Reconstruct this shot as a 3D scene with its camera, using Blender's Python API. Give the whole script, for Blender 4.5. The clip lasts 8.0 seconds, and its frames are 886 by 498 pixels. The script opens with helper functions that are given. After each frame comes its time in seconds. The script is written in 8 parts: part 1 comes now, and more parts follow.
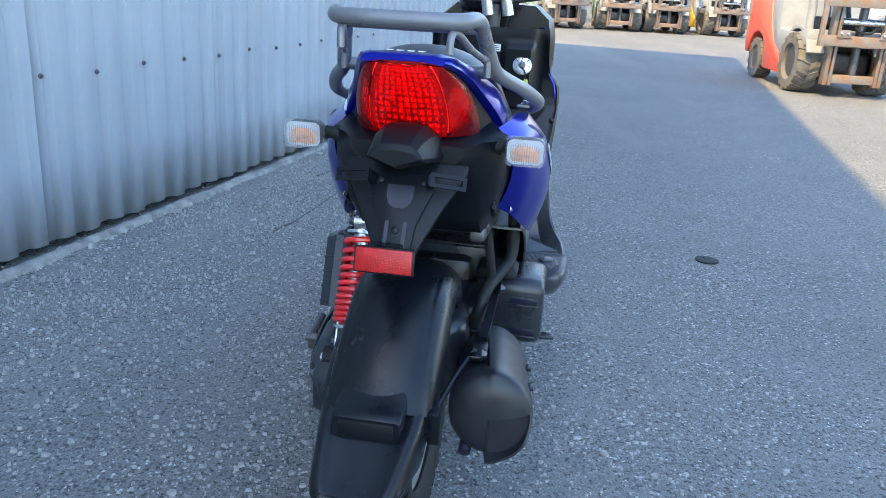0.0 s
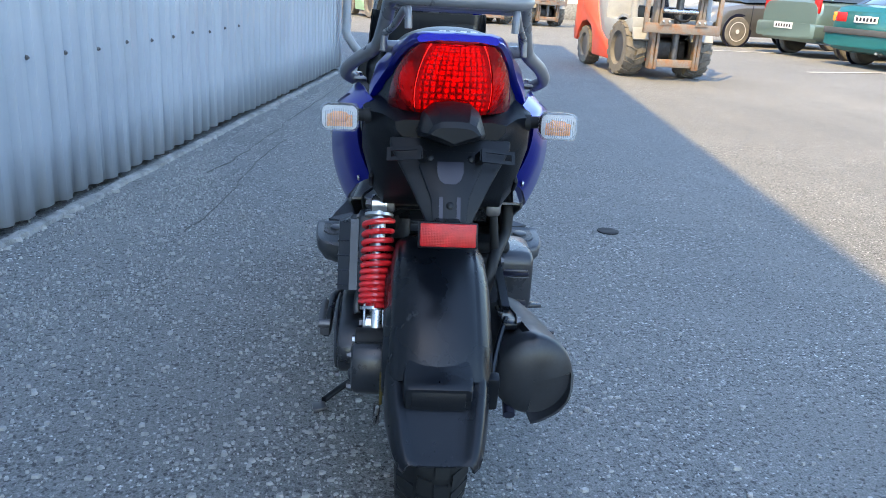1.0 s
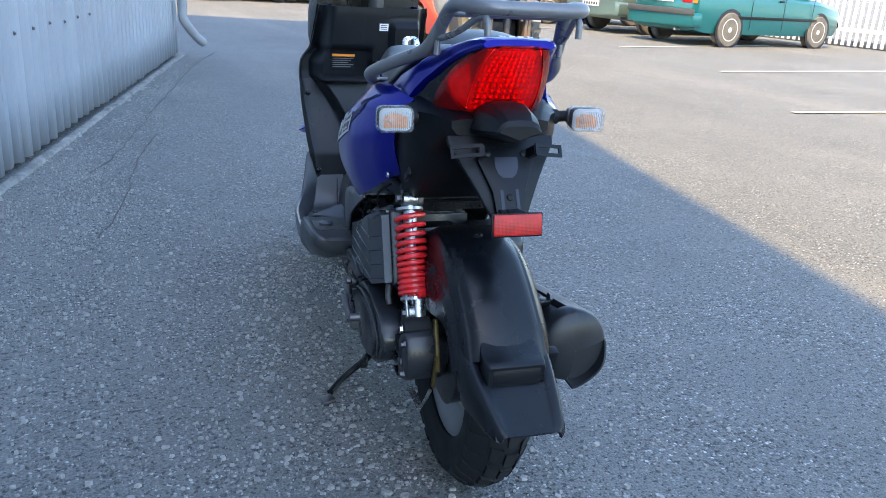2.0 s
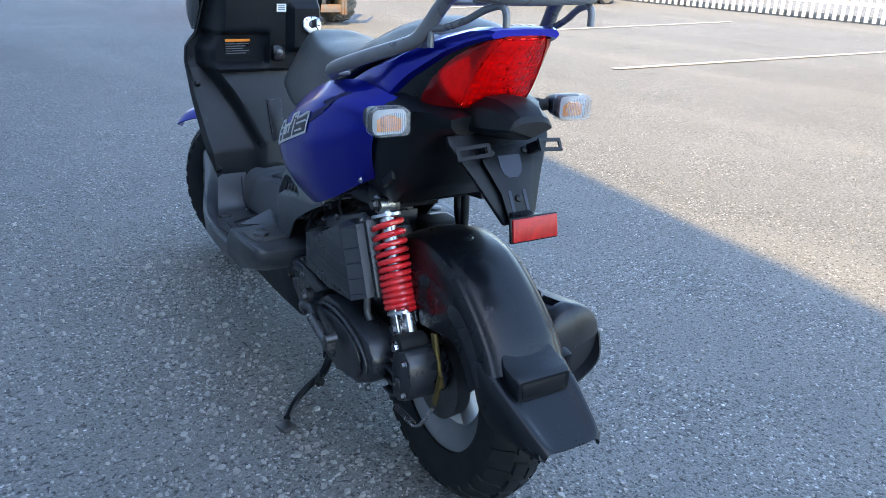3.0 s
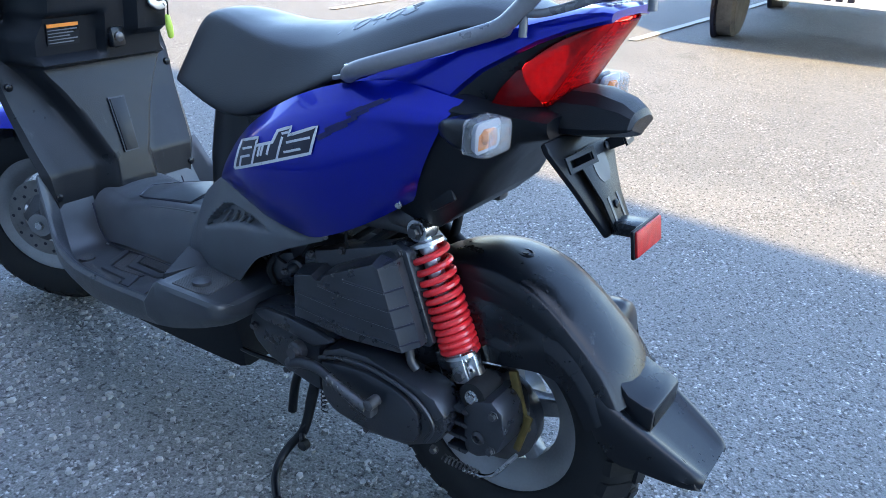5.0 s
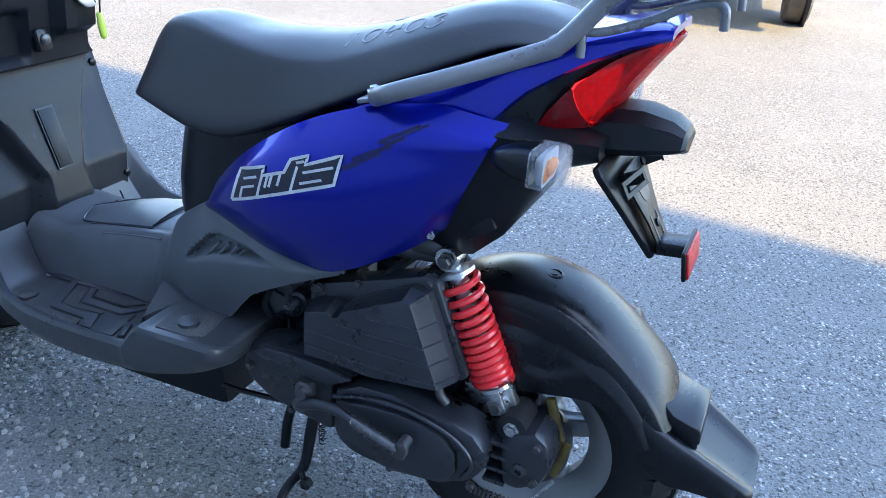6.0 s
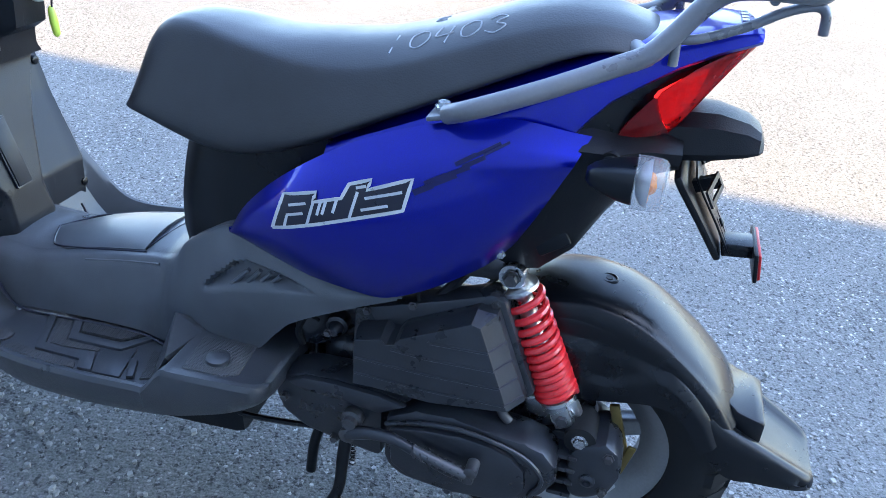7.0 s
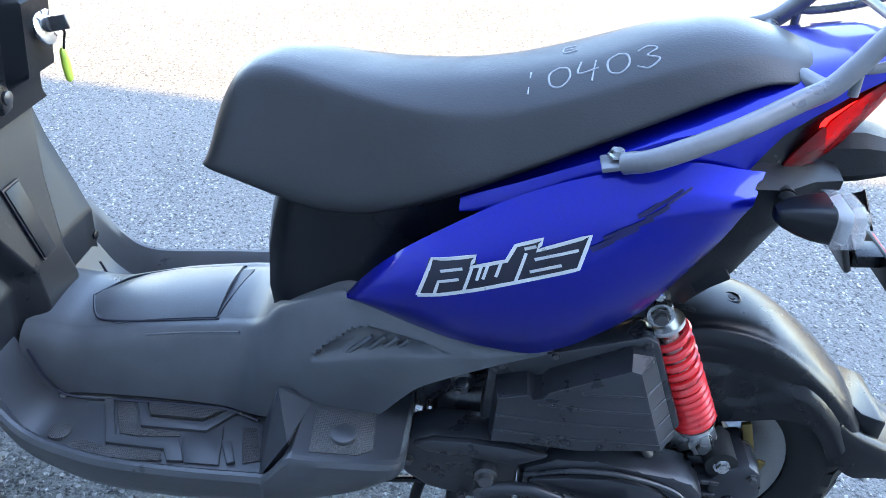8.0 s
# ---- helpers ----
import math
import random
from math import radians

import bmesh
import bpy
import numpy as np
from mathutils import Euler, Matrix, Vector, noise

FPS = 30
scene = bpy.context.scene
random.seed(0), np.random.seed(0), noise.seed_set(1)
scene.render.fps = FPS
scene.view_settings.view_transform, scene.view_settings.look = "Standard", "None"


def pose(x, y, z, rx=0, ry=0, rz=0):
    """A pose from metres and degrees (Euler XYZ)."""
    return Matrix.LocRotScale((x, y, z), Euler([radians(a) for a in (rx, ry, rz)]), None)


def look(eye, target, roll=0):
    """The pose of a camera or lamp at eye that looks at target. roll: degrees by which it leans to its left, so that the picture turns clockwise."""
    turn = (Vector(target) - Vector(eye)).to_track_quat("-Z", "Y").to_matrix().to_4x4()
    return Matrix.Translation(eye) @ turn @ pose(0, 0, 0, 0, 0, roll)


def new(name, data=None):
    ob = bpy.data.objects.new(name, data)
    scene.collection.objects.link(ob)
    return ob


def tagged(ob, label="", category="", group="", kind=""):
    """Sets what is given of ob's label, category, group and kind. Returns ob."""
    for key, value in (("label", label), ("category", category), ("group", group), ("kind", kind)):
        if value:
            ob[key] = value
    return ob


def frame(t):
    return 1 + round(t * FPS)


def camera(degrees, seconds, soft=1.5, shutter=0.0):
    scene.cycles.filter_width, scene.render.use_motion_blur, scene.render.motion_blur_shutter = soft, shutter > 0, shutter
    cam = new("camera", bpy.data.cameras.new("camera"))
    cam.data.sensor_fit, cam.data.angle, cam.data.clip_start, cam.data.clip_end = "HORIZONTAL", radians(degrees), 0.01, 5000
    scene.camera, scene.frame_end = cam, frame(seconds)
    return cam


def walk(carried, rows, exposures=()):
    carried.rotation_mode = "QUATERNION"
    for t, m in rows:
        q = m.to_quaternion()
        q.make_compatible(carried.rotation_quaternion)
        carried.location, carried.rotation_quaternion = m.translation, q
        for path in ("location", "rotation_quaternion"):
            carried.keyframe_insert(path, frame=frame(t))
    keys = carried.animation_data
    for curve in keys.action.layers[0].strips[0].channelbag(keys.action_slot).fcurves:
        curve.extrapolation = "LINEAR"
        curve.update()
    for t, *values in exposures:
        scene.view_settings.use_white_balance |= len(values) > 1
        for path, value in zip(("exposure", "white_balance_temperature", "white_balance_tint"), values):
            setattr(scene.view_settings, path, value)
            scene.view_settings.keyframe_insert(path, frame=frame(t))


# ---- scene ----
cam = camera(58.0, 8.0, soft=0.85)
PATH = [
    (0, (0.0077, 0.0559, 0.9890), (0.0272, 1.6655, 0.4424), 3.6),
    (0.5, (-0.1686, 0.0193, 0.9646), (0.0299, 1.6209, 0.4301), 3.6),
    (1, (-0.3414, 0.0340, 0.9554), (0.0329, 1.6022, 0.4163), 3.7),
    (1.5, (-0.5372, 0.0284, 0.9684), (0.0120, 1.5412, 0.4208), 3.8),
    (1.7, (-0.6335, 0.0339, 0.9740), (-0.0122, 1.5178, 0.4246), 3.8),
    (2.8, (-0.9163, 0.3261, 0.9900), (0.0743, 1.5726, 0.3942), 3.4),
    (3, (-0.9477, 0.3720, 0.9938), (0.1004, 1.5657, 0.3883), 3.2),
    (3.5, (-1.0881, 0.5349, 0.9885), (0.0876, 1.5904, 0.3610), 2.8),
    (4, (-1.1611, 0.6784, 1.0083), (0.1178, 1.5941, 0.3633), 2.5),
    (4.5, (-1.1432, 0.8432, 1.0053), (0.2128, 1.6253, 0.3422), 2.5),
    (4.7, (-1.1184, 0.9083, 1.0010), (0.2615, 1.6354, 0.3249), 2.6),
    (6, (-1.0701, 1.2472, 1.0427), (0.4072, 1.6228, 0.2900), 3.9),
    (6.5, (-1.0556, 1.3574, 1.0677), (0.4289, 1.6074, 0.2779), 4.2),
    (7, (-1.0195, 1.5000, 1.0783), (0.4577, 1.6151, 0.2450), 4.5),
    (7.5, (-0.9618, 1.6334, 1.0918), (0.4974, 1.6200, 0.2198), 4.4),
    (8, (-0.9065, 1.8368, 1.1240), (0.5291, 1.6796, 0.2273), 4.0),
]
walk(cam, [(t, look(eye, target, roll)) for t, eye, target, roll in PATH],
     exposures=[(0.0, 2.54, 6450, 5), (1.0, 2.47, 6550, 6), (3.0, 2.58, 6600, 7), (3.5, 2.72, 6550, 7), (4.5, 2.78, 6280, 8), (6.0, 3.06, 6250, 9), (7.0, 3.22, 6400, 10), (7.5, 3.48, 6550, 10), (8.0, 3.60, 6800, 9)])

# ---- world, sun ----
SUN_TO = Vector((-0.518, -0.585, 1.0)).normalized()
world = bpy.data.worlds.new("sky")
scene.world = world
world.use_nodes = True
wt = world.node_tree
wt.nodes.clear()
sky = wt.nodes.new("ShaderNodeTexSky")
sky.sky_type, sky.sun_disc = "NISHITA", False
sky.sun_elevation = math.asin(SUN_TO.z)
sky.sun_rotation = math.atan2(SUN_TO.x, SUN_TO.y)
sky.air_density, sky.dust_density, sky.ozone_density = 1.0, 0.6, 1.0
back = wt.nodes.new("ShaderNodeBackground")
back.inputs["Strength"].default_value = 0.15
wo = wt.nodes.new("ShaderNodeOutputWorld")
wt.links.new(sky.outputs[0], back.inputs[0])
wt.links.new(back.outputs[0], wo.inputs[0])
sun_data = bpy.data.lights.new("sun", "SUN")
sun_data.energy, sun_data.angle, sun_data.color = 1.85, radians(0.53), (0.96, 0.65, 0.25)
sun = new("sun", sun_data)
sun.matrix_world = look(SUN_TO * 30, (0, 0, 0))


# ---- materials ----
class Nodes:
    """A node material under construction."""

    def __init__(self, name, base=(0.5, 0.5, 0.5), rough=0.5, metal=0.0, **more):
        self.mat = bpy.data.materials.new(name)
        self.mat.use_nodes = True
        self.t = self.mat.node_tree
        self.b = self.t.nodes["Principled BSDF"]
        self.b.inputs["Base Color"].default_value = (*base, 1)
        self.b.inputs["Roughness"].default_value = rough
        self.b.inputs["Metallic"].default_value = metal
        for key, value in more.items():
            self.b.inputs[key.replace("_", " ")].default_value = value
        self.co = None

    def node(self, kind, **inputs):
        n = self.t.nodes.new("ShaderNode" + kind)
        for key, value in inputs.items():
            n.inputs[key.replace("_", " ")].default_value = value
        return n

    def link(self, a, b):
        self.t.links.new(a, b)

    def coords(self):
        if self.co is None:
            self.co = self.node("TexCoord").outputs["Object"]
        return self.co

    def noise(self, scale, detail=4.0, rough=0.6, stretch=None):
        n = self.node("TexNoise", Scale=scale, Detail=detail, Roughness=rough)
        co = self.coords()
        if stretch:
            m = self.node("Mapping")
            m.inputs["Scale"].default_value = stretch
            self.link(co, m.inputs[0])
            co = m.outputs[0]
        self.link(co, n.inputs["Vector"])
        return n.outputs["Fac"]

    def wobbled(self, scale, amount):
        """The coordinates pushed about by a noise, to break up round cells."""
        n = self.node("TexNoise", Scale=scale, Detail=2.0)
        self.link(self.coords(), n.inputs["Vector"])
        m = self.node("VectorMath")
        m.operation = "MULTIPLY_ADD"
        m.inputs[1].default_value = (amount, amount, amount)
        self.link(n.outputs["Color"], m.inputs[0])
        self.link(self.coords(), m.inputs[2])
        return m.outputs[0]

    def cells(self, scale, feature="F1", co=None):
        n = self.node("TexVoronoi", Scale=scale)
        n.feature = feature
        self.link(co or self.coords(), n.inputs["Vector"])
        return n

    def ramp(self, fac, *stops):
        r = self.node("ValToRGB")
        e = r.color_ramp.elements
        while len(e) < len(stops):
            e.new(0.5)
        for el, (p, c) in zip(e, stops):
            el.position = p
            el.color = (*c, 1) if len(c) == 3 else c
        self.link(fac, r.inputs[0])
        return r.outputs["Color"]

    def span(self, fac, a, b, lo=0.0, hi=1.0):
        m = self.node("MapRange")
        for key, v in zip(("From Min", "From Max", "To Min", "To Max"), (a, b, lo, hi)):
            m.inputs[key].default_value = v
        self.link(fac, m.inputs["Value"])
        return m.outputs["Result"]

    def mix(self, fac, a, b, blend="MIX"):
        m = self.node("Mix")
        m.data_type, m.blend_type = "RGBA", blend
        for sock, v in ((m.inputs[0], fac), (m.inputs[6], a), (m.inputs[7], b)):
            if hasattr(v, "links"):
                self.link(v, sock)
            else:
                sock.default_value = v if isinstance(v, float) else (*v, 1)
        return m.outputs[2]

    def colour(self, sock):
        self.link(sock, self.b.inputs["Base Color"])

    def roughness(self, sock):
        self.link(sock, self.b.inputs["Roughness"])

    def bump(self, fac, strength=0.2, distance=0.002):
        n = self.node("Bump", Strength=strength, Distance=distance)
        old = self.b.inputs["Normal"].links
        if old:
            self.link(old[0].from_socket, n.inputs["Normal"])
        self.link(fac, n.inputs["Height"])
        self.link(n.outputs[0], self.b.inputs["Normal"])


def shade(c, k):
    return tuple(min(1.0, x * k) for x in c)


def worn(name, base, rough, metal=0.0, fine=300.0, coarse=12.0, vary=0.25, relief=0.1, depth=0.0006, scratch=0.12, **more):
    """A plain surface with variation at two scales and fine relief."""
    n = Nodes(name, base, rough, metal, **more)
    big, small = n.noise(coarse, 5), n.noise(fine, 3)
    c = n.mix(n.span(big, 0.3, 0.7), shade(base, 1 - vary), shade(base, 1 + vary))
    n.colour(n.mix(n.span(small, 0.35, 0.75, 0.0, 0.35), c, shade(base, 1 + 1.6 * vary)))
    n.roughness(n.span(big, 0.3, 0.7, max(0.02, rough - scratch), min(1, rough + scratch)))
    if relief:
        n.bump(small, relief, depth)
    return n.mat


def asphalt():
    n = Nodes("asphalt", (0.12, 0.12, 0.12), 0.85)
    rough_co = n.wobbled(130, 0.007)
    stones = n.cells(120, co=rough_co)
    big = n.noise(0.6, 6)
    mid = n.noise(4.0, 6, 0.65)
    fine = n.noise(260, 3)
    grey = n.mix(n.span(big, 0.3, 0.7), (0.168, 0.170, 0.165), (0.250, 0.252, 0.242))
    grey = n.mix(n.span(mid, 0.35, 0.7, 0.0, 0.6), grey, (0.165, 0.167, 0.160))
    sep = n.node("SeparateColor")
    n.link(stones.outputs["Color"], sep.inputs[0])
    speck = n.mix(n.span(sep.outputs[0], 0.60, 0.98, 0.0, 1.0), (0.045, 0.045, 0.045), (0.78, 0.77, 0.74))
    inside = n.span(stones.outputs["Distance"], 0.30, 0.62, 1.0, 0.0)
    pale = n.node("Math")
    pale.operation = "MULTIPLY"
    n.link(inside, pale.inputs[0])
    patch = n.noise(2.6, 5, 0.6)
    n.link(n.mix(n.span(patch, 0.38, 0.62), (0.16, 0.16, 0.16), n.span(sep.outputs[1], 0.3, 0.6, 0.2, 0.95)), pale.inputs[1])
    c = n.mix(pale.outputs[0], grey, speck)
    c = n.mix(n.span(fine, 0.38, 0.66, 0.0, 0.6), c, (0.055, 0.056, 0.056))
    tracks = n.noise(0.9, 3, 0.5, (1.0, 0.12, 1.0))
    c = n.mix(n.span(tracks, 0.52, 0.72, 0.0, 0.3), c, (0.29, 0.28, 0.25))
    oil = n.noise(1.7, 5)
    c = n.mix(n.span(oil, 0.66, 0.76, 0.0, 0.55), c, (0.06, 0.06, 0.058))
    large = n.cells(60, co=n.wobbled(90, 0.011))
    pick = n.node("SeparateColor")
    n.link(large.outputs["Color"], pick.inputs[0])
    keep = n.node("Math")
    keep.operation = "MULTIPLY"
    n.link(n.span(large.outputs["Distance"], 0.22, 0.34, 1.0, 0.0), keep.inputs[0])
    n.link(n.span(pick.outputs[2], 0.70, 0.76, 0.0, 1.0), keep.inputs[1])
    tone = n.mix(n.span(pick.outputs[0], 0.2, 0.95), (0.10, 0.10, 0.10), (0.60, 0.595, 0.57))
    c = n.mix(keep.outputs[0], c, tone)
    pits = n.noise(78, 3, 0.55)
    # darkens the hollows of the bump below, their shade put into the colour
    c = n.mix(n.span(pits, 0.575, 0.64, 0.0, 0.78), c, (0.030, 0.031, 0.032))
    n.colour(c)
    n.roughness(n.span(fine, 0.3, 0.7, 0.72, 0.95))
    n.bump(n.span(pits, 0.56, 0.68, 1.0, 0.0), 0.6, 0.003)
    n.bump(keep.outputs[0], 0.5, 0.003)
    n.bump(n.span(stones.outputs["Distance"], 0.0, 0.7, 1.0, 0.0), 0.7, 0.003)
    n.bump(fine, 0.7, 0.002)
    return n.mat


def corrugated_paint():
    base = (0.310, 0.340, 0.382)
    n = Nodes("painted_sheet_steel", base, 0.42, 0.15)
    big, streak, fine = n.noise(1.4, 6), n.noise(9, 4, 0.6, (1, 1, 0.05)), n.noise(90, 4)
    c = n.mix(n.span(big, 0.3, 0.7), shade(base, 0.9), shade(base, 1.06))
    c = n.mix(n.span(streak, 0.5, 0.8, 0.0, 0.4), c, (0.43, 0.455, 0.485))
    c = n.mix(n.span(fine, 0.68, 0.78, 0.0, 0.5), c, (0.3, 0.29, 0.28))
    n.colour(c)
    n.roughness(n.span(streak, 0.3, 0.7, 0.34, 0.55))
    n.bump(n.noise(3.5, 3), 0.25, 0.01)
    n.bump(fine, 0.05, 0.001)
    return n.mat


def car_paint(name, base, flake=0.5, rough=0.3):
    n = Nodes(name, base, rough, flake, Coat_Weight=0.65, Coat_Roughness=0.04, Specular_IOR_Level=0.25)
    grain, dust = n.noise(900, 2), n.noise(7, 5)
    n.colour(n.mix(n.span(grain, 0.3, 0.7), shade(base, 0.8), shade(base, 1.25)))
    n.link(n.span(dust, 0.35, 0.75, 0.02, 0.10), n.b.inputs["Coat Roughness"])
    return n.mat


def vinyl():
    base = (0.017, 0.0185, 0.0215)
    n = Nodes("seat_vinyl", base, 0.36, Specular_IOR_Level=0.52)
    grain = n.cells(420)
    soft = n.noise(9, 5)
    n.colour(n.mix(n.span(soft, 0.3, 0.7), shade(base, 0.8), shade(base, 1.35)))
    n.roughness(n.span(soft, 0.3, 0.7, 0.32, 0.46))
    n.bump(grain.outputs["Distance"], 0.22, 0.0006)
    n.bump(n.noise(26, 3), 0.10, 0.003)
    return n.mat


def moulded(name, base, rough, grain=650.0, strength=0.3, spec=0.5):
    """Textured moulded plastic with dust and pale scuffs."""
    n = Nodes(name, base, rough, Specular_IOR_Level=spec)
    soft, fine, scuff = n.noise(6, 5), n.cells(grain), n.noise(34, 8, 0.75, (1, 1, 0.25))
    c = n.mix(n.span(soft, 0.3, 0.7), shade(base, 0.75), shade(base, 1.3))
    n.colour(n.mix(n.span(scuff, 0.62, 0.78, 0.0, 0.3), c, (0.16, 0.16, 0.165)))
    n.roughness(n.span(soft, 0.3, 0.7, max(0.1, rough - 0.1), min(1, rough + 0.1)))
    n.bump(fine.outputs["Distance"], strength, 0.0005)
    return n.mat


def tread_plastic():
    """Foot mat rubber with a fine raised grid."""
    base = (0.04, 0.041, 0.043)
    n = Nodes("ribbed_mat_rubber", base, 0.5)
    w = n.node("TexWave", Scale=110.0)
    w.bands_direction = "X"
    n.link(n.coords(), w.inputs["Vector"])
    w2 = n.node("TexWave", Scale=110.0)
    w2.bands_direction = "Y"
    n.link(n.coords(), w2.inputs["Vector"])
    soft = n.noise(15, 5)
    n.colour(n.mix(n.span(soft, 0.35, 0.7), shade(base, 0.8), shade(base, 1.6)))
    n.bump(w.outputs["Fac"], 0.5, 0.0012)
    n.bump(w2.outputs["Fac"], 0.5, 0.0012)
    return n.mat


def lens(name, tint, clear, rough=0.12, scale=160.0, strength=0.6, coat=0.6):
    """Moulded lamp plastic: part see-through, part coloured body, with prisms."""
    n = Nodes(name, tint, rough, 0.0, Coat_Weight=coat, Coat_Roughness=0.04)
    dots = n.cells(scale)
    dots.inputs["Randomness"].default_value = 0.0
    n.bump(dots.outputs["Distance"], strength, 0.003)
    soft = n.noise(60, 3)
    n.colour(n.mix(n.span(soft, 0.3, 0.7), shade(tint, 0.75), shade(tint, 1.2)))
    see = n.node("BsdfTransparent")
    see.inputs[0].default_value = (*[min(1, x * 1.0) for x in tint], 1)
    m = n.node("MixShader")
    m.inputs[0].default_value = clear
    n.link(n.b.outputs[0], m.inputs[1])
    n.link(see.outputs[0], m.inputs[2])
    n.link(m.outputs[0], n.t.nodes["Material Output"].inputs[0])
    return n.mat


def glow(name, colour, strength):
    n = Nodes(name, colour, 0.4)
    n.b.inputs["Emission Color"].default_value = (*colour, 1)
    n.b.inputs["Emission Strength"].default_value = strength
    return n.mat


def rusty(name, base, rust=(0.2, 0.085, 0.035), amount=0.55):
    n = Nodes(name, base, 0.6, 0.3)
    big, fine = n.noise(7, 8, 0.7), n.noise(120, 4)
    c = n.mix(n.span(big, amount - 0.12, amount + 0.1), base, rust)
    n.colour(n.mix(n.span(fine, 0.4, 0.7, 0, 0.4), c, shade(rust, 0.5)))
    n.roughness(n.span(big, 0.3, 0.7, 0.45, 0.85))
    n.bump(big, 0.3, 0.004)
    return n.mat


M_ASPHALT = asphalt()
M_CONCRETE = worn("kerb_concrete", (0.21, 0.207, 0.195), 0.9, fine=180, coarse=16, vary=0.55, relief=0.7, depth=0.006)
M_LINE = worn("road_paint", (0.44, 0.436, 0.415), 0.75, fine=60, coarse=5, vary=0.15, relief=0.3, depth=0.002)
M_SHEET = corrugated_paint()
# near-black colour for the shade in the gap under the wall sheets
M_GAPSHADE = worn("gap_shade", (0.03, 0.028, 0.025), 0.95, fine=90, coarse=9, vary=0.4, relief=0.6, depth=0.006)
M_CRACK = worn("crack_dust", (0.085, 0.085, 0.08), 0.95, fine=90, coarse=20, vary=0.4, relief=0.5, depth=0.004)
M_STONE = worn("pebble_stone", (0.28, 0.276, 0.262), 0.8, fine=200, coarse=30, vary=0.4, relief=0.3, depth=0.001)
M_BLUE = car_paint("metallic_blue_paint", (0.001, 0.007, 0.30), 0.75, 0.30)
M_BLACK = moulded("black_plastic", (0.0050, 0.0064, 0.0090), 0.40, spec=0.23)
M_GREY = moulded("charcoal_plastic", (0.077, 0.083, 0.092), 0.36)
M_SHIELD = moulded("dark_charcoal_plastic", (0.015, 0.0165, 0.0195), 0.34, spec=0.28)
# charcoal plastic again for the floor, weaker light darkened into its base
M_GREYSHADE = moulded("charcoal_plastic_shaded", (0.039, 0.043, 0.050), 0.36, spec=0.6)
M_SATIN = moulded("satin_black_plastic", (0.0040, 0.0054, 0.0080), 0.30, 900, 0.12, 0.32)
M_ENGINE = worn("engine_casting", (0.0180, 0.0205, 0.0260), 0.33, 0.0, 220, 14, 0.35, 0.2, 0.001, Specular_IOR_Level=0.55)
M_VINYL = vinyl()
M_RUBBER = worn("tyre_rubber", (0.0085, 0.0095, 0.011), 0.68, 0.0, 160, 10, 0.35, 0.25, 0.001, Specular_IOR_Level=0.35)
M_MAT = tread_plastic()
M_RIM = worn("cast_rim_silver", (0.27, 0.272, 0.275), 0.42, 0.6, 240, 15, 0.15, 0.06, 0.0005)
M_ALLOY = worn("alloy_wheel_paint", (0.62, 0.62, 0.62), 0.35, 0.25, 200, 12, 0.1, 0.04, 0.0005)
M_STEEL = worn("zinc_steel", (0.55, 0.56, 0.57), 0.3, 1.0, 200, 20, 0.2, 0.08, 0.0005)
M_DISC = worn("worn_disc_steel", (0.20, 0.195, 0.19), 0.42, 0.8, 200, 16, 0.25, 0.08, 0.0005)
M_DARKSTEEL = worn("dark_steel", (0.10, 0.10, 0.105), 0.4, 0.7, 200, 18, 0.3, 0.1, 0.0006)
M_RACK = worn("grey_rack_paint", (0.165, 0.17, 0.185), 0.36, 0.3, 300, 14, 0.15, 0.08, 0.0005)
M_SPRING = worn("red_spring_paint", (0.66, 0.018, 0.024), 0.32, 0.0, 200, 20, 0.15, 0.04, 0.0005, Coat_Weight=0.5)
M_MUFFLER = worn("muffler_black", (0.017, 0.019, 0.023), 0.42, 0.25, 150, 9, 0.4, 0.12, 0.0008)
M_REDLENS = lens("red_lamp_plastic", (0.55, 0.004, 0.006), 0.62, 0.1, 115.0, 0.5)
M_REDSIDE = lens("dark_red_lamp_plastic", (0.26, 0.004, 0.008), 0.5, 0.08, 30.0, 0.12)
M_CLEAR = lens("clear_lamp_plastic", (0.86, 0.88, 0.90), 0.80, 0.08, 150.0, 0.7)
M_AMBER = worn("amber_bulb", (0.85, 0.26, 0.03), 0.25, 0.0, 100, 30, 0.1, 0.0)
# glow added behind the side lenses to brighten them
M_SIDEGLOW = glow("lit_side_backing", (0.9, 0.02, 0.02), 0.32)
M_BULB = glow("tail_bulb", (1.0, 0.10, 0.03), 3.0)
# prisms and red backing glow themselves in place of the bulb's spread light
M_PRISM = glow("lit_prism", (1.0, 0.06, 0.04), 1.3)
M_REDBAFFLE = worn("red_baffle", (0.60, 0.008, 0.012), 0.18, 0.0, 200, 20, 0.15, 0.0)
M_DEEPRED = glow("lit_red_backing", (0.8, 0.012, 0.012), 0.8)
M_REFL = worn("bright_reflector", (0.48, 0.48, 0.49), 0.4, 0.3, 200, 30, 0.1, 0.1, 0.001)
M_REDREFLECT = lens("red_prism_plastic", (0.50, 0.009, 0.010), 0.1, 0.35, 420.0, 0.18, 0.05)
M_SILVERSTICK = worn("silver_decal", (0.66, 0.67, 0.69), 0.35, 0.3, 200, 20, 0.08, 0.0)
# prints and joints; in holes, slots and arches shade put into colour
M_DECAL_SHADE = worn("dark_decal_and_hole_shade", (0.008, 0.009, 0.022), 0.35, 0.0, 200, 20, 0.1, 0.0)
M_FLECK = worn("faded_decal", (0.006, 0.008, 0.075), 0.4, 0.2, 200, 20, 0.3, 0.0)
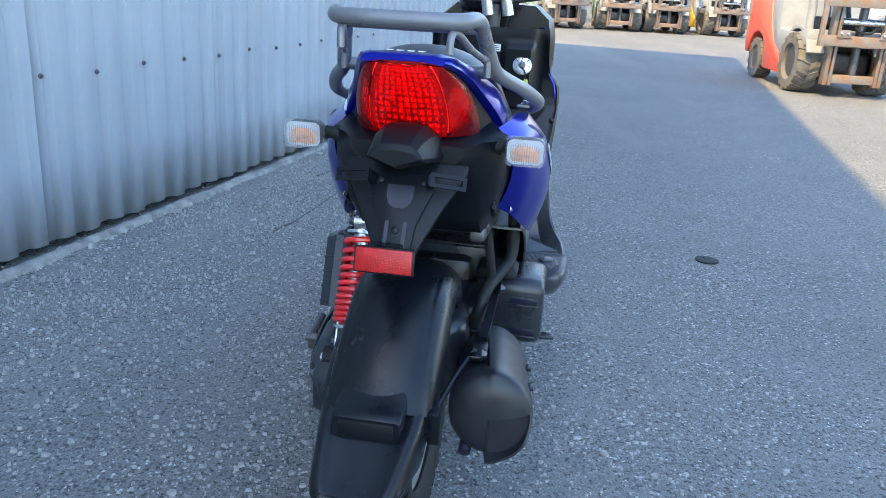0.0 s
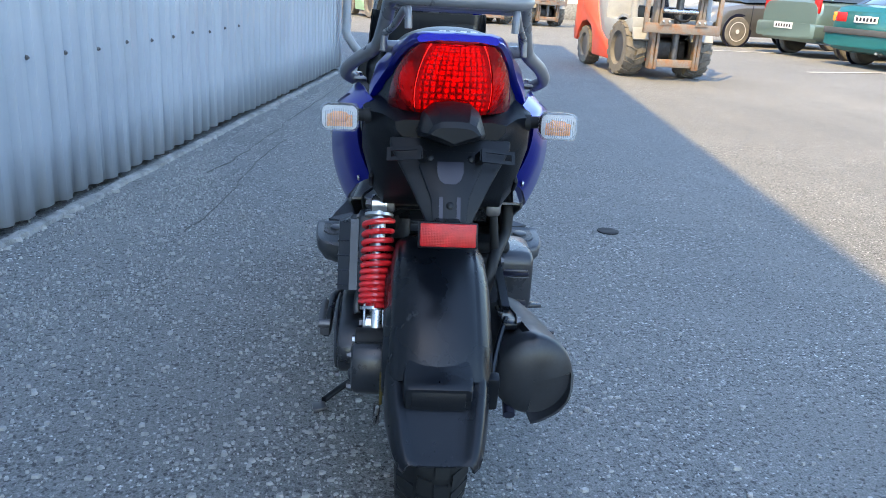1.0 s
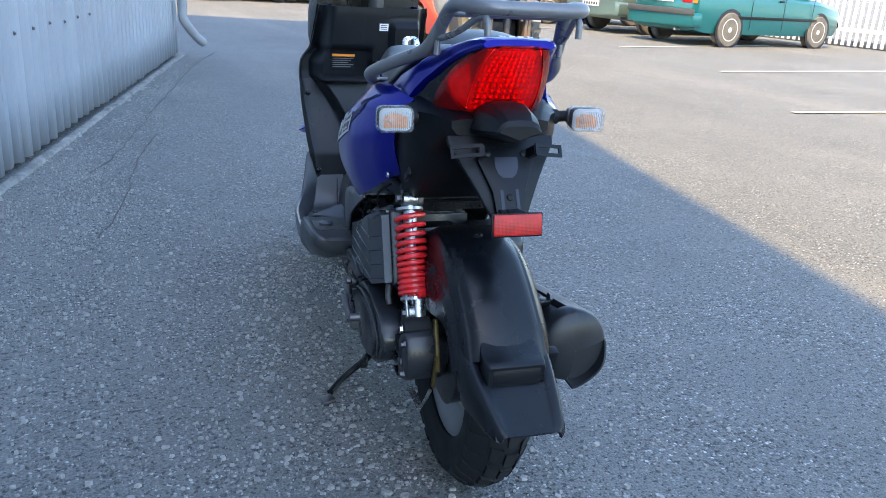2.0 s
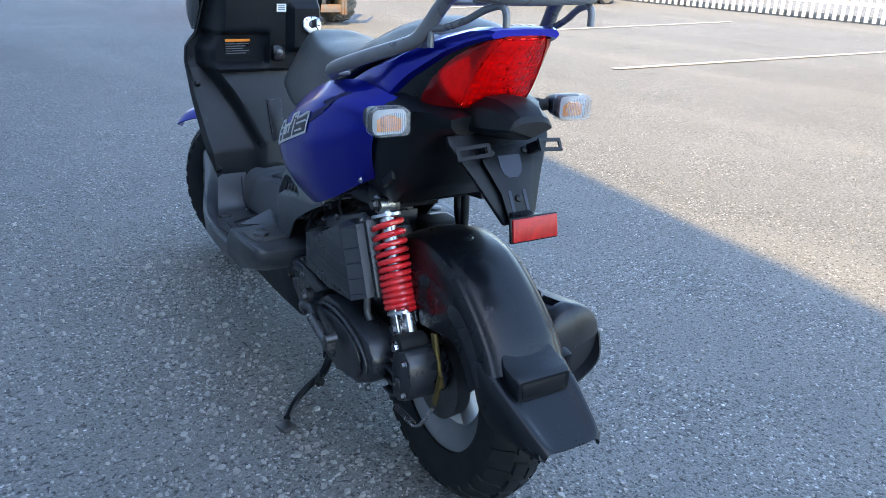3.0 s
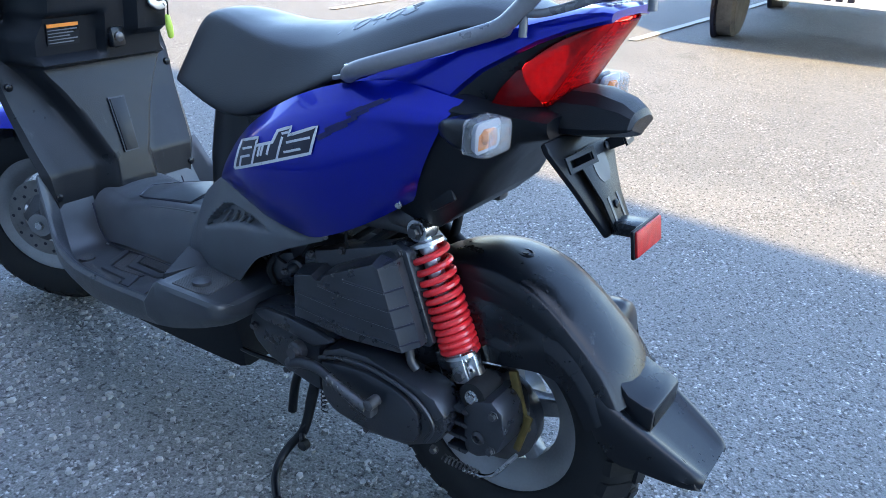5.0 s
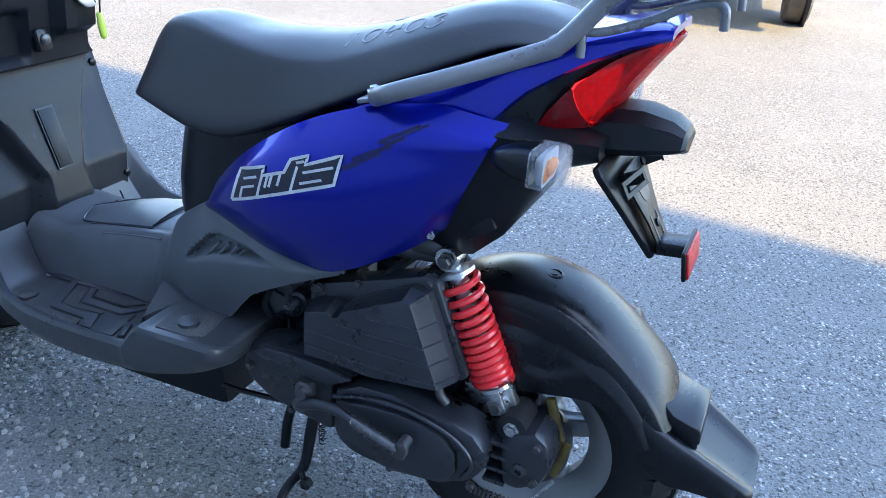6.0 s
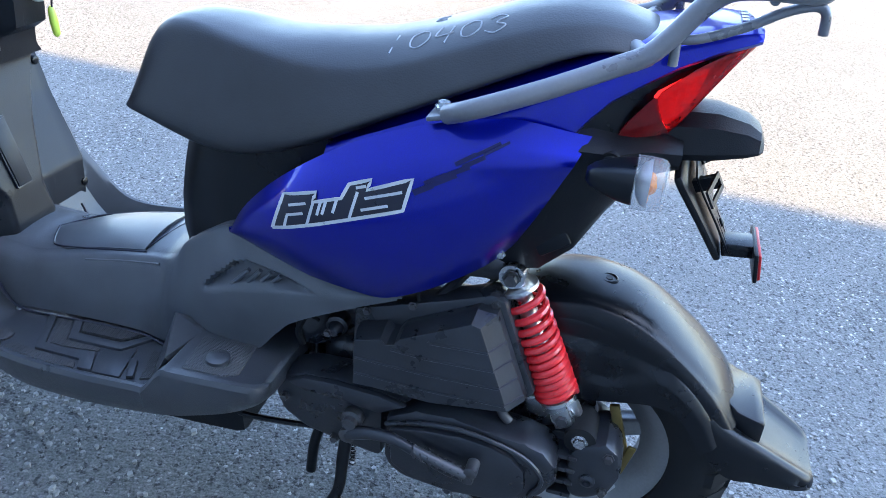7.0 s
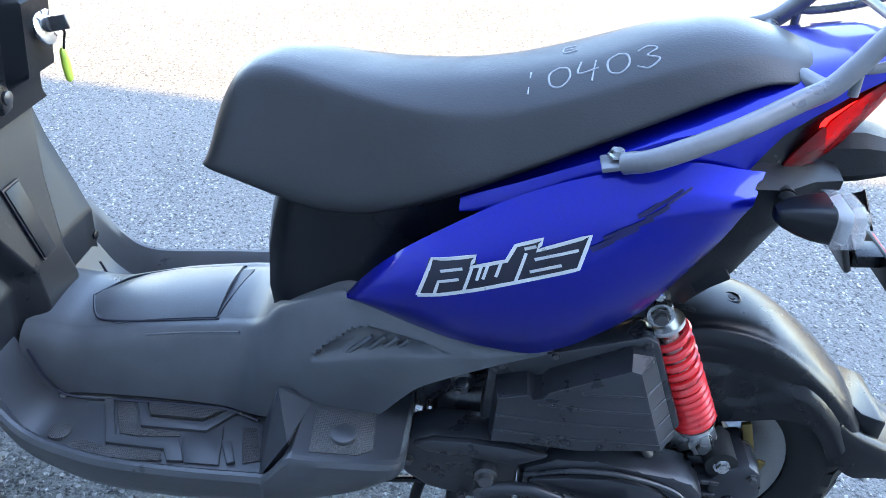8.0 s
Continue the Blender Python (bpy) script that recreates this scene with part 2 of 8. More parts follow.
M_CHALK = worn("chalk_pen", (0.27, 0.285, 0.305), 0.8, 0.0, 500, 60, 0.3, 0.0)
M_WHITE = worn("white_label", (0.75, 0.75, 0.74), 0.5, 0.0, 100, 20, 0.05, 0.0)
M_ORANGE = worn("orange_label", (0.8, 0.25, 0.03), 0.5, 0.0, 100, 20, 0.05, 0.0)
M_LIME = worn("lime_silicone", (0.42, 0.55, 0.06), 0.4, 0.0, 100, 20, 0.1, 0.0)
M_BRASS = worn("aged_brass", (0.15, 0.11, 0.035), 0.45, 0.6, 150, 25, 0.3, 0.1, 0.0006)
M_LIFT = worn("orange_lift_paint", (0.72, 0.085, 0.03), 0.42, 0.0, 120, 5, 0.14, 0.08, 0.001, Coat_Weight=0.3)
M_LIFTGREY = worn("grey_lift_paint", (0.27, 0.285, 0.30), 0.5, 0.0, 120, 5, 0.2, 0.1, 0.001)
M_MAST = rusty("rusty_mast_steel", (0.24, 0.215, 0.19), (0.33, 0.14, 0.05), 0.60)
M_DUSTTYRE = worn("dusty_tyre_rubber", (0.13, 0.12, 0.105), 0.9, 0.0, 60, 8, 0.4, 0.4, 0.003)
M_STRIP = worn("faded_bumper_plastic", (0.055, 0.057, 0.06), 0.6, 0.0, 120, 8, 0.25, 0.1, 0.001)
M_GLASS = Nodes("tinted_glass", (0.02, 0.025, 0.028), 0.05, 0.0, Coat_Weight=1.0).mat


# ---- geometry helpers ----
def build(name, verts, faces, material, parent=None, label="", smooth=True, angle=38.0, subsurf=0, m=None):
    """One mesh object from plain lists."""
    me = bpy.data.meshes.new(name)
    me.from_pydata([tuple(v) for v in verts], [], [tuple(f) for f in faces])
    bm = bmesh.new()
    bm.from_mesh(me)
    bmesh.ops.recalc_face_normals(bm, faces=bm.faces)
    bm.to_mesh(me)
    bm.free()
    return finish(name, me, material, parent, label, smooth, angle, subsurf, m)


def finish(name, me, material, parent=None, label="", smooth=True, angle=38.0, subsurf=0, m=None):
    if material:
        me.materials.append(material)
    if smooth:
        me.polygons.foreach_set("use_smooth", [True] * len(me.polygons))
        if not subsurf:
            me.set_sharp_from_angle(angle=radians(angle))
    ob = new(name, me)
    if subsurf:
        mod = ob.modifiers.new("smooth", "SUBSURF")
        mod.levels = mod.render_levels = subsurf
    if parent:
        ob.parent = parent
    if m is not None:
        ob.matrix_basis = m
    if label:
        ob["label"] = label
    return ob


def empty(name, m):
    ob = new(name)
    ob.empty_display_size = 0.1
    ob.matrix_basis = m
    return ob


def curve_points(pts, steps=6):
    """A smooth line through the points."""
    p = [Vector(q) for q in pts]
    if len(p) < 3:
        return p
    out = []
    ext = [p[0] * 2 - p[1]] + p + [p[-1] * 2 - p[-2]]
    for i in range(len(p) - 1):
        a, b, c, d = ext[i:i + 4]
        for k in range(steps):
            t = k / steps
            out.append(0.5 * ((2 * b) + (c - a) * t + (2 * a - 5 * b + 4 * c - d) * t * t + (3 * b - a - 3 * c + d) * t ** 3))
    out.append(p[-1])
    return out


def sample(pts, t):
    """The point at the share t of a line's length."""
    lens_ = [(Vector(b) - Vector(a)).length for a, b in zip(pts, pts[1:])]
    want = t * sum(lens_)
    for a, b, n in zip(pts, pts[1:], lens_):
        if want <= n + 1e-9:
            return Vector(a).lerp(Vector(b), want / n if n else 0)
        want -= n
    return Vector(pts[-1])


def tube_data(pts, r, n=10, steps=6, straight=False):
    line = [Vector(q) for q in pts] if straight else curve_points(pts, steps)
    rs = r if isinstance(r, (list, tuple)) else [r] * len(line)
    if len(rs) != len(line):
        rs = [rs[min(len(rs) - 1, int(i * len(rs) / len(line)))] for i in range(len(line))]
    verts, faces = [], []
    side = None
    for i, q in enumerate(line):
        d = (line[min(i + 1, len(line) - 1)] - line[max(i - 1, 0)]).normalized()
        if side is None:
            side = d.orthogonal().normalized()
        side = (side - d * side.dot(d)).normalized()
        up = d.cross(side)
        for k in range(n):
            a = 2 * math.pi * k / n
            verts.append(q + (side * math.cos(a) + up * math.sin(a)) * rs[i])
    for i in range(len(line) - 1):
        for k in range(n):
            a, b = i * n + k, i * n + (k + 1) % n
            faces.append((a, b, b + n, a + n))
    faces.append(tuple(range(n))[::-1])
    faces.append(tuple(range(len(verts) - n, len(verts))))
    return verts, faces


def tube(name, pts, r, material, parent, label="", n=10, steps=6, straight=False):
    v, f = tube_data(pts, r, n, steps, straight)
    return build(name, v, f, material, parent, label)


def loft(name, rings, material, parent, label="", subsurf=0, angle=38.0, caps=True, closed=True, m=None):
    n = len(rings[0])
    verts = [p for r in rings for p in r]
    faces = []
    for i in range(len(rings) - 1):
        for k in range(n if closed else n - 1):
            a, b = i * n + k, i * n + (k + 1) % n
            faces.append((a, b, b + n, a + n))
    if caps and closed:
        faces.append(tuple(range(n))[::-1])
        faces.append(tuple(range(len(verts) - n, len(verts))))
    return build(name, verts, faces, material, parent, label, subsurf=subsurf, angle=angle, m=m)


def shell(name, grid, thick, material, parent, label="", angle=38.0):
    """A sheet given as rows of points, thickened away from its normal, with closed edges."""
    rows, cols = len(grid), len(grid[0])
    g = [[Vector(p) for p in r] for r in grid]

    def normal(i, j):
        a = g[min(i + 1, rows - 1)][j] - g[max(i - 1, 0)][j]
        b = g[i][min(j + 1, cols - 1)] - g[i][max(j - 1, 0)]
        c = a.cross(b)
        return c.normalized() if c.length > 1e-9 else Vector((0, 0, 0))

    verts = [g[i][j] for i in range(rows) for j in range(cols)]
    verts += [g[i][j] - normal(i, j) * thick for i in range(rows) for j in range(cols)]
    n = rows * cols
    at = lambda i, j: i * cols + j
    faces = []
    for i in range(rows - 1):
        for j in range(cols - 1):
            q = (at(i, j), at(i + 1, j), at(i + 1, j + 1), at(i, j + 1))
            faces += [q, tuple(n + k for k in reversed(q))]
    rim = [at(0, j) for j in range(cols)] + [at(i, cols - 1) for i in range(1, rows)] + [at(rows - 1, j) for j in range(cols - 2, -1, -1)] + [at(i, 0) for i in range(rows - 2, 0, -1)]
    for a, b in zip(rim, rim[1:] + rim[:1]):
        faces.append((a, b, n + b, n + a))
    ob = build(name, verts, faces, material, parent, label, angle=angle)
    return ob


def block_mesh(name, size, bevel=0.004, segments=2):
    bm = bmesh.new()
    bmesh.ops.create_cube(bm, size=1.0)
    bmesh.ops.scale(bm, vec=size, verts=bm.verts)
    if bevel:
        bmesh.ops.bevel(bm, geom=bm.edges[:], offset=min(bevel, 0.45 * min(size)), segments=segments, affect="EDGES", profile=0.5)
    me = bpy.data.meshes.new(name)
    bm.to_mesh(me)
    bm.free()
    return me


def block(name, centre, size, material, parent, label="", bevel=0.004, turn=(0, 0, 0), segments=2):
    return finish(name, block_mesh(name, size, bevel, segments), material, parent, label, angle=30, m=pose(*centre, *turn))


def slab_data(outline, thick, bevel=0.0):
    """A flat outline in x, y made solid along z."""
    bm = bmesh.new()
    f = bm.faces.new([bm.verts.new((x, y, 0)) for x, y in outline])
    r = bmesh.ops.extrude_face_region(bm, geom=[f])
    bmesh.ops.translate(bm, vec=(0, 0, thick), verts=[v for v in r["geom"] if isinstance(v, bmesh.types.BMVert)])
    if bevel:
        bmesh.ops.bevel(bm, geom=bm.edges[:], offset=bevel, segments=2, affect="EDGES", profile=0.5)
    bmesh.ops.recalc_face_normals(bm, faces=bm.faces)
    return bm


def slab(name, outline, thick, material, parent, m, label="", bevel=0.0):
    bm = slab_data(outline, thick, bevel)
    me = bpy.data.meshes.new(name)
    bm.to_mesh(me)
    bm.free()
    return finish(name, me, material, parent, label, angle=30, m=m)


def upright(v):
    """Turns an x, y outline into the length and height of a plane at the side distance v; thickness points outwards to +v."""
    return Matrix(((1, 0, 0, 0), (0, 0, 1, v), (0, 1, 0, 0), (0, 0, 0, 1)))


def lathe_data(profile, n=40, closed=False):
    """Rings round the y axis from (y, radius) pairs."""
    verts = [(r * math.cos(2 * math.pi * k / n), y, r * math.sin(2 * math.pi * k / n)) for y, r in profile for k in range(n)]
    faces = []
    count = len(profile)
    for i in range(count if closed else count - 1):
        for k in range(n):
            a, b = i * n + k, i * n + (k + 1) % n
            c, d = ((i + 1) % count) * n + (k + 1) % n, ((i + 1) % count) * n + k
            faces.append((a, b, c, d))
    if not closed:
        faces.append(tuple(range(n))[::-1])
        faces.append(tuple(range((count - 1) * n, count * n)))
    return verts, faces


def lathe(name, profile, material, parent, label="", n=40, closed=False, m=None, angle=38.0):
    v, f = lathe_data(profile, n, closed)
    return build(name, v, f, material, parent, label, m=m, angle=angle)


def bolt(parent, centre, r=0.007, h=0.006, material=None, turn=(0, 0, 0), name="bolt"):
    """A hexagon bolt head with a washer, its axis along y."""
    v1, f1 = lathe_data([(0, r * 1.35), (h * 0.3, r * 1.35), (h * 0.3, r), (h, r * 0.92)], 6)
    return build(name, v1, f1, material or M_STEEL, parent, m=pose(*centre, *turn), smooth=False)


def blend(x):
    x = min(1.0, max(0.0, x))
    return x * x * (3 - 2 * x)


def rounded(hx, hy, r, n=3):
    """A rounded rectangle's outline."""
    out = []
    for cx, cy, a0 in ((hx - r, hy - r, 0), (-hx + r, hy - r, 90), (-hx + r, -hy + r, 180), (hx - r, -hy + r, 270)):
        for k in range(n + 1):
            a = radians(a0 + 90 * k / n)
            out.append((cx + r * math.cos(a), cy + r * math.sin(a)))
    return out


# ---- ground ----
def ground_sheet():
    """One sheet, finely divided near the scooter, out to the horizon."""
    xs = [-600, -200, -60, -20, -10] + [-6 + 0.5 * i for i in range(33)] + [14, 20, 60, 200, 600]
    ys = [-600, -200, -60, -20, -8] + [-4 + 0.5 * i for i in range(37)] + [18, 26, 60, 200, 600]
    verts, faces = [], []
    for y in ys:
        for x in xs:
            near = max(0.0, 1 - max(abs(x - 1), abs(y - 4)) / 9)
            verts.append((x, y, 0.004 * near * (noise.noise(Vector((x * 0.35, y * 0.35, 3.1)))) - 0.002))
    n = len(xs)
    for j in range(len(ys) - 1):
        for i in range(n - 1):
            faces.append((j * n + i, j * n + i + 1, (j + 1) * n + i + 1, (j + 1) * n + i))
    ob = build("ground", verts, faces, M_ASPHALT, smooth=True, angle=80)
    return tagged(ob, "worn grey asphalt yard with pale stones in it", "ground", kind="structure")


ground_sheet()


def pebbles(name, count, area, big, seed, label):
    """Loose grit lying on the ground, joined."""
    rng = random.Random(seed)
    verts, faces = [], []
    for _ in range(count):
        x, y = area(rng)
        s = big * (0.35 + rng.random() ** 3 * 1.2)
        a = rng.random() * 6.3
        sx, sy, sz = s * (0.7 + rng.random() * 0.6), s * (0.6 + rng.random() * 0.5), s * (0.35 + rng.random() * 0.3)
        i = len(verts)
        ring = []
        for k in range(5):
            t = a + k * 6.2832 / 5 + rng.uniform(-0.3, 0.3)
            ring.append((x + sx * math.cos(t), y + sy * math.sin(t)))
        verts += [(px, py, -0.006) for px, py in ring]
        verts += [(x + (px - x) * 0.75, y + (py - y) * 0.75, sz * rng.uniform(0.6, 1.0) + 0.001) for px, py in ring]
        for k in range(5):
            j = (k + 1) % 5
            faces.append((i + k, i + j, i + 5 + j, i + 5 + k))
        faces.append(tuple(range(i + 5, i + 10)))
    ob = build(name, verts, faces, M_STONE, smooth=False)
    return tagged(ob, label, "gravel", kind="stuff")


WALL_A = Vector((-1.41, 2.39, 0))
WALL_D = Vector((0.2855, 0.9584, 0))
WALL_N = Vector((0.9584, -0.2855, 0))


def wall_point(s, out, z):
    return WALL_A + WALL_D * s + WALL_N * out + Vector((0, 0, z))


def patchy(x, y):
    """How readily grit gathers at a place."""
    n = noise.noise(Vector((x * 2.3, y * 1.6, 3))) + 0.7 * noise.noise(Vector((x * 9, y * 7, 8)))
    return min(1.0, max(0.12, 0.5 + 1.3 * n))


def near_scooter(rng):
    while True:
        x, y = rng.gauss(-0.1, 1.1), rng.gauss(1.9, 1.4)
        if patchy(x, y) > rng.random():
            return x, y


def beside_stand(rng):
    while True:
        x, y = rng.gauss(-0.10, 0.42), rng.gauss(2.0, 0.62)
        if patchy(x * 1.3, y + 4) > rng.random():
            return x, y


def along_wall(rng):
    while True:
        p = wall_point(rng.uniform(-5, 6), 0.12 + abs(rng.gauss(0.16, 0.32)), 0)
        if patchy(p.x, p.y) > rng.random():
            return p.x, p.y


def under_wall(rng):
    p = wall_point(rng.uniform(-3, 6), 0.02 + abs(rng.gauss(0, 0.03)), 0)
    return p.x, p.y


pebbles("loose_grit", 9000, near_scooter, 0.0043, 4, "pale loose grit scattered on the asphalt")
pebbles("stone_chips", 2600, beside_stand, 0.0066, 12, "coarse angular stone chips loose beside the scooter")
pebbles("wall_rubble", 260, under_wall, 0.016, 7, "broken bits of concrete lying under the wall's edge")
pebbles("wall_grit", 8000, along_wall, 0.0040, 5, "pale loose grit gathered along the metal wall")


# ---- the shed with its sheet-metal wall ----
def eave(s):
    """The height of the wall's sloping top edge."""
    return max(4.0, min(11.5, 8.951 - 0.0984 * s))


def shed():
    end = 6.7
    root = empty("shed", Matrix.Identity(4))
    tagged(root, "long shed clad in pale blue corrugated sheet steel", "building", kind="structure")
    pitch, deep = 0.133, 0.022
    width = pitch * 8
    s = end
    k = 0
    rng = random.Random(9)
    while s > -14:
        a = s - width
        cuts = [(0, 0), (0.34, 0), (0.5, 1), (0.84, 1), (1.0, 0)]
        xs = []
        for i in range(8):
            for c, d in cuts[:-1]:
                xs.append((a + (i + c) * pitch, d * deep))
        xs.append((s, 0))
        low = 0.022 + 0.012 * rng.random()
        verts, faces = [], []
        zs = [low, 0.3, 0.62, 1.2, 2.4]
        for z in zs + [None]:
            for x, d in xs:
                zz = eave(x) if z is None else z
                wob = 0.004 * noise.noise(Vector((x * 2.1, zz * 1.7, 0.4))) + (0.006 * noise.noise(Vector((x * 9, 0.3, 7))) if zz < 0.1 else 0)
                lowz = 0.010 * noise.noise(Vector((x * 7, 1.3, 2))) if z == zs[0] else 0
                p = wall_point(x, -deep + d + wob, zz + lowz)
                verts.append(p)
        n = len(xs)
        for j in range(len(zs)):
            for i in range(n - 1):
                faces.append((j * n + i, j * n + i + 1, (j + 1) * n + i + 1, (j + 1) * n + i))
        ob = build("wall_sheet", verts, faces, M_SHEET, root, angle=25)
        mod = ob.modifiers.new("thickness", "SOLIDIFY")
        mod.thickness, mod.offset = 0.0015, 0
        s = a
        k += 1
    # screws along the lower rail
    i = 0
    while 0.334 + 0.2665 * i < end:
        for z0 in (0.6, 1.9):
            x = 0.334 + 0.2665 * i - 3.198
            if -4 < x < end - 0.1:
                p = wall_point(x, 0.004, z0 + 0.006 * math.sin(i * 2.3))
                v, f = lathe_data([(-0.004, 0.0095), (0.0, 0.0095), (0.001, 0.006), (0.006, 0.005)], 8)
                build("screw", v, f, M_DARKSTEEL, root, m=Matrix.Translation(p) @ pose(0, 0, 0, 0, 0, -90 - 16.6))
        i += 1
    # end wall, back wall and roof close the building
    far = 12.0
    def plane(name, pts, mat):
        v = [Vector(p) for p in pts]
        c = (v[1] - v[0]).cross(v[2] - v[0]).normalized() * 0.06
        verts = v + [q - c for q in v]
        n = len(v)
        faces = [tuple(range(n)), tuple(range(2 * n - 1, n - 1, -1))] + [(i, (i + 1) % n, n + (i + 1) % n, n + i) for i in range(n)]
        build(name, verts, faces, mat, root, smooth=False)
    plane("end_wall", [wall_point(end - 0.06, -0.03, 0.0), wall_point(end - 0.06, -far, 0.0), wall_point(end - 0.06, -far, eave(end)), wall_point(end - 0.06, -0.03, eave(end))], M_SHEET)
    plane("back_wall", [wall_point(end, -far, 0.0), wall_point(-14, -far, 0.0), wall_point(-14, -far, eave(-14)), wall_point(end, -far, eave(end))], M_SHEET)
    plane("side_wall", [wall_point(-14, -far, 0.0), wall_point(-14, -0.05, 0.0), wall_point(-14, -0.05, eave(-14)), wall_point(-14, -far, eave(-14))], M_SHEET)
    plane("roof", [wall_point(end + 0.1, 0.0, eave(end) + 0.07), wall_point(-14, 0.0, eave(-14) + 0.07), wall_point(-14, -far, eave(-14) + 0.07), wall_point(end + 0.1, -far, eave(end) + 0.07)], M_LIFTGREY)
    # added dark strip behind the sheet's lower edge, the gap's shade as its colour
    v = [wall_point(s_, o, z) for s_ in (-14, end - 0.1) for o, z in ((-0.30, -0.1), (-0.09, -0.1), (-0.09, 0.16), (-0.30, 0.16))]
    build("plinth", v, [(0, 1, 5, 4), (1, 2, 6, 5), (2, 3, 7, 6), (0, 3, 2, 1), (4, 5, 6, 7), (0, 4, 7, 3)], M_GAPSHADE, root, smooth=False)
    # rain pipe at the corner
    p0 = [wall_point(end - 0.22, 0.09, z) for z in (eave(end) - 0.3, 3.0, 1.5, 0.55, 0.40)]
    p1 = [wall_point(end - 0.17, 0.13, 0.30), wall_point(end - 0.02, 0.2, 0.18), wall_point(end + 0.08, 0.24, 0.13)]
    pipe = tube("rain_pipe", p0 + p1, 0.045, M_LIFTGREY, root, "grey metal rain pipe with an elbow", n=14, steps=4)
    for z in (0.52, 1.9):
        v, f = lathe_data([(-0.02, 0.050), (0.02, 0.050)], 16)
        build("pipe_collar", v, f, M_LIFTGREY, pipe, m=Matrix.Translation(wall_point(end - 0.22, 0.09, z)) @ pose(0, 0, 0, 90))


def wall_kerb():
    """The broken concrete strip at the wall's foot."""
    rings = []
    s = -9.0
    while s <= 6.75:
        w = 0.066 + 0.020 * noise.noise(Vector((s * 3.1, 0, 0))) + 0.010 * noise.noise(Vector((s * 13, 4, 0)))
        h = 0.016 + 0.010 * noise.noise(Vector((s * 4.3, 7, 0))) + 0.007 * noise.noise(Vector((s * 19, 2, 0)))
        rings.append([wall_point(s, 0.018, -0.05), wall_point(s, 0.020, h * 0.8), wall_point(s, w * 0.45, h * (1 + 0.35 * noise.noise(Vector((s * 31, 9, 1))))), wall_point(s, w * 0.85, h * (0.7 + 0.4 * noise.noise(Vector((s * 27, 5, 3))))), wall_point(s, w, -0.02), wall_point(s, w, -0.05)])
        s += 0.028
    ob = loft("kerb", rings, M_CONCRETE, None, angle=30)
    tagged(ob, "crumbling concrete strip along the foot of the wall", "kerb", kind="structure")


def crack(name, pts, w):
    """A thin open joint in the asphalt, a sliver of dark soil just above the sheet."""
    line = curve_points([(x, y, 0) for x, y in pts], 8)
    grid = []
    for i, p in enumerate(line):
        d = (line[min(i + 1, len(line) - 1)] - line[max(i - 1, 0)]).normalized()
        side = Vector((-d.y, d.x, 0))
        k = w * (0.4 + 0.6 * abs(noise.noise(p * 9))) + 0.001
        j = side * (0.02 * noise.noise(p * 6))
        grid.append([p + j - side * k + Vector((0, 0, 0.001)), p + j + Vector((0, 0, 0.0035)), p + j + side * k + Vector((0, 0, 0.001))])
    ob = shell(name, grid, 0.012, M_CRACK, None)
    tagged(ob, "ragged dark crack in the asphalt", "crack", kind="structure")


def parking_line(x0, y0, x1, y1, w=0.075):
    p, q = Vector((x0, y0, 0)), Vector((x1, y1, 0))
    d = (q - p).normalized()
    s = Vector((-d.y, d.x, 0)) * (w / 2)
    rng = random.Random(int(y0 * 100))
    grid = []
    n = 40
    for i in range(n + 1):
        c = p.lerp(q, i / n)
        e1, e2 = 1 - 0.18 * rng.random(), 1 - 0.18 * rng.random()
        grid.append([c - s * e1 + Vector((0, 0, 0.006)), c + s * e2 + Vector((0, 0, 0.006))])
    ob = shell("parking_line", grid, -0.004, M_LINE, None)
    tagged(ob, "worn white painted parking line on the asphalt", "road marking", "parking lines", "structure")


shed()
wall_kerb()
crack("asphalt_crack", [(-0.20, 4.86), (-0.27, 4.62), (-0.42, 4.03), (-0.46, 3.72), (-0.53, 3.39), (-0.62, 3.06)], 0.004)
crack("asphalt_crack", [(0.93, 9.13), (0.50, 7.9), (0.17, 6.71), (-0.13, 5.64), (-0.28, 5.04), (-0.49, 4.28), (-0.60, 4.0)], 0.005)
for y0, y1, xa, xb in ((2.38, 1.65, 5.3, 9.6), (5.02, 4.53, 5.1, 11.6), (7.75, 8.0, 6.9, 12.0), (10.70, 11.9, 7.6, 12.5), (14.2, 14.7, 6.2, 10.5)):
    parking_line(xa, y0, xb, y1)


def drain_spot():
    v, f = lathe_data([(-0.01, 0.045), (0.002, 0.045), (0.004, 0.038), (0.003, 0.015)], 24)
    ob = build("steel_survey_cap", v, f, M_RUBBER, None, m=pose(1.08, 3.02, 0.001, 90, 0, 0))
    tagged(ob, "small round dark metal cap set in asphalt", "ground cap")


drain_spot()


# ---- the scooter: x ahead, y to its left, z up, from the rear axle's foot ----
HEAD, LEAN = radians(9.3), radians(0.5)
F_ = Vector((math.sin(HEAD), math.cos(HEAD), 0))
S_ = Vector((-math.cos(HEAD), math.sin(HEAD), 0))
L_ = S_ * math.cos(LEAN) - Vector((0, 0, math.sin(LEAN)))
U_ = Vector((0, 0, math.cos(LEAN))) + S_ * math.sin(LEAN)
SCOOTER_AT = Matrix(((F_.x, L_.x, U_.x, -0.0264), (F_.y, L_.y, U_.y, 1.344), (F_.z, L_.z, U_.z, 0.0), (0, 0, 0, 1)))
scooter = empty("scooter", SCOOTER_AT)
tagged(scooter, "blue motor scooter with black seat parked on its side stand", "scooter")
BOTH = (1, -1)


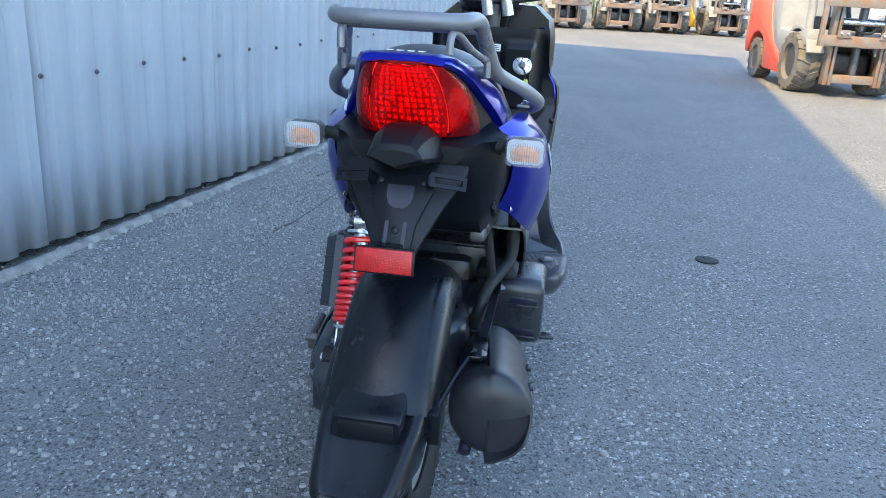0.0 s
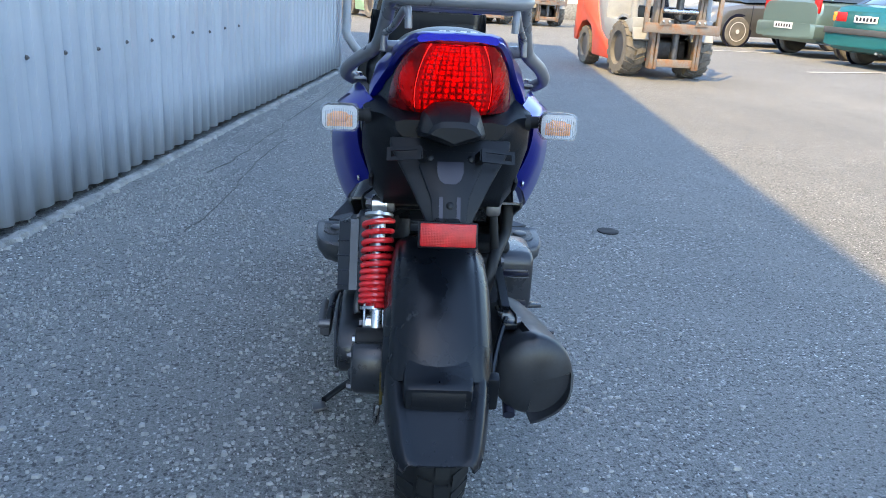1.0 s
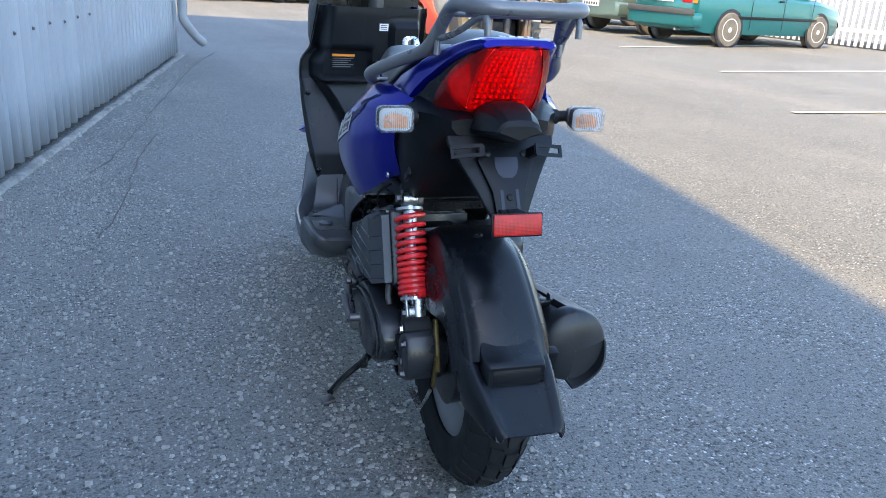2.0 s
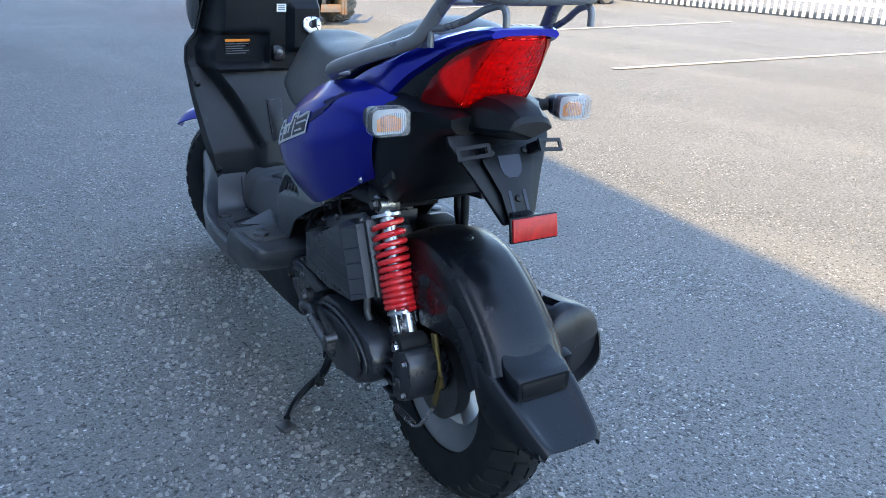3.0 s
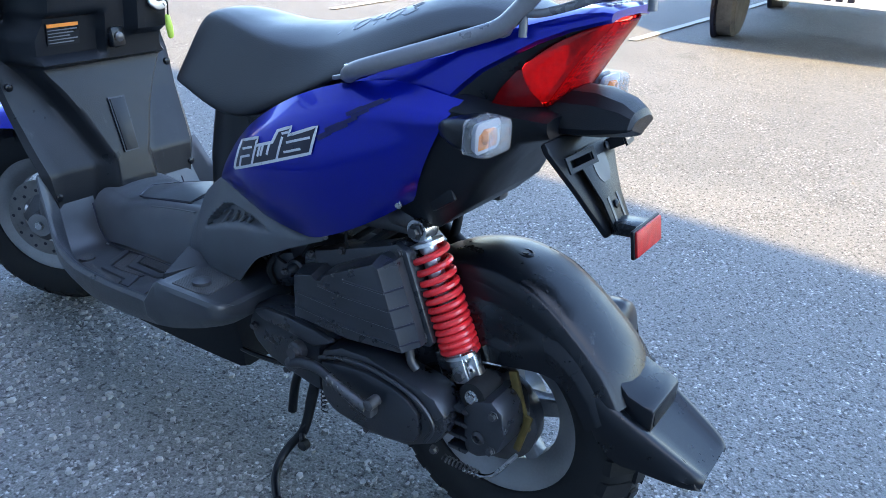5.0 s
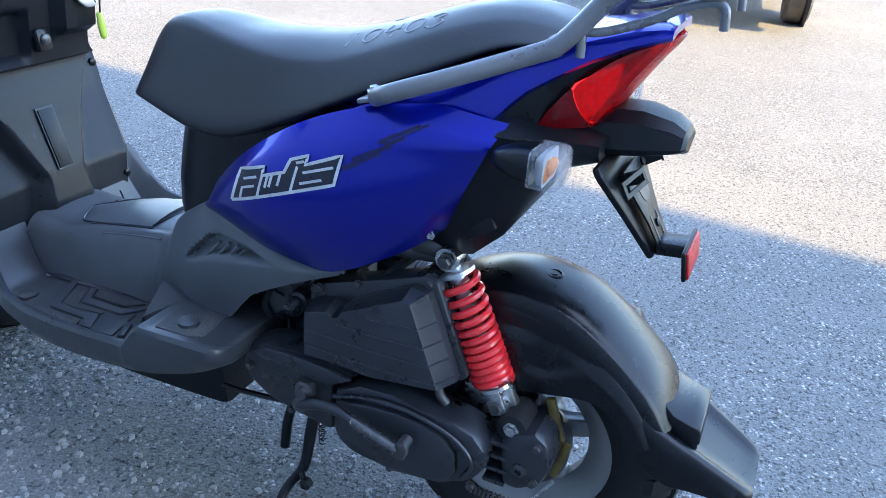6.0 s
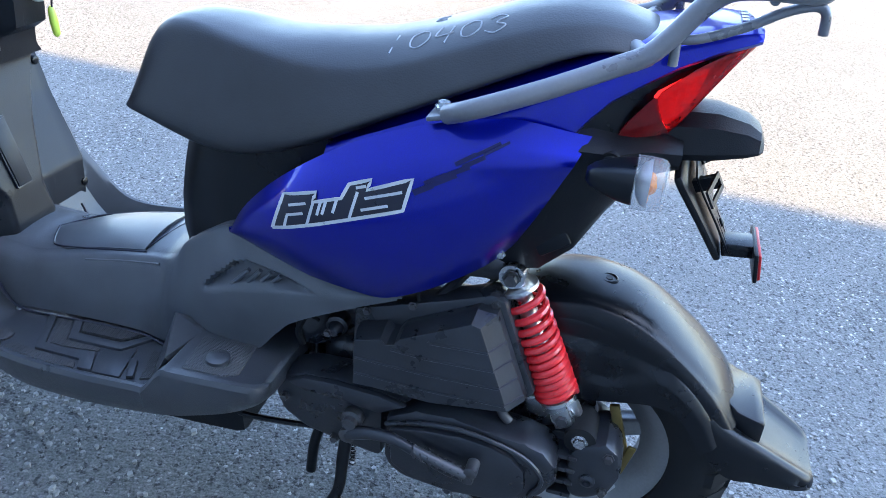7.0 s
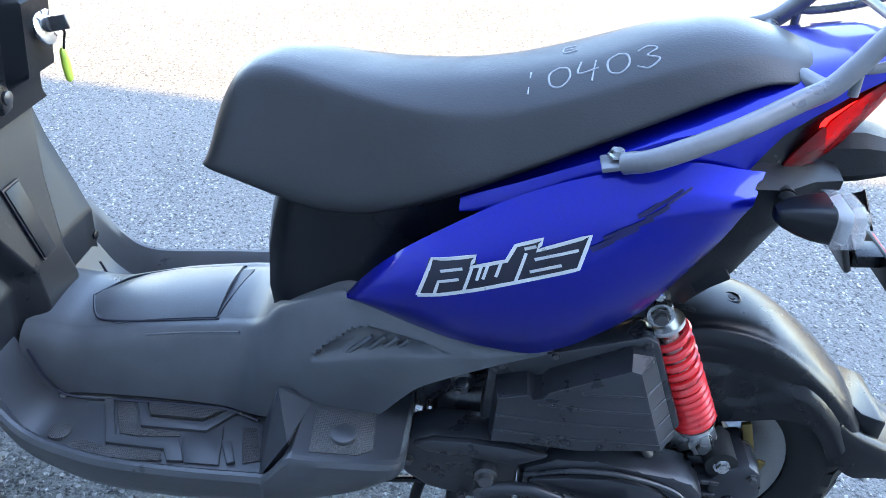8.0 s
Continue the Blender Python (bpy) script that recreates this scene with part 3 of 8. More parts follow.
def ring_lr(u, pts):
    """A closed ring across the scooter from its left half, given as (side, height) from the top to the bottom."""
    left = [(u, v, w) for v, w in pts]
    right = [(u, -v, w) for v, w in reversed(pts) if abs(v) > 1e-6]
    return left + right


def wheel(parent, r, half, rim_r, blocks, m):
    """A cast wheel with a block-tread tyre, axle along y."""
    root = finish("wheel", lathe_mesh("wheel", [(-half * 0.62, rim_r - 0.004), (-half * 0.66, rim_r + 0.006), (-half * 0.58, rim_r + 0.006), (-half * 0.5, rim_r - 0.012), (-half * 0.2, rim_r - 0.03), (half * 0.2, rim_r - 0.03), (half * 0.5, rim_r - 0.012), (half * 0.58, rim_r + 0.006), (half * 0.66, rim_r + 0.006), (half * 0.62, rim_r - 0.004), (half * 0.45, rim_r - 0.02), (half * 0.2, rim_r - 0.038), (-half * 0.2, rim_r - 0.038), (-half * 0.45, rim_r - 0.02)], 56, True), M_RIM, parent, "silver cast rim", m=m)
    prof = []
    side = r - rim_r
    for a in range(-160, 161, 16):
        t = radians(a)
        prof.append((half * 0.98 * math.sin(t) if abs(a) < 90 else half * (0.62 + 0.36 * math.sin(abs(t))) * (1 if a > 0 else -1), rim_r + side * 0.5 + side * 0.47 * math.cos(t)))
    lathe("tyre", prof, M_RUBBER, root, "black block-tread tyre", n=64, closed=True)
    # tread blocks
    verts, faces = [], []
    n = blocks
    for k in range(n):
        for row, (y0, y1, da) in enumerate(((-0.97, -0.52, 0.0), (-0.42, -0.04, 0.5), (0.04, 0.42, 0.0), (0.52, 0.97, 0.5))):
            a0 = 2 * math.pi * (k + da) / n
            a1 = a0 + 2 * math.pi / n * 0.62
            i = len(verts)
            for a in (a0, a1):
                for y in (y0, y1):
                    base = rim_r + side * 0.5 + side * 0.47 * math.sqrt(max(0.0, 1 - (y * 0.98) ** 2))
                    skew = 0.06 * (abs(y) - 0.5) * (1 if row % 2 else -1)
                    for rr in (base - 0.008, base + 0.006 - 0.002 * abs(y)):
                        verts.append((rr * math.cos(a + skew), y * half, rr * math.sin(a + skew)))
            faces += [(i, i + 2, i + 3, i + 1), (i + 4, i + 5, i + 7, i + 6), (i, i + 1, i + 5, i + 4), (i + 2, i + 6, i + 7, i + 3), (i + 1, i + 3, i + 7, i + 5)]
    build("tread", verts, faces, M_RUBBER, root, smooth=False)
    lathe("hub", [(-half * 0.8, 0.03), (-half * 0.8, 0.042), (half * 0.5, 0.05), (half * 0.75, 0.042), (half * 0.8, 0.02)], M_RIM, root, n=32)
    for k in range(5):
        a = 2 * math.pi * k / 5 + 0.3
        rings = []
        for rr, w, t in ((0.035, 0.021, 0.019), (0.07, 0.016, 0.014), (rim_r - 0.03, 0.015, 0.014), (rim_r - 0.012, 0.024, 0.018)):
            c = Vector((rr * math.cos(a), 0, rr * math.sin(a)))
            d = Vector((-math.sin(a), 0, math.cos(a)))
            rings.append([c + d * x + Vector((0, y, 0)) for x, y in rounded(w, t, min(w, t) * 0.4, 2)])
        loft("spoke", rings, M_RIM, root, angle=50)
    return root


def lathe_mesh(name, profile, n, closed):
    v, f = lathe_data(profile, n, closed)
    me = bpy.data.meshes.new(name)
    me.from_pydata(v, [], f)
    bm = bmesh.new()
    bm.from_mesh(me)
    bmesh.ops.recalc_face_normals(bm, faces=bm.faces)
    bm.to_mesh(me)
    bm.free()
    return me


# wheels
RW = wheel(scooter, 0.240, 0.062, 0.136, 30, pose(0, 0.009, 0.240))
STEER = pose(1.303, 0.0, 0.237, 0, 0, 29)
FW = wheel(scooter, 0.235, 0.055, 0.142, 30, STEER)
lathe("brake_drum", [(0.02, 0.03), (0.02, 0.075), (0.05, 0.078), (0.058, 0.06), (0.06, 0.02)], M_DARKSTEEL, RW, n=36)


def brake_disc():
    disc = lathe("brake_disc", [(0.054, 0.062), (0.054, 0.098), (0.058, 0.098), (0.058, 0.062)], M_DISC, FW, "drilled steel brake disc", n=48, closed=True)
    for k in range(24):
        a = 2 * math.pi * k / 24
        rr = 0.072 if k % 2 else 0.088
        # flat dark disc: the hole's shade as colour, nothing is drilled
        v, f = lathe_data([(0.0, 0.0042), (0.0008, 0.0042)], 10)
        build("hole_shade", v, f, M_DECAL_SHADE, disc, m=pose(rr * math.cos(a), 0.0578, rr * math.sin(a)))
    lathe("disc_carrier", [(0.04, 0.02), (0.052, 0.06), (0.056, 0.066), (0.06, 0.05), (0.066, 0.02)], M_DARKSTEEL, FW, n=5)


brake_disc()

# front fork and mudguard, turned with the wheel
fork = empty("front_fork", STEER)
fork.parent = scooter
for s in BOTH:
    tube("fork_leg", [(-0.01, 0.083 * s, -0.01), (-0.04, 0.083 * s, 0.12), (-0.10, 0.083 * s, 0.36)], 0.019, M_DARKSTEEL, fork, n=14, straight=True)
    lathe("fork_foot", [(-0.02, 0.018), (-0.02, 0.028), (0.02, 0.028), (0.02, 0.018)], M_RIM, fork, m=pose(-0.005, 0.083 * s, 0.0))
    bolt(fork, (-0.005, 0.098 * s, 0.0), 0.011, 0.012, M_STEEL, (0, 0, 0 if s > 0 else 180), "axle_nut")
block("brake_caliper", (-0.085, 0.078, 0.03), (0.05, 0.05, 0.085), M_DARKSTEEL, fork, bevel=0.012, turn=(0, 20, 0))
tube("brake_hose", [(-0.09, 0.085, 0.07), (-0.14, 0.09, 0.2), (-0.12, 0.06, 0.36)], 0.005, M_RUBBER, fork, n=8)


def front_mudguard():
    """A broad fender whose front corners stand out as points to both sides."""
    grid = []
    for i in range(21):
        t = i / 20
        a = radians(49 + 73 * t)
        r = 0.268 + 0.022 * (1 - t) ** 2
        hw = float(np.interp(t, (0.0, 0.05, 0.10, 0.16, 0.30, 0.60, 1.0), (0.066, 0.093, 0.112, 0.110, 0.105, 0.100, 0.092)))
        row = []
        for j in range(13):
            s = j / 6 - 1
            row.append((r * math.cos(a), hw * s, r * math.sin(a) - 0.006 * s * s - 0.034 * abs(s) ** 4))
        grid.append(row)
    shell("front_mudguard", grid, 0.004, M_BLUE, fork, "blue front mudguard with pointed front corners", angle=60)


front_mudguard()


# ---- rear mudguard ----
def rear_mudguard():
    """A crowned top between two ridges, a short wall on the right, a deep pressed wall on the left, a box for a reflector and a flap with rolled rims."""
    arc = [(0.150, 0.468), (0.125, 0.484), (0.09, 0.500), (0.05, 0.510), (0.01, 0.512), (-0.043, 0.502), (-0.092, 0.477), (-0.142, 0.440), (-0.185, 0.400), (-0.216, 0.356)]
    line = curve_points([(u, 0, w) for u, w in arc], 4)
    section = ((-1.34, 0.062), (-1.33, 0.046), (-1.27, 0.030), (-1.16, 0.020), (-1.05, 0.0145), (-1.0, 0.0115), (-0.95, 0.0115), (-0.91, 0.009), (-0.7, 0.0045), (-0.35, 0.001), (0, 0), (0.35, 0.001), (0.7, 0.0045), (0.91, 0.009), (0.95, 0.0115), (1.0, 0.0115), (1.04, 0.0135), (1.09, 0.019), (1.12, 0.027), (1.13, 0.034))
    grid = []
    for i, p in enumerate(line):
        t = i / (len(line) - 1)
        nrm = Vector((p.x, 0, p.z - 0.24)).normalized()
        hw = 0.062 + 0.006 * t
        grid.append([p - nrm * drop + Vector((0, v * hw, 0)) for v, drop in section])
    guard = shell("rear_mudguard", grid, 0.004, M_SATIN, scooter, "black plastic rear mudguard with a long flap", angle=50)
    guard.matrix_basis = pose(0, 0.009, 0)
    # flap: a sunk middle between rolled rims that taper to the tip
    flap = []
    for u, w, hw, rim, drop in ((-0.176, 0.372, 0.078, 0.000, 0.050), (-0.195, 0.352, 0.079, 0.004, 0.058), (-0.222, 0.334, 0.077, 0.007, 0.058), (-0.250, 0.319, 0.073, 0.008, 0.044), (-0.285, 0.300, 0.067, 0.008, 0.028), (-0.310, 0.287, 0.062, 0.007, 0.016), (-0.325, 0.280, 0.057, 0.005, 0.009), (-0.333, 0.276, 0.050, 0.002, 0.007)):
        half = [(0.0, 0.0), (0.35, 0.0), (0.62, 0.001), (0.74, rim * 0.45), (0.84, rim * 0.95), (0.91, rim), (0.96, rim * 0.7 - 0.002), (1.0, -0.006 - 0.1 * drop), (1.02, -0.45 * drop), (1.01, -0.8 * drop), (0.99, -drop)]
        row = [(-hw * a, w + b) for a, b in reversed(half[1:])] + [(hw * a, w + b) for a, b in half]
        flap.append([(u + 0.006 * max(0.0, abs(v / hw) - 0.7), v, z) for v, z in row])
    cols = [curve_points([Vector(r[j]) for r in flap], 4) for j in range(len(flap[0]))]
    flap = [[cols[j][i] for j in range(len(cols))] for i in range(len(cols[0]))]
    shell("flap", flap, 0.005, M_SATIN, guard, angle=48)
    # the reflector box standing out over the flap
    rings = []
    for u, hw, low, top in ((-0.185, 0.046, 0.345, 0.392), (-0.212, 0.055, 0.335, 0.3735), (-0.236, 0.0545, 0.324, 0.3655), (-0.2475, 0.0525, 0.320, 0.3625), (-0.2505, 0.0505, 0.322, 0.3595)):
        r = 0.005
        rings.append(ring_lr(u, [(0, top), (hw - r, top), (hw - 0.3 * r, top - 0.3 * r), (hw, top - r), (hw, low), (0, low)]))
    box = loft("reflector_seat", rings, M_SATIN, guard, angle=38)
    slab("reflector_pad", [(-0.042, -0.012), (0.042, -0.012), (0.043, 0.014), (-0.043, 0.014)], 0.002, M_BLACK, box, Matrix(((0, 0.08, -0.997, -0.2495), (-1, 0, 0, 0), (0, 0.997, 0.08, 0.342), (0, 0, 0, 1))), bevel=0.001)
    # the deep left wall beside the wheel, with a stepped pressing
    rim_top = curve_points([(0.138, 0, 0.448), (0.085, 0, 0.473), (0.045, 0, 0.483), (0.005, 0, 0.485), (-0.042, 0, 0.476), (-0.086, 0, 0.452), (-0.130, 0, 0.418), (-0.168, 0, 0.380), (-0.196, 0, 0.336)], 4)
    rim_low = curve_points([(0.118, 0, 0.350), (0.08, 0, 0.352), (0.04, 0, 0.356), (0.0, 0, 0.362), (-0.04, 0, 0.369), (-0.09, 0, 0.378), (-0.125, 0, 0.372), (-0.150, 0, 0.348), (-0.172, 0, 0.312)], 4)
    wall = []
    for a, b in zip(rim_top, rim_low):
        row = []
        for k in range(25):
            p = a.lerp(b, k / 24)
            step = float(np.interp(p.x, (-0.16, -0.11, -0.085, -0.035, -0.025, -0.005, 0.0, 0.04), (0.395, 0.424, 0.420, 0.392, 0.392, 0.396, 0.445, 0.447)))
            inset = 0.007 * min(1.0, max(0.0, (p.z - step) / 0.008)) * min(1.0, k / 6)
            row.append((p.x, 0.070 + 0.016 * min(1.0, k / 10) ** 0.6 - inset, p.z))
        wall.append(row)
    shell("inner_skirt", wall, 0.004, M_SATIN, guard, angle=40)
    v, f = lathe_data([(-0.002, 0.014), (0.002, 0.014), (0.004, 0.011), (0.001, 0.009), (0.001, 0.006), (0.004, 0.005), (0.004, 0.002)], 22)
    build("guard_bolt", v, f, M_BLACK, guard, m=pose(-0.006, 0.004, 0.511, 88, 0, 0))


rear_mudguard()


# ---- side panels and tail ----
TOP = curve_points([(0.500, 0, 0.552), (0.487, 0, 0.575), (0.464, 0, 0.606), (0.425, 0, 0.645), (0.378, 0, 0.682), (0.320, 0, 0.718), (0.262, 0, 0.744), (0.205, 0, 0.762), (0.155, 0, 0.771), (0.118, 0, 0.773), (0.043, 0, 0.759)], 6)
BOT = curve_points([(0.500, 0, 0.549), (0.437, 0, 0.537), (0.36, 0, 0.526), (0.30, 0, 0.519), (0.262, 0, 0.520), (0.2, 0, 0.547), (0.150, 0, 0.577), (0.116, 0, 0.602)], 6)
PANEL_ROWS, PANEL_COLS = 34, 17


def panel_point(t, s, off=0.0):
    """A point of the blue side panel: t from its front tip to its rear edge, s from its top to its lower edge."""
    a, b = sample(TOP, t), sample(BOT, t)
    p = a.lerp(b, s)
    swell = math.sin(math.pi * min(1, max(0, 0.06 + 0.80 * t))) ** 0.6
    belly = math.sin(math.pi * (0.12 + 0.78 * s)) ** 0.8
    v = 0.143 + 0.031 * min(1, t * 3.2) ** 0.7 + 0.052 * swell * (belly - 0.45) - 0.022 * max(0.0, (t - 0.6) / 0.4) ** 1.4
    ridge = max(0.0, 1 - abs(s - 0.17) / 0.10) * min(1.0, max(0.0, (t - 0.62) / 0.2))
    v += 0.006 * ridge
    v += 0.013 * min(1.0, t * 2.5) * (1 - max(0.0, (t - 0.7) / 0.3))
    v -= 0.016 * max(0.0, 1 - s / 0.18) * min(1.0, max(0.0, t - 0.08) * 2.0)
    if t > 0.9:
        v -= 0.02 * ((t - 0.9) / 0.1) ** 2 * (0.3 + 0.7 * s)
    return Vector((p.x, v + off, p.z))


def side_panels():
    for s in BOTH:
        grid = [[panel_point(i / PANEL_ROWS, j / PANEL_COLS) for j in range(PANEL_COLS + 1)] for i in range(PANEL_ROWS + 1)]
        grid = [[Vector((p.x, p.y * s, p.z)) for p in r] for r in grid]
        panel = shell("side_panel", grid, -0.006 * s, M_BLUE, scooter, "glossy metallic blue side panel", angle=60)
        decal_on(panel, s)
        for t, q in ((0.955, 0.955),):
            p = panel_point(t, q, 0.001)
            bolt(panel, (p.x, p.y * s, p.z), 0.005, 0.004, M_STEEL, (0, 0, 0 if s > 0 else 180), "panel_screw")


def on_panel(u, w, off):
    """The panel's surface point at a length and height."""
    best = None
    lo_t, hi_t, lo_s, hi_s = 0.0, 1.0, 0.0, 1.0
    for _ in range(7):
        best = None
        for i in range(9):
            for j in range(9):
                t, s = lo_t + (hi_t - lo_t) * i / 8, lo_s + (hi_s - lo_s) * j / 8
                p = panel_point(t, s)
                d = (p.x - u) ** 2 + (p.z - w) ** 2
                if best is None or d < best[0]:
                    best = (d, t, s)
        _, t, s = best
        dt, ds = (hi_t - lo_t) * 0.2, (hi_s - lo_s) * 0.2
        lo_t, hi_t, lo_s, hi_s = max(0, t - dt), min(1, t + dt), max(0, s - ds), min(1, s + ds)
    return panel_point(best[1], best[2], off)


def decal_on(panel, side):
    """A plain slanted badge: a dark field, a silver outline and dark bars, laid on the curved panel."""
    def warp(x, y):
        # x 0..1 along the badge towards the rear, y 0..1 upwards
        return 0.409 - 0.172 * x - 0.010 * y, 0.601 + 0.062 * x + 0.043 * y

    def strip(name, pts, width, mat, off):
        line = []
        for a, b in zip(pts, pts[1:]):
            n = max(2, int(math.hypot((a[0] - b[0]) * 5, a[1] - b[1]) * 4))
            line += [(a[0] + (b[0] - a[0]) * k / n, a[1] + (b[1] - a[1]) * k / n) for k in range(n)]
        line.append(pts[-1])
        world_line = [on_panel(*warp(x, y), off) for x, y in line]
        grid = []
        for i, p in enumerate(world_line):
            d = (world_line[min(i + 1, len(world_line) - 1)] - world_line[max(i - 1, 0)]).normalized()
            q = Vector((0, 1, 0)).cross(d).normalized() * (width / 2)
            grid.append([Vector(((p + e).x, (p + e).y * side, (p + e).z)) for e in (-q, q)])
        shell(name, grid, -0.0008 * side, mat, panel)

    edge = [(0, 0), (0.02, 1.05), (0.30, 1.03), (0.29, 0.74), (0.51, 0.74), (0.536, 1.12), (0.696, 1.15), (0.685, 0.86), (0.993, 0.96), (1.0, 0.05), (0, 0)]
    top_x, top_y = (0.0, 0.30, 0.301, 0.52, 0.521, 0.69, 0.691, 1.0), (1.05, 1.03, 0.74, 0.74, 1.12, 1.15, 0.86, 0.96)
    field = []
    for i in range(41):
        field.append([])
        for j in range(4):
            x = i / 40
            p = on_panel(*warp(x, 0.05 * x + (float(np.interp(x, top_x, top_y)) - 0.05 * x) * j / 3), 0.0009)
            field[-1].append(Vector((p.x, p.y * side, p.z)))
    shell("badge_field", field, -0.0006 * side, M_DECAL_SHADE, panel, "plain dark badge with a silver outline")
    strip("badge_outline", edge, 0.0042, M_SILVERSTICK, 0.0018)
    for pts in ([(0.11, 0.06), (0.11, 0.42), (0.24, 0.42)], [(0.10, 0.72), (0.24, 0.72)], [(0.30, 0.74), (0.30, 0.05)], [(0.40, 0.70), (0.40, 0.32)], [(0.48, 0.70), (0.48, 0.32)], [(0.36, 0.32), (0.36, 0.70)], [(0.62, 0.85), (0.62, 0.05)], [(0.60, 0.98), (0.67, 0.98)], [(0.69, 0.28), (0.88, 0.28)], [(0.69, 0.62), (0.95, 0.62)]):
        strip("badge_bar", pts, 0.0034, M_SILVERSTICK, 0.0018)
    # the dark scuffed fleck that trails behind the badge
    rng = random.Random(3)
    for k in range(8):
        x0, y0 = 1.03 + 0.055 * k, 0.62 + 0.10 * k + rng.uniform(-0.16, 0.16)
        strip("badge_fleck", [(x0, y0), (x0 + rng.uniform(0.07, 0.16), y0 + 0.12)], (0.011 - 0.0010 * k) * rng.uniform(0.5, 0.9), M_FLECK, 0.0010)


side_panels()


def tail_cowl():
    rings = []
    for u, top, low, hw in ((0.372, 0.692, 0.672, 0.128), (0.31, 0.728, 0.684, 0.137), (0.25, 0.757, 0.712, 0.142), (0.15, 0.803, 0.750, 0.141), (0.10, 0.825, 0.752, 0.140), (0.066, 0.840, 0.756, 0.137), (0.050, 0.846, 0.776, 0.129), (0.030, 0.854, 0.797, 0.117), (0.0, 0.864, 0.817, 0.106), (-0.035, 0.872, 0.839, 0.095), (-0.075, 0.882, 0.858, 0.081), (-0.108, 0.885, 0.869, 0.070), (-0.118, 0.882, 0.872, 0.062)):
        h = top - low
        rings.append(ring_lr(u, [(0, top), (hw * 0.45, top - 0.001), (hw * 0.74, top - 0.07 * h), (hw * 0.92, top - 0.30 * h), (hw * 0.985, top - 0.68 * h), (hw, low + 0.02 * h), (hw * 0.93, low - 0.004), (hw * 0.5, low), (0, low)]))
    cowl = loft("tail_cowl", rings, M_BLUE, scooter, "glossy metallic blue tail cowl", angle=32)
    # small pale bars of the maker's mark
    for k in range(4):
        block("mark_bar", (-0.098, 0.024 - 0.016 * k, 0.8850), (0.008, 0.010, 0.0012), M_SILVERSTICK, cowl, bevel=0)
    trim = []
    for w, uf, hwf, ur, hwr in ((0.752, 0.060, 0.136, -0.030, 0.060), (0.775, 0.052, 0.124, -0.046, 0.060), (0.80, 0.025, 0.108, -0.060, 0.060), (0.83, -0.012, 0.095, -0.078, 0.060), (0.850, -0.052, 0.084, -0.094, 0.056), (0.871, -0.092, 0.072, -0.108, 0.050)):
        trim.append([(uf + 0.035, hwf * 0.98, w), (uf + 0.02, hwf * 1.02, w), ((uf + ur) / 2, (hwf * 1.02 + hwr) / 2, w), (ur, hwr, w), (ur - 0.002, 0, w), (ur, -hwr, w), ((uf + ur) / 2, -(hwf * 1.02 + hwr) / 2, w), (uf + 0.02, -hwf * 1.02, w), (uf + 0.035, -hwf * 0.98, w)])
    loft("tail_trim", trim, M_SATIN, scooter, "dark trim round the tail lamp", angle=40)


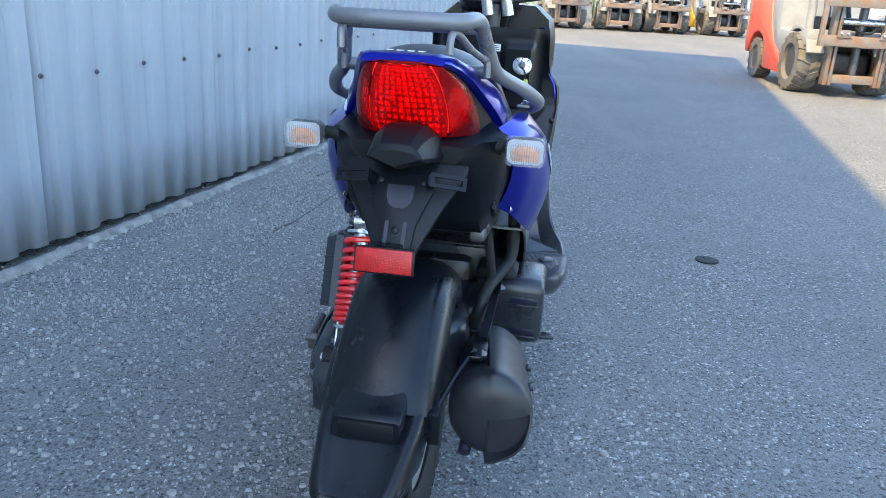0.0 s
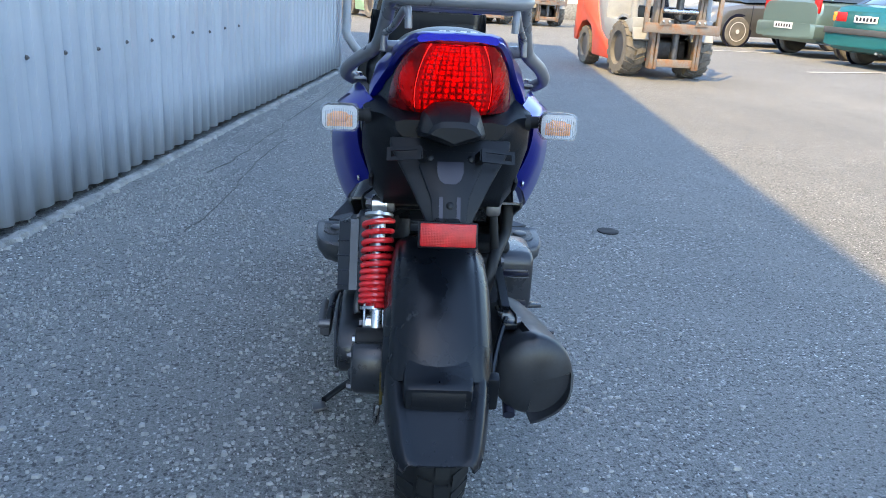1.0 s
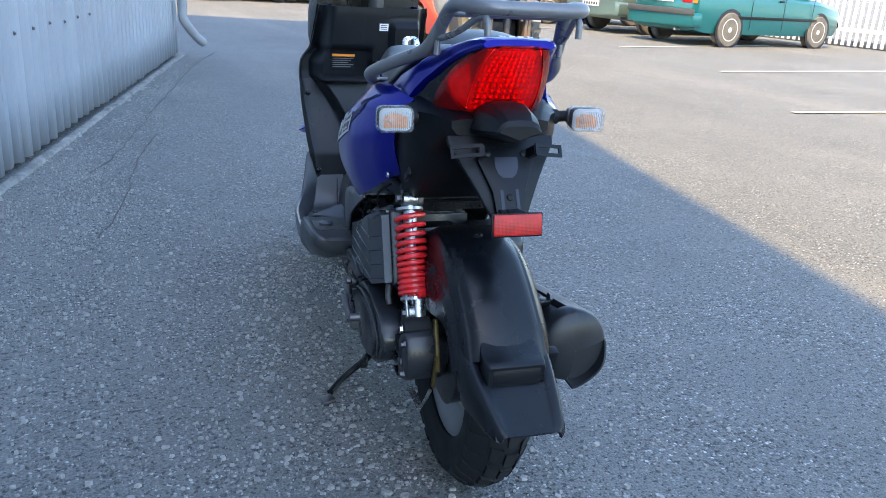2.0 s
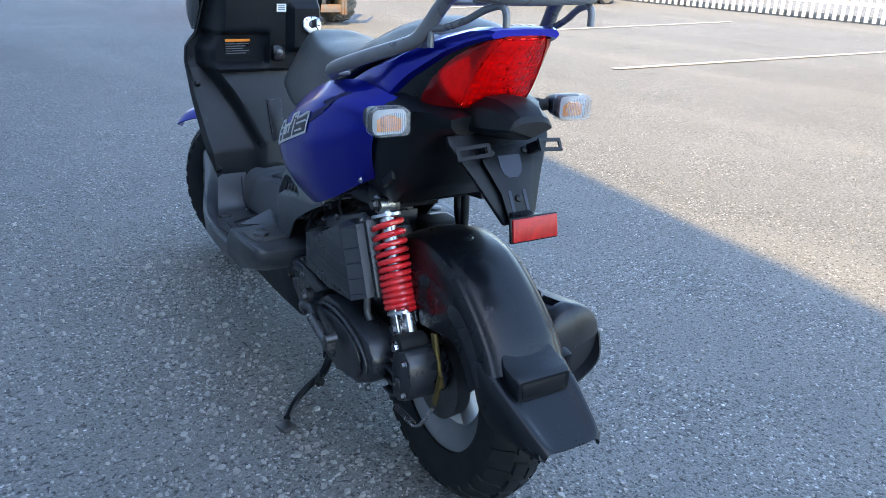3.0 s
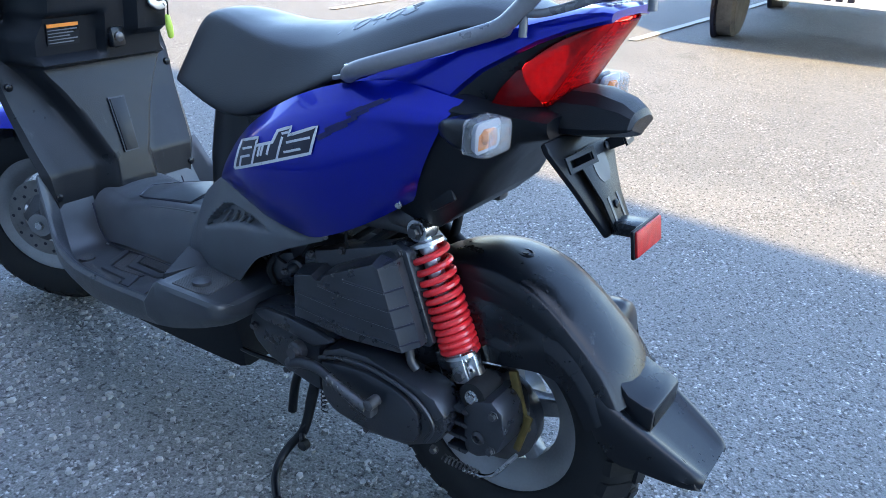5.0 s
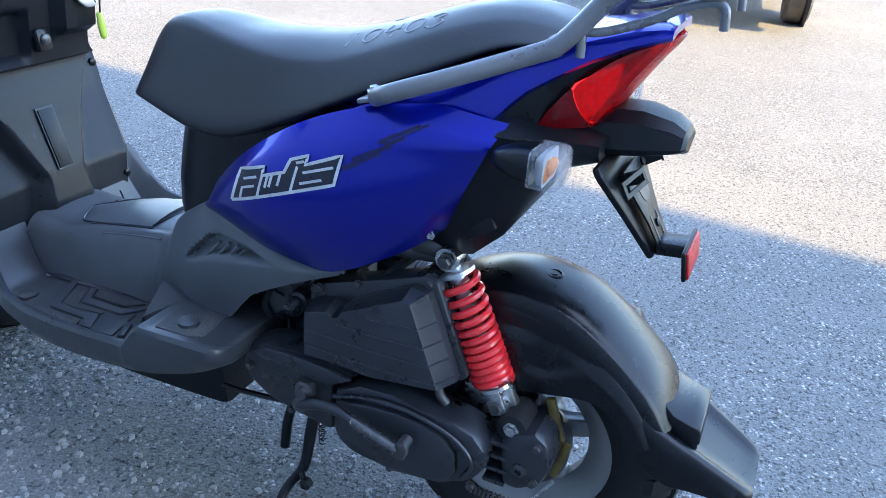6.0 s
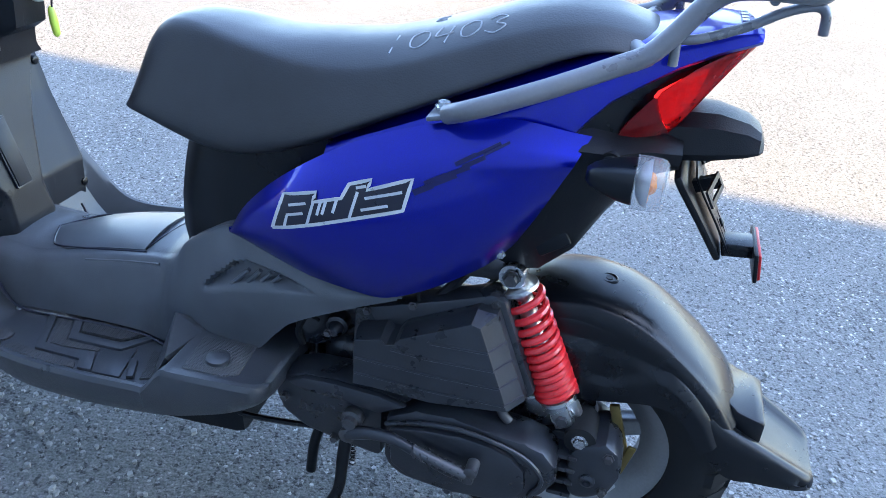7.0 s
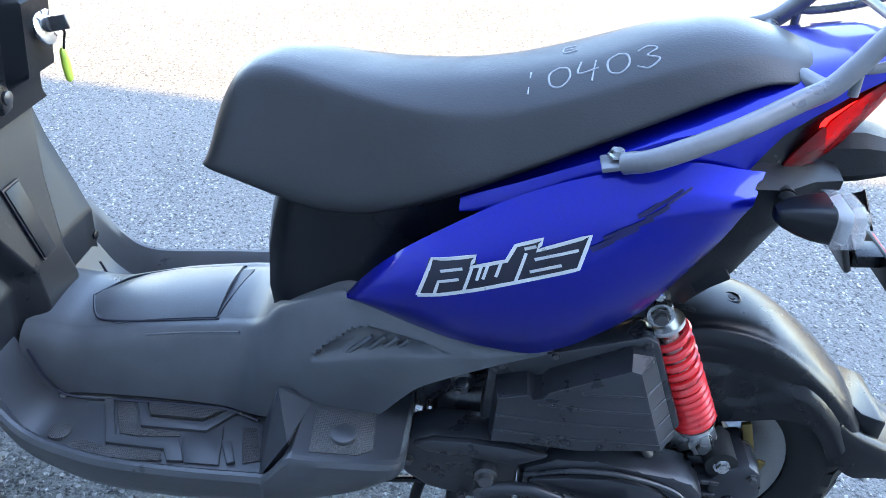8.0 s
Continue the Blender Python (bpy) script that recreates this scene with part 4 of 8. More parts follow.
def tail_lamp():
    lamp = empty("tail_lamp", Matrix.Identity(4))
    lamp.parent = scooter
    lamp["label"] = "lit red tail lamp with dark red sides"
    rows = ((0.752, 0.018, 0.100, -0.040, 0.058), (0.775, 0.006, 0.099, -0.055, 0.061), (0.80, -0.013, 0.094, -0.070, 0.060), (0.822, -0.036, 0.087, -0.084, 0.056), (0.840, -0.058, 0.077, -0.096, 0.051), (0.855, -0.084, 0.066, -0.108, 0.045), (0.866, -0.104, 0.052, -0.114, 0.039))
    middle, back_ = [], []
    for w, uf, hwf, ur, hwr in rows:
        arc = [(ur - 0.010 * (1 - (s / 4) ** 2), hwr * s / 4, w) for s in range(4, -5, -1)]
        middle.append(arc)
        back_.append([(u + 0.035, v * 0.92, w - 0.006) for u, v, _ in arc])
    shell("lens", middle, -0.003, M_REDLENS, lamp, "bright red prism lens", angle=50)

    def side_at(w, k, sign, inset=0.0):
        uf, hwf, ur, hwr = (float(np.interp(w, [r[0] for r in rows], [r[c] for r in rows])) for c in (1, 2, 3, 4))
        return (uf + (ur - uf) * k + inset * 0.5, (hwf + (hwr - hwf) * k + 0.006 * math.sin(math.pi * k) + 0.003 - inset) * sign, w)

    # a slanting joint parts the dark front of each side lens from its bright rear
    for sign in BOTH:
        front, rear, lit = [], [], []
        for i in range(17):
            w = 0.752 + 0.114 * i / 16
            joint = min(1.0, max(0.0, (0.806 - w) / 0.054))
            if joint > 0.02:
                front.append([side_at(w, joint * k / 6, sign) for k in range(7)])
            if joint < 0.98:
                rear.append([side_at(w, joint + 0.01 + (0.99 - joint) * k / 6, sign) for k in range(7)])
                lit.append([side_at(w, joint + 0.01 + (0.99 - joint) * k / 6, sign, 0.010) for k in range(7)])
        shell("side_lens", front, -0.003 * sign, M_REDSIDE, lamp, "dark red side lens", angle=50)
        shell("wrap_lens", rear, -0.003 * sign, M_REDLENS, lamp, "bright red lens wrapping the corner", angle=50)
        # added glowing sheet that brightens the wrap lens
        shell("lit_side", lit, 0.002 * sign, M_SIDEGLOW, lamp)
        # pale triangle added behind the lens to imitate a reflection in its corner
        corner = [side_at(w, k, sign, 0.005) for w, k in ((0.754, 0.05), (0.754, 0.62), (0.757, 0.55), (0.768, 0.08))]
        build("corner_glint", corner, [(0, 1, 2, 3)], M_REFL, lamp, smooth=False)
    # this backing glows by itself instead of reflecting the bulb
    shell("reflector", back_, 0.003, M_DEEPRED, lamp)
    verts, faces = [], []
    rnd = random.Random(11)
    for i in range(13):
        for j in range(-5, 6):
            f = 0.06 + 0.88 * i / 12
            k = f * (len(rows) - 1)
            a = min(int(k), len(rows) - 2)
            q = [rows[a][c] + (rows[a + 1][c] - rows[a][c]) * (k - a) for c in range(5)]
            s = j / 5.6
            c = Vector((q[3] - 0.010 * (1 - s * s) + 0.009, q[4] * s, q[0]))
            e = 0.0037 * rnd.uniform(0.8, 1.1)
            c += Vector((0, rnd.uniform(-0.0004, 0.0004), rnd.uniform(-0.0004, 0.0004)))
            n = len(verts)
            verts += [c + Vector((0.002, -e, -e)), c + Vector((0.002, e, -e)), c + Vector((0.002, e, e)), c + Vector((0.002, -e, e)), c + Vector((-0.002, 0, 0))]
            faces += [(n, n + 1, n + 4), (n + 1, n + 2, n + 4), (n + 2, n + 3, n + 4), (n + 3, n, n + 4), (n, n + 3, n + 2, n + 1)]
    build("prism_grid", verts, faces, M_PRISM, lamp, smooth=False)

    def spot(f, s, deep):
        k = f * (len(rows) - 1)
        a = min(int(k), len(rows) - 2)
        q = [rows[a][c] + (rows[a + 1][c] - rows[a][c]) * (k - a) for c in range(5)]
        return Vector((q[3] - 0.010 * (1 - s * s) + deep, q[4] * s, q[0]))

    # louvre walls added to block the prism glow when seen from the side
    lines = [[(0.06 + 0.88 * i / 24, (j + 0.5) / 5.6) for i in range(25)] for j in range(-6, 6)]
    lines += [[(0.06 + 0.88 * (i + 0.5) / 12, -0.98 + 1.96 * j / 16) for j in range(17)] for i in range(-1, 13)]
    verts, faces = [], []
    for line in lines:
        n = len(verts)
        for f, s in line:
            f = min(1.0, max(0.0, f))
            verts += [spot(f, s, 0.0035), spot(f, s, 0.0115)]
        faces += [(n + 2 * k, n + 2 * k + 1, n + 2 * k + 3, n + 2 * k + 2) for k in range(len(line) - 1)]
    walls = build("glow_baffle", verts, faces, M_REDBAFFLE, lamp, smooth=False)
    mod = walls.modifiers.new("thickness", "SOLIDIFY")
    mod.thickness, mod.offset = 0.0012, 0
    v, f = lathe_data([(-0.016, 0.004), (-0.012, 0.010), (0.0, 0.013), (0.012, 0.009), (0.016, 0.003)], 16)
    build("bulb", v, f, M_BULB, lamp, m=pose(-0.058, 0.0, 0.815))


def lamp_hood():
    rings = []
    for u, top, low, hw in ((-0.010, 0.764, 0.712, 0.058), (-0.05, 0.775, 0.714, 0.057), (-0.095, 0.777, 0.720, 0.053), (-0.132, 0.768, 0.728, 0.046), (-0.148, 0.757, 0.733, 0.041), (-0.153, 0.748, 0.736, 0.036)):
        h = top - low
        rings.append(ring_lr(u, [(0, top), (hw * 0.52, top - 0.06 * h), (hw * 0.80, top - 0.30 * h), (hw, low + 0.18 * h), (hw * 0.96, low + 0.04 * h), (hw * 0.5, low - 0.005), (0, low - 0.012)]))
    loft("lamp_hood", rings, M_BLACK, scooter, "black plastic hood below the tail lamp", angle=22)


def under_tail():
    rings = []
    for u, top, low, hw, nar in ((0.20, 0.74, 0.56, 0.150, 0.11), (0.13, 0.765, 0.552, 0.152, 0.12), (0.085, 0.77, 0.562, 0.150, 0.12), (0.045, 0.765, 0.600, 0.146, 0.118), (0.015, 0.755, 0.655, 0.138, 0.11), (-0.02, 0.75, 0.700, 0.112, 0.09), (-0.06, 0.742, 0.712, 0.09, 0.075)):
        h = top - low
        rings.append(ring_lr(u, [(0, top), (hw * 0.8, top), (hw, top - 0.12 * h), (hw * 0.99, top - 0.5 * h), (nar * 1.06, low + 0.14 * h), (nar * 0.9, low), (0, low)]))
    loft("under_tail", rings, M_BLACK, scooter, "black plastic under-tail fairing", angle=40)
    for s in BOTH:
        block("fairing_dimple", (0.072, 0.128 * s, 0.618), (0.045, 0.008, 0.03), M_BLACK, scooter, bevel=0.004, turn=(12 * s, 35, 0))


def plate_holder():
    holder = empty("plate_holder", Matrix.Identity(4))
    holder.parent = scooter
    holder["label"] = "bare black number plate bracket with slots"
    # a sloping carrier seen from behind: x across, y up the slope
    slope = Matrix(((0, 0.50, -0.866, -0.142), (-1, 0, 0, 0), (0, 0.866, 0.50, 0.588), (0, 0, 0, 1)))
    slab("carrier", [(-0.030, -0.004), (0.030, -0.004), (0.064, 0.070), (0.098, 0.135), (0.098, 0.150), (-0.098, 0.150), (-0.098, 0.135), (-0.064, 0.070)], -0.010, M_BLACK, holder, slope @ pose(0, 0, -0.004), bevel=0.004)
    # bracket plate
    slab("bracket", [(-0.026, 0.0), (0.026, 0.0), (0.030, 0.045), (0.050, 0.098), (0.050, 0.124), (-0.050, 0.124), (-0.050, 0.098), (-0.030, 0.045)], 0.003, M_BLACK, holder, slope @ pose(0, 0, 0.004), bevel=0.001)
    # dark slabs on the solid plate, painted shade of its opening and slots
    slab("opening_shade", [(-0.021, 0.106), (-0.021, 0.088), (-0.017, 0.076), (-0.009, 0.069), (0.009, 0.069), (0.017, 0.076), (0.021, 0.088), (0.021, 0.106)], 0.001, M_DECAL_SHADE, holder, slope @ pose(0, 0, 0.0068))
    for x in (-0.014, 0.014):
        slab("slot_shade", [(x - 0.003, 0.006), (x + 0.003, 0.006), (x + 0.003, 0.048), (x - 0.003, 0.048)], 0.001, M_DECAL_SHADE, holder, slope @ pose(0, 0, 0.0068))
    for x, y in ((-0.033, 0.112), (0.033, 0.112), (0.0, 0.034)):
        v, f = lathe_data([(0, 0.006), (0.003, 0.006), (0.0045, 0.003)], 12)
        build("rivet", v, f, M_BLACK, holder, m=slope @ pose(x, y, 0.007, 90, 0, 0))
    # slotted ears stand off to both sides
    for s in BOTH:
        ear = slope @ pose(0.074 * s, 0.112, 0.022, 0, 14 * s, 0)
        frame_pts = [(-0.028, -0.011), (0.028, -0.011), (0.028, -0.005), (-0.022, -0.005), (-0.022, 0.005), (0.028, 0.005), (0.028, 0.011), (-0.028, 0.011)]
        slab("slotted_ear", [(x * s, y) for x, y in frame_pts], 0.003, M_BLACK, holder, ear)
        slab("ear_end", [(0.022 * s, -0.006), (0.028 * s, -0.006), (0.028 * s, 0.006), (0.022 * s, 0.006)], 0.0028, M_BLACK, holder, ear)
        slab("ear_arm", [(-0.03 * s, -0.008), (-0.02 * s, -0.008), (-0.02 * s, 0.008), (-0.03 * s, 0.008)], -0.03, M_BLACK, holder, ear)
    block("reflector_arm", (-0.160, 0.004, 0.596), (0.044, 0.040, 0.018), M_SATIN, holder, bevel=0.002, turn=(0, 6, 0))
    block("reflector_back", (-0.181, 0.004, 0.588), (0.006, 0.092, 0.041), M_BLACK, holder, bevel=0.003, turn=(0, 10, 0))
    block("rear_reflector", (-0.1850, 0.004, 0.589), (0.005, 0.086, 0.036), M_REDREFLECT, holder, "red rectangular rear reflector", bevel=0.002, turn=(0, 10, 0))


def turn_signals():
    for s in BOTH:
        root = empty("turn_signal", Matrix.Identity(4))
        root.parent = scooter
        root["label"] = "turn signal with a clear lens and amber bulb"
        tube("stalk", [(0.026, 0.095 * s, 0.732), (0.020, 0.13 * s, 0.733), (0.014, 0.157 * s, 0.735)], 0.0105, M_RUBBER, root, n=14)
        lathe("stalk_ring", [(-0.006, 0.014), (0.006, 0.014)], M_RUBBER, root, n=16, m=pose(0.019, 0.135 * s, 0.733))
        rings = []
        for u, k, r in ((0.040, 0.28, 0.4), (0.033, 0.50, 0.4), (0.020, 0.72, 0.35), (0.006, 0.88, 0.3), (-0.006, 0.95, 0.3), (-0.0125, 0.97, 0.3)):
            rings.append([(u, 0.181 * s + a, 0.736 + b) for a, b in rounded(0.0305 * k, 0.0215 * k, 0.015 * k, 5)])
        loft("housing", rings, M_SATIN, root, "black lamp housing", angle=50)
        rings = []
        for u, k in ((-0.0110, 1.0), (-0.024, 1.01), (-0.036, 0.99), (-0.043, 0.93), (-0.046, 0.82)):
            rings.append([(u, 0.181 * s + a, 0.736 + b) for a, b in rounded(0.031 * k, 0.0218 * k, 0.0085 * k, 6)])
        loft("lens", rings, M_CLEAR, root, "clear ribbed lens", angle=60)
        for k in range(-6, 7):
            block("lens_rib", (-0.0435, 0.181 * s + 0.0036 * k, 0.736), (0.0018, 0.0012, 0.034 - 0.00025 * k * k), M_CLEAR, root, bevel=0.0006)
        loft("reflector", [[(u, 0.181 * s + a, 0.736 + b) for a, b in rounded(0.0285 * k, 0.0195 * k, 0.010 * k, 5)] for u, k in ((-0.028, 1.0), (-0.020, 0.88), (-0.015, 0.55), (-0.013, 0.2))], M_REFL, root, angle=60)
        # added amber block, stands for the bulb's orange reflection in the lens
        block("bulb_reflection", (-0.025, 0.181 * s, 0.731), (0.008, 0.044, 0.022), M_AMBER, root, bevel=0.003)
        v, f = lathe_data([(-0.010, 0.002), (-0.007, 0.006), (0.007, 0.007), (0.011, 0.003)], 14)
        build("bulb", v, f, M_AMBER, root, m=pose(-0.029, 0.181 * s, 0.737) @ Matrix.Diagonal((1, 1.5, 1.4, 1)))


tail_cowl()
tail_lamp()
lamp_hood()
under_tail()
plate_holder()
turn_signals()


# ---- seat ----
SEAT_CREASE_U = (-0.02, 0.05, 0.10, 0.17, 0.23, 0.285, 0.33, 0.38, 0.45, 0.51, 0.60, 0.70)
SEAT_CREASE_D = (0.004, 0.018, 0.026, 0.031, 0.035, 0.039, 0.041, 0.032, 0.018, 0.007, 0.005, 0.005)


def seat():
    rings = []
    for u, low, top, hw in ((-0.022, 0.846, 0.852, 0.070), (-0.016, 0.838, 0.861, 0.080), (0.010, 0.842, 0.872, 0.092), (0.050, 0.846, 0.882, 0.102), (0.095, 0.828, 0.884, 0.110), (0.150, 0.801, 0.873, 0.119), (0.210, 0.772, 0.852, 0.127), (0.270, 0.742, 0.830, 0.132), (0.340, 0.705, 0.811, 0.135), (0.410, 0.671, 0.801, 0.135), (0.480, 0.645, 0.795, 0.132), (0.540, 0.642, 0.797, 0.126), (0.590, 0.651, 0.804, 0.117), (0.630, 0.660, 0.801, 0.108), (0.655, 0.665, 0.787, 0.101), (0.674, 0.668, 0.759, 0.094), (0.687, 0.670, 0.724, 0.086), (0.694, 0.672, 0.692, 0.078), (0.697, 0.674, 0.683, 0.074)):
        h = top - low
        # the top dips to a soft crease at each side, deepest where the rider sits
        d = min(0.30 * h, float(np.interp(u, SEAT_CREASE_U, SEAT_CREASE_D)))
        e = h - d
        f = float(np.interp(u, (0.42, 0.56, 0.64), (0.68, 0.50, 0.36)))
        g = 1 - f
        rings.append(ring_lr(u, [(0, top), (hw * f * 0.47, top - 0.10 * d), (hw * f * 0.82, top - 0.58 * d), (hw * f, top - 0.93 * d), (hw * (f + 0.17 * g), top - 1.0 * d - 0.06 * e), (hw * (f + 0.47 * g), top - d - 0.32 * e), (hw * (f + 0.84 * g), top - d - 0.66 * e), (hw * 1.0, low + 0.12 * h), (hw * 0.95, low), (hw * 0.5, low + 0.004), (0, low + 0.006)]))
    ob = loft("seat", rings, M_VINYL, scooter, "long black vinyl seat with a chalked number", subsurf=2)
    return ob


SEAT = seat()


def seat_height(u, v):
    deps = bpy.context.evaluated_depsgraph_get()
    hit, p, nrm, _ = SEAT.evaluated_get(deps).ray_cast(Vector((u, v, 1.3)), Vector((0, 0, -1)))
    return p.z if hit else 0.86


def chalk_number():
    """The number written on the seat by hand with a pale marker."""
    bpy.context.view_layer.update()
    strokes = {
        "(": [[(0.45, 0.0), (0.2, 0.3), (0.2, 0.7), (0.45, 1.0)]],
        "0": [[(0.5, 0.95), (0.15, 0.7), (0.2, 0.2), (0.55, 0.05), (0.85, 0.35), (0.8, 0.8), (0.5, 0.95)]],
        "1": [[(0.5, 1.0), (0.42, 0.0)]],
        "4": [[(0.25, 1.0), (0.15, 0.45), (0.85, 0.5)], [(0.75, 0.9), (0.6, 0.0)]],
        "3": [[(0.15, 0.85), (0.5, 1.0), (0.8, 0.8), (0.45, 0.55), (0.85, 0.3), (0.5, 0.0), (0.1, 0.15)]],
        "E": [[(0.8, 1.0), (0.2, 1.0), (0.15, 0.0), (0.8, 0.02)], [(0.2, 0.5), (0.65, 0.5)]],
    }

    def write(text, u0, v0, du, size, climb):
        for k, ch in enumerate(text):
            for line in strokes[ch]:
                pts = []
                for x, y in line:
                    u = u0 - (k + x) * du
                    v = v0 - y * size - climb * k
                    pts.append((u, v, 0))
                pts = curve_points(pts, 5)
                pts = [(p.x, p.y, seat_height(p.x, p.y) - 0.0002) for p in pts]
                tube("chalk_stroke", pts, 0.0013, M_CHALK, SEAT, n=6, straight=True)

    write("10403", 0.320, 0.076, 0.0315, 0.034, 0.0)
    write("E", 0.270, 0.008, 0.022, 0.016, 0)


chalk_number()


# ---- luggage rack ----
def luggage_rack():
    rack = empty("luggage_rack", Matrix.Identity(4))
    rack.parent = scooter
    rack["label"] = "grey painted tubular luggage rack"
    half = [(0.203, 0.172, 0.773), (0.172, 0.185, 0.788), (0.10, 0.165, 0.815), (0.03, 0.131, 0.842), (0.0, 0.121, 0.856), (-0.022, 0.114, 0.879), (-0.045, 0.107, 0.908), (-0.068, 0.103, 0.927), (-0.10, 0.100, 0.933), (-0.135, 0.095, 0.933), (-0.158, 0.082, 0.932), (-0.168, 0.055, 0.932)]
    full = half + [(-0.17, 0, 0.932)] + [(u, -v, w) for u, v, w in reversed(half)]
    tube("main_rail", full, 0.0116, M_RACK, rack, n=16, steps=5)
    tube("cross_bar", [(-0.062, 0.100, 0.916), (-0.064, 0.06, 0.916), (-0.064, -0.06, 0.916), (-0.062, -0.100, 0.916)], 0.0055, M_RACK, rack, n=12, steps=3)
    tube("cross_bar", [(-0.115, 0.094, 0.922), (-0.12, 0.0, 0.920), (-0.115, -0.094, 0.922)], 0.0055, M_RACK, rack, n=12, steps=3)
    for s in BOTH:
        tube("hook_arm", [(-0.024, 0.112 * s, 0.874), (-0.050, 0.107 * s, 0.877), (-0.095, 0.094 * s, 0.893), (-0.128, 0.085 * s, 0.910), (-0.156, 0.079 * s, 0.918), (-0.169, 0.077 * s, 0.912), (-0.172, 0.076 * s, 0.890)], 0.0055, M_RACK, rack, n=10, steps=4)
        tube("hook_stub", [(-0.026, 0.112 * s, 0.880), (-0.027, 0.113 * s, 0.846)], 0.0055, M_RACK, rack, n=10, straight=True)
        tube("brace", [(0.0, 0.120 * s, 0.852), (0.006, 0.10 * s, 0.850), (0.016, 0.075 * s, 0.850)], 0.010, M_RACK, rack, n=10, steps=3)
        block("foot_plate", (0.206, 0.164 * s, 0.771), (0.040, 0.034, 0.006), M_RACK, rack, bevel=0.002, turn=(0, 14, 0))
        bolt(rack, (0.210, 0.162 * s, 0.776), 0.008, 0.008, M_STEEL, (90, 0, 0), "rack_bolt")


luggage_rack()


# ---- seat base, floor and leg shield ----
def seat_base():
    rings = []
    for w, front, hw in ((0.470, 0.628, 0.112), (0.500, 0.632, 0.114), (0.55, 0.630, 0.113), (0.60, 0.622, 0.110), (0.64, 0.612, 0.110), (0.69, 0.606, 0.112)):
        rear = 0.30
        pts = [(rear, hw), (front - 0.10, hw), (front - 0.045, hw * 0.90), (front - 0.012, hw * 0.66), (front, hw * 0.30), (front, -hw * 0.30), (front - 0.012, -hw * 0.66), (front - 0.045, -hw * 0.90), (front - 0.10, -hw), (rear, -hw)]
        rings.append([(u, v, w) for u, v in pts])
    loft("seat_base", rings, M_SATIN, scooter, "black plastic box under the seat", angle=60)


TUNNEL = ((0.990, 0.060, 0.392, 0.088, 0.376, 0.104, 0.335, 0.112, 0.295), (0.945, 0.062, 0.388, 0.090, 0.372, 0.106, 0.330, 0.112, 0.293),
          (0.900, 0.062, 0.387, 0.090, 0.372, 0.104, 0.330, 0.111, 0.300), (0.800, 0.062, 0.412, 0.089, 0.400, 0.104, 0.350, 0.112, 0.306),
          (0.700, 0.062, 0.428, 0.088, 0.419, 0.106, 0.360, 0.116, 0.310), (0.660, 0.064, 0.434, 0.089, 0.424, 0.112, 0.370, 0.122, 0.308),
          (0.630, 0.074, 0.450, 0.100, 0.442, 0.126, 0.390, 0.134, 0.315), (0.600, 0.094, 0.488, 0.115, 0.480, 0.140, 0.410, 0.148, 0.330),
          (0.555, 0.112, 0.522, 0.132, 0.514, 0.158, 0.440, 0.160, 0.348), (0.507, 0.126, 0.548, 0.146, 0.540, 0.170, 0.460, 0.168, 0.356))
COVER = ((0.460, 0.137, 0.540, 0.155, 0.532, 0.176, 0.468, 0.172, 0.375), (0.425, 0.143, 0.532, 0.160, 0.524, 0.178, 0.478, 0.175, 0.415),
         (0.395, 0.147, 0.526, 0.163, 0.518, 0.178, 0.487, 0.176, 0.443), (0.310, 0.158, 0.516, 0.170, 0.512, 0.178, 0.503, 0.178, 0.488),
         (0.250, 0.172, 0.527, 0.177, 0.525, 0.180, 0.521, 0.180, 0.516))


def tunnel_top(u):
    rows = sorted((r[0], r[2]) for r in TUNNEL)
    return float(np.interp(u, [r[0] for r in rows], [r[1] for r in rows]))


def vent_depth(u, w):
    """How deep the louvred vent is sunk into the side cover."""
    top = float(np.interp(u, (0.362, 0.407, 0.450, 0.473, 0.490, 0.527, 0.552), (0.497, 0.509, 0.515, 0.516, 0.511, 0.478, 0.449)))
    low = float(np.interp(u, (0.362, 0.438, 0.498, 0.552), (0.495, 0.484, 0.468, 0.447)))
    if u < 0.362 or u > 0.552 or w > top:
        return 0.0
    if w < low:
        return 0.0
    return 0.017 * min(1.0, (w - low) / max(0.004, 0.55 * (top - low))) * min(1.0, (top - low) / 0.02) * blend((top - w) / 0.008)


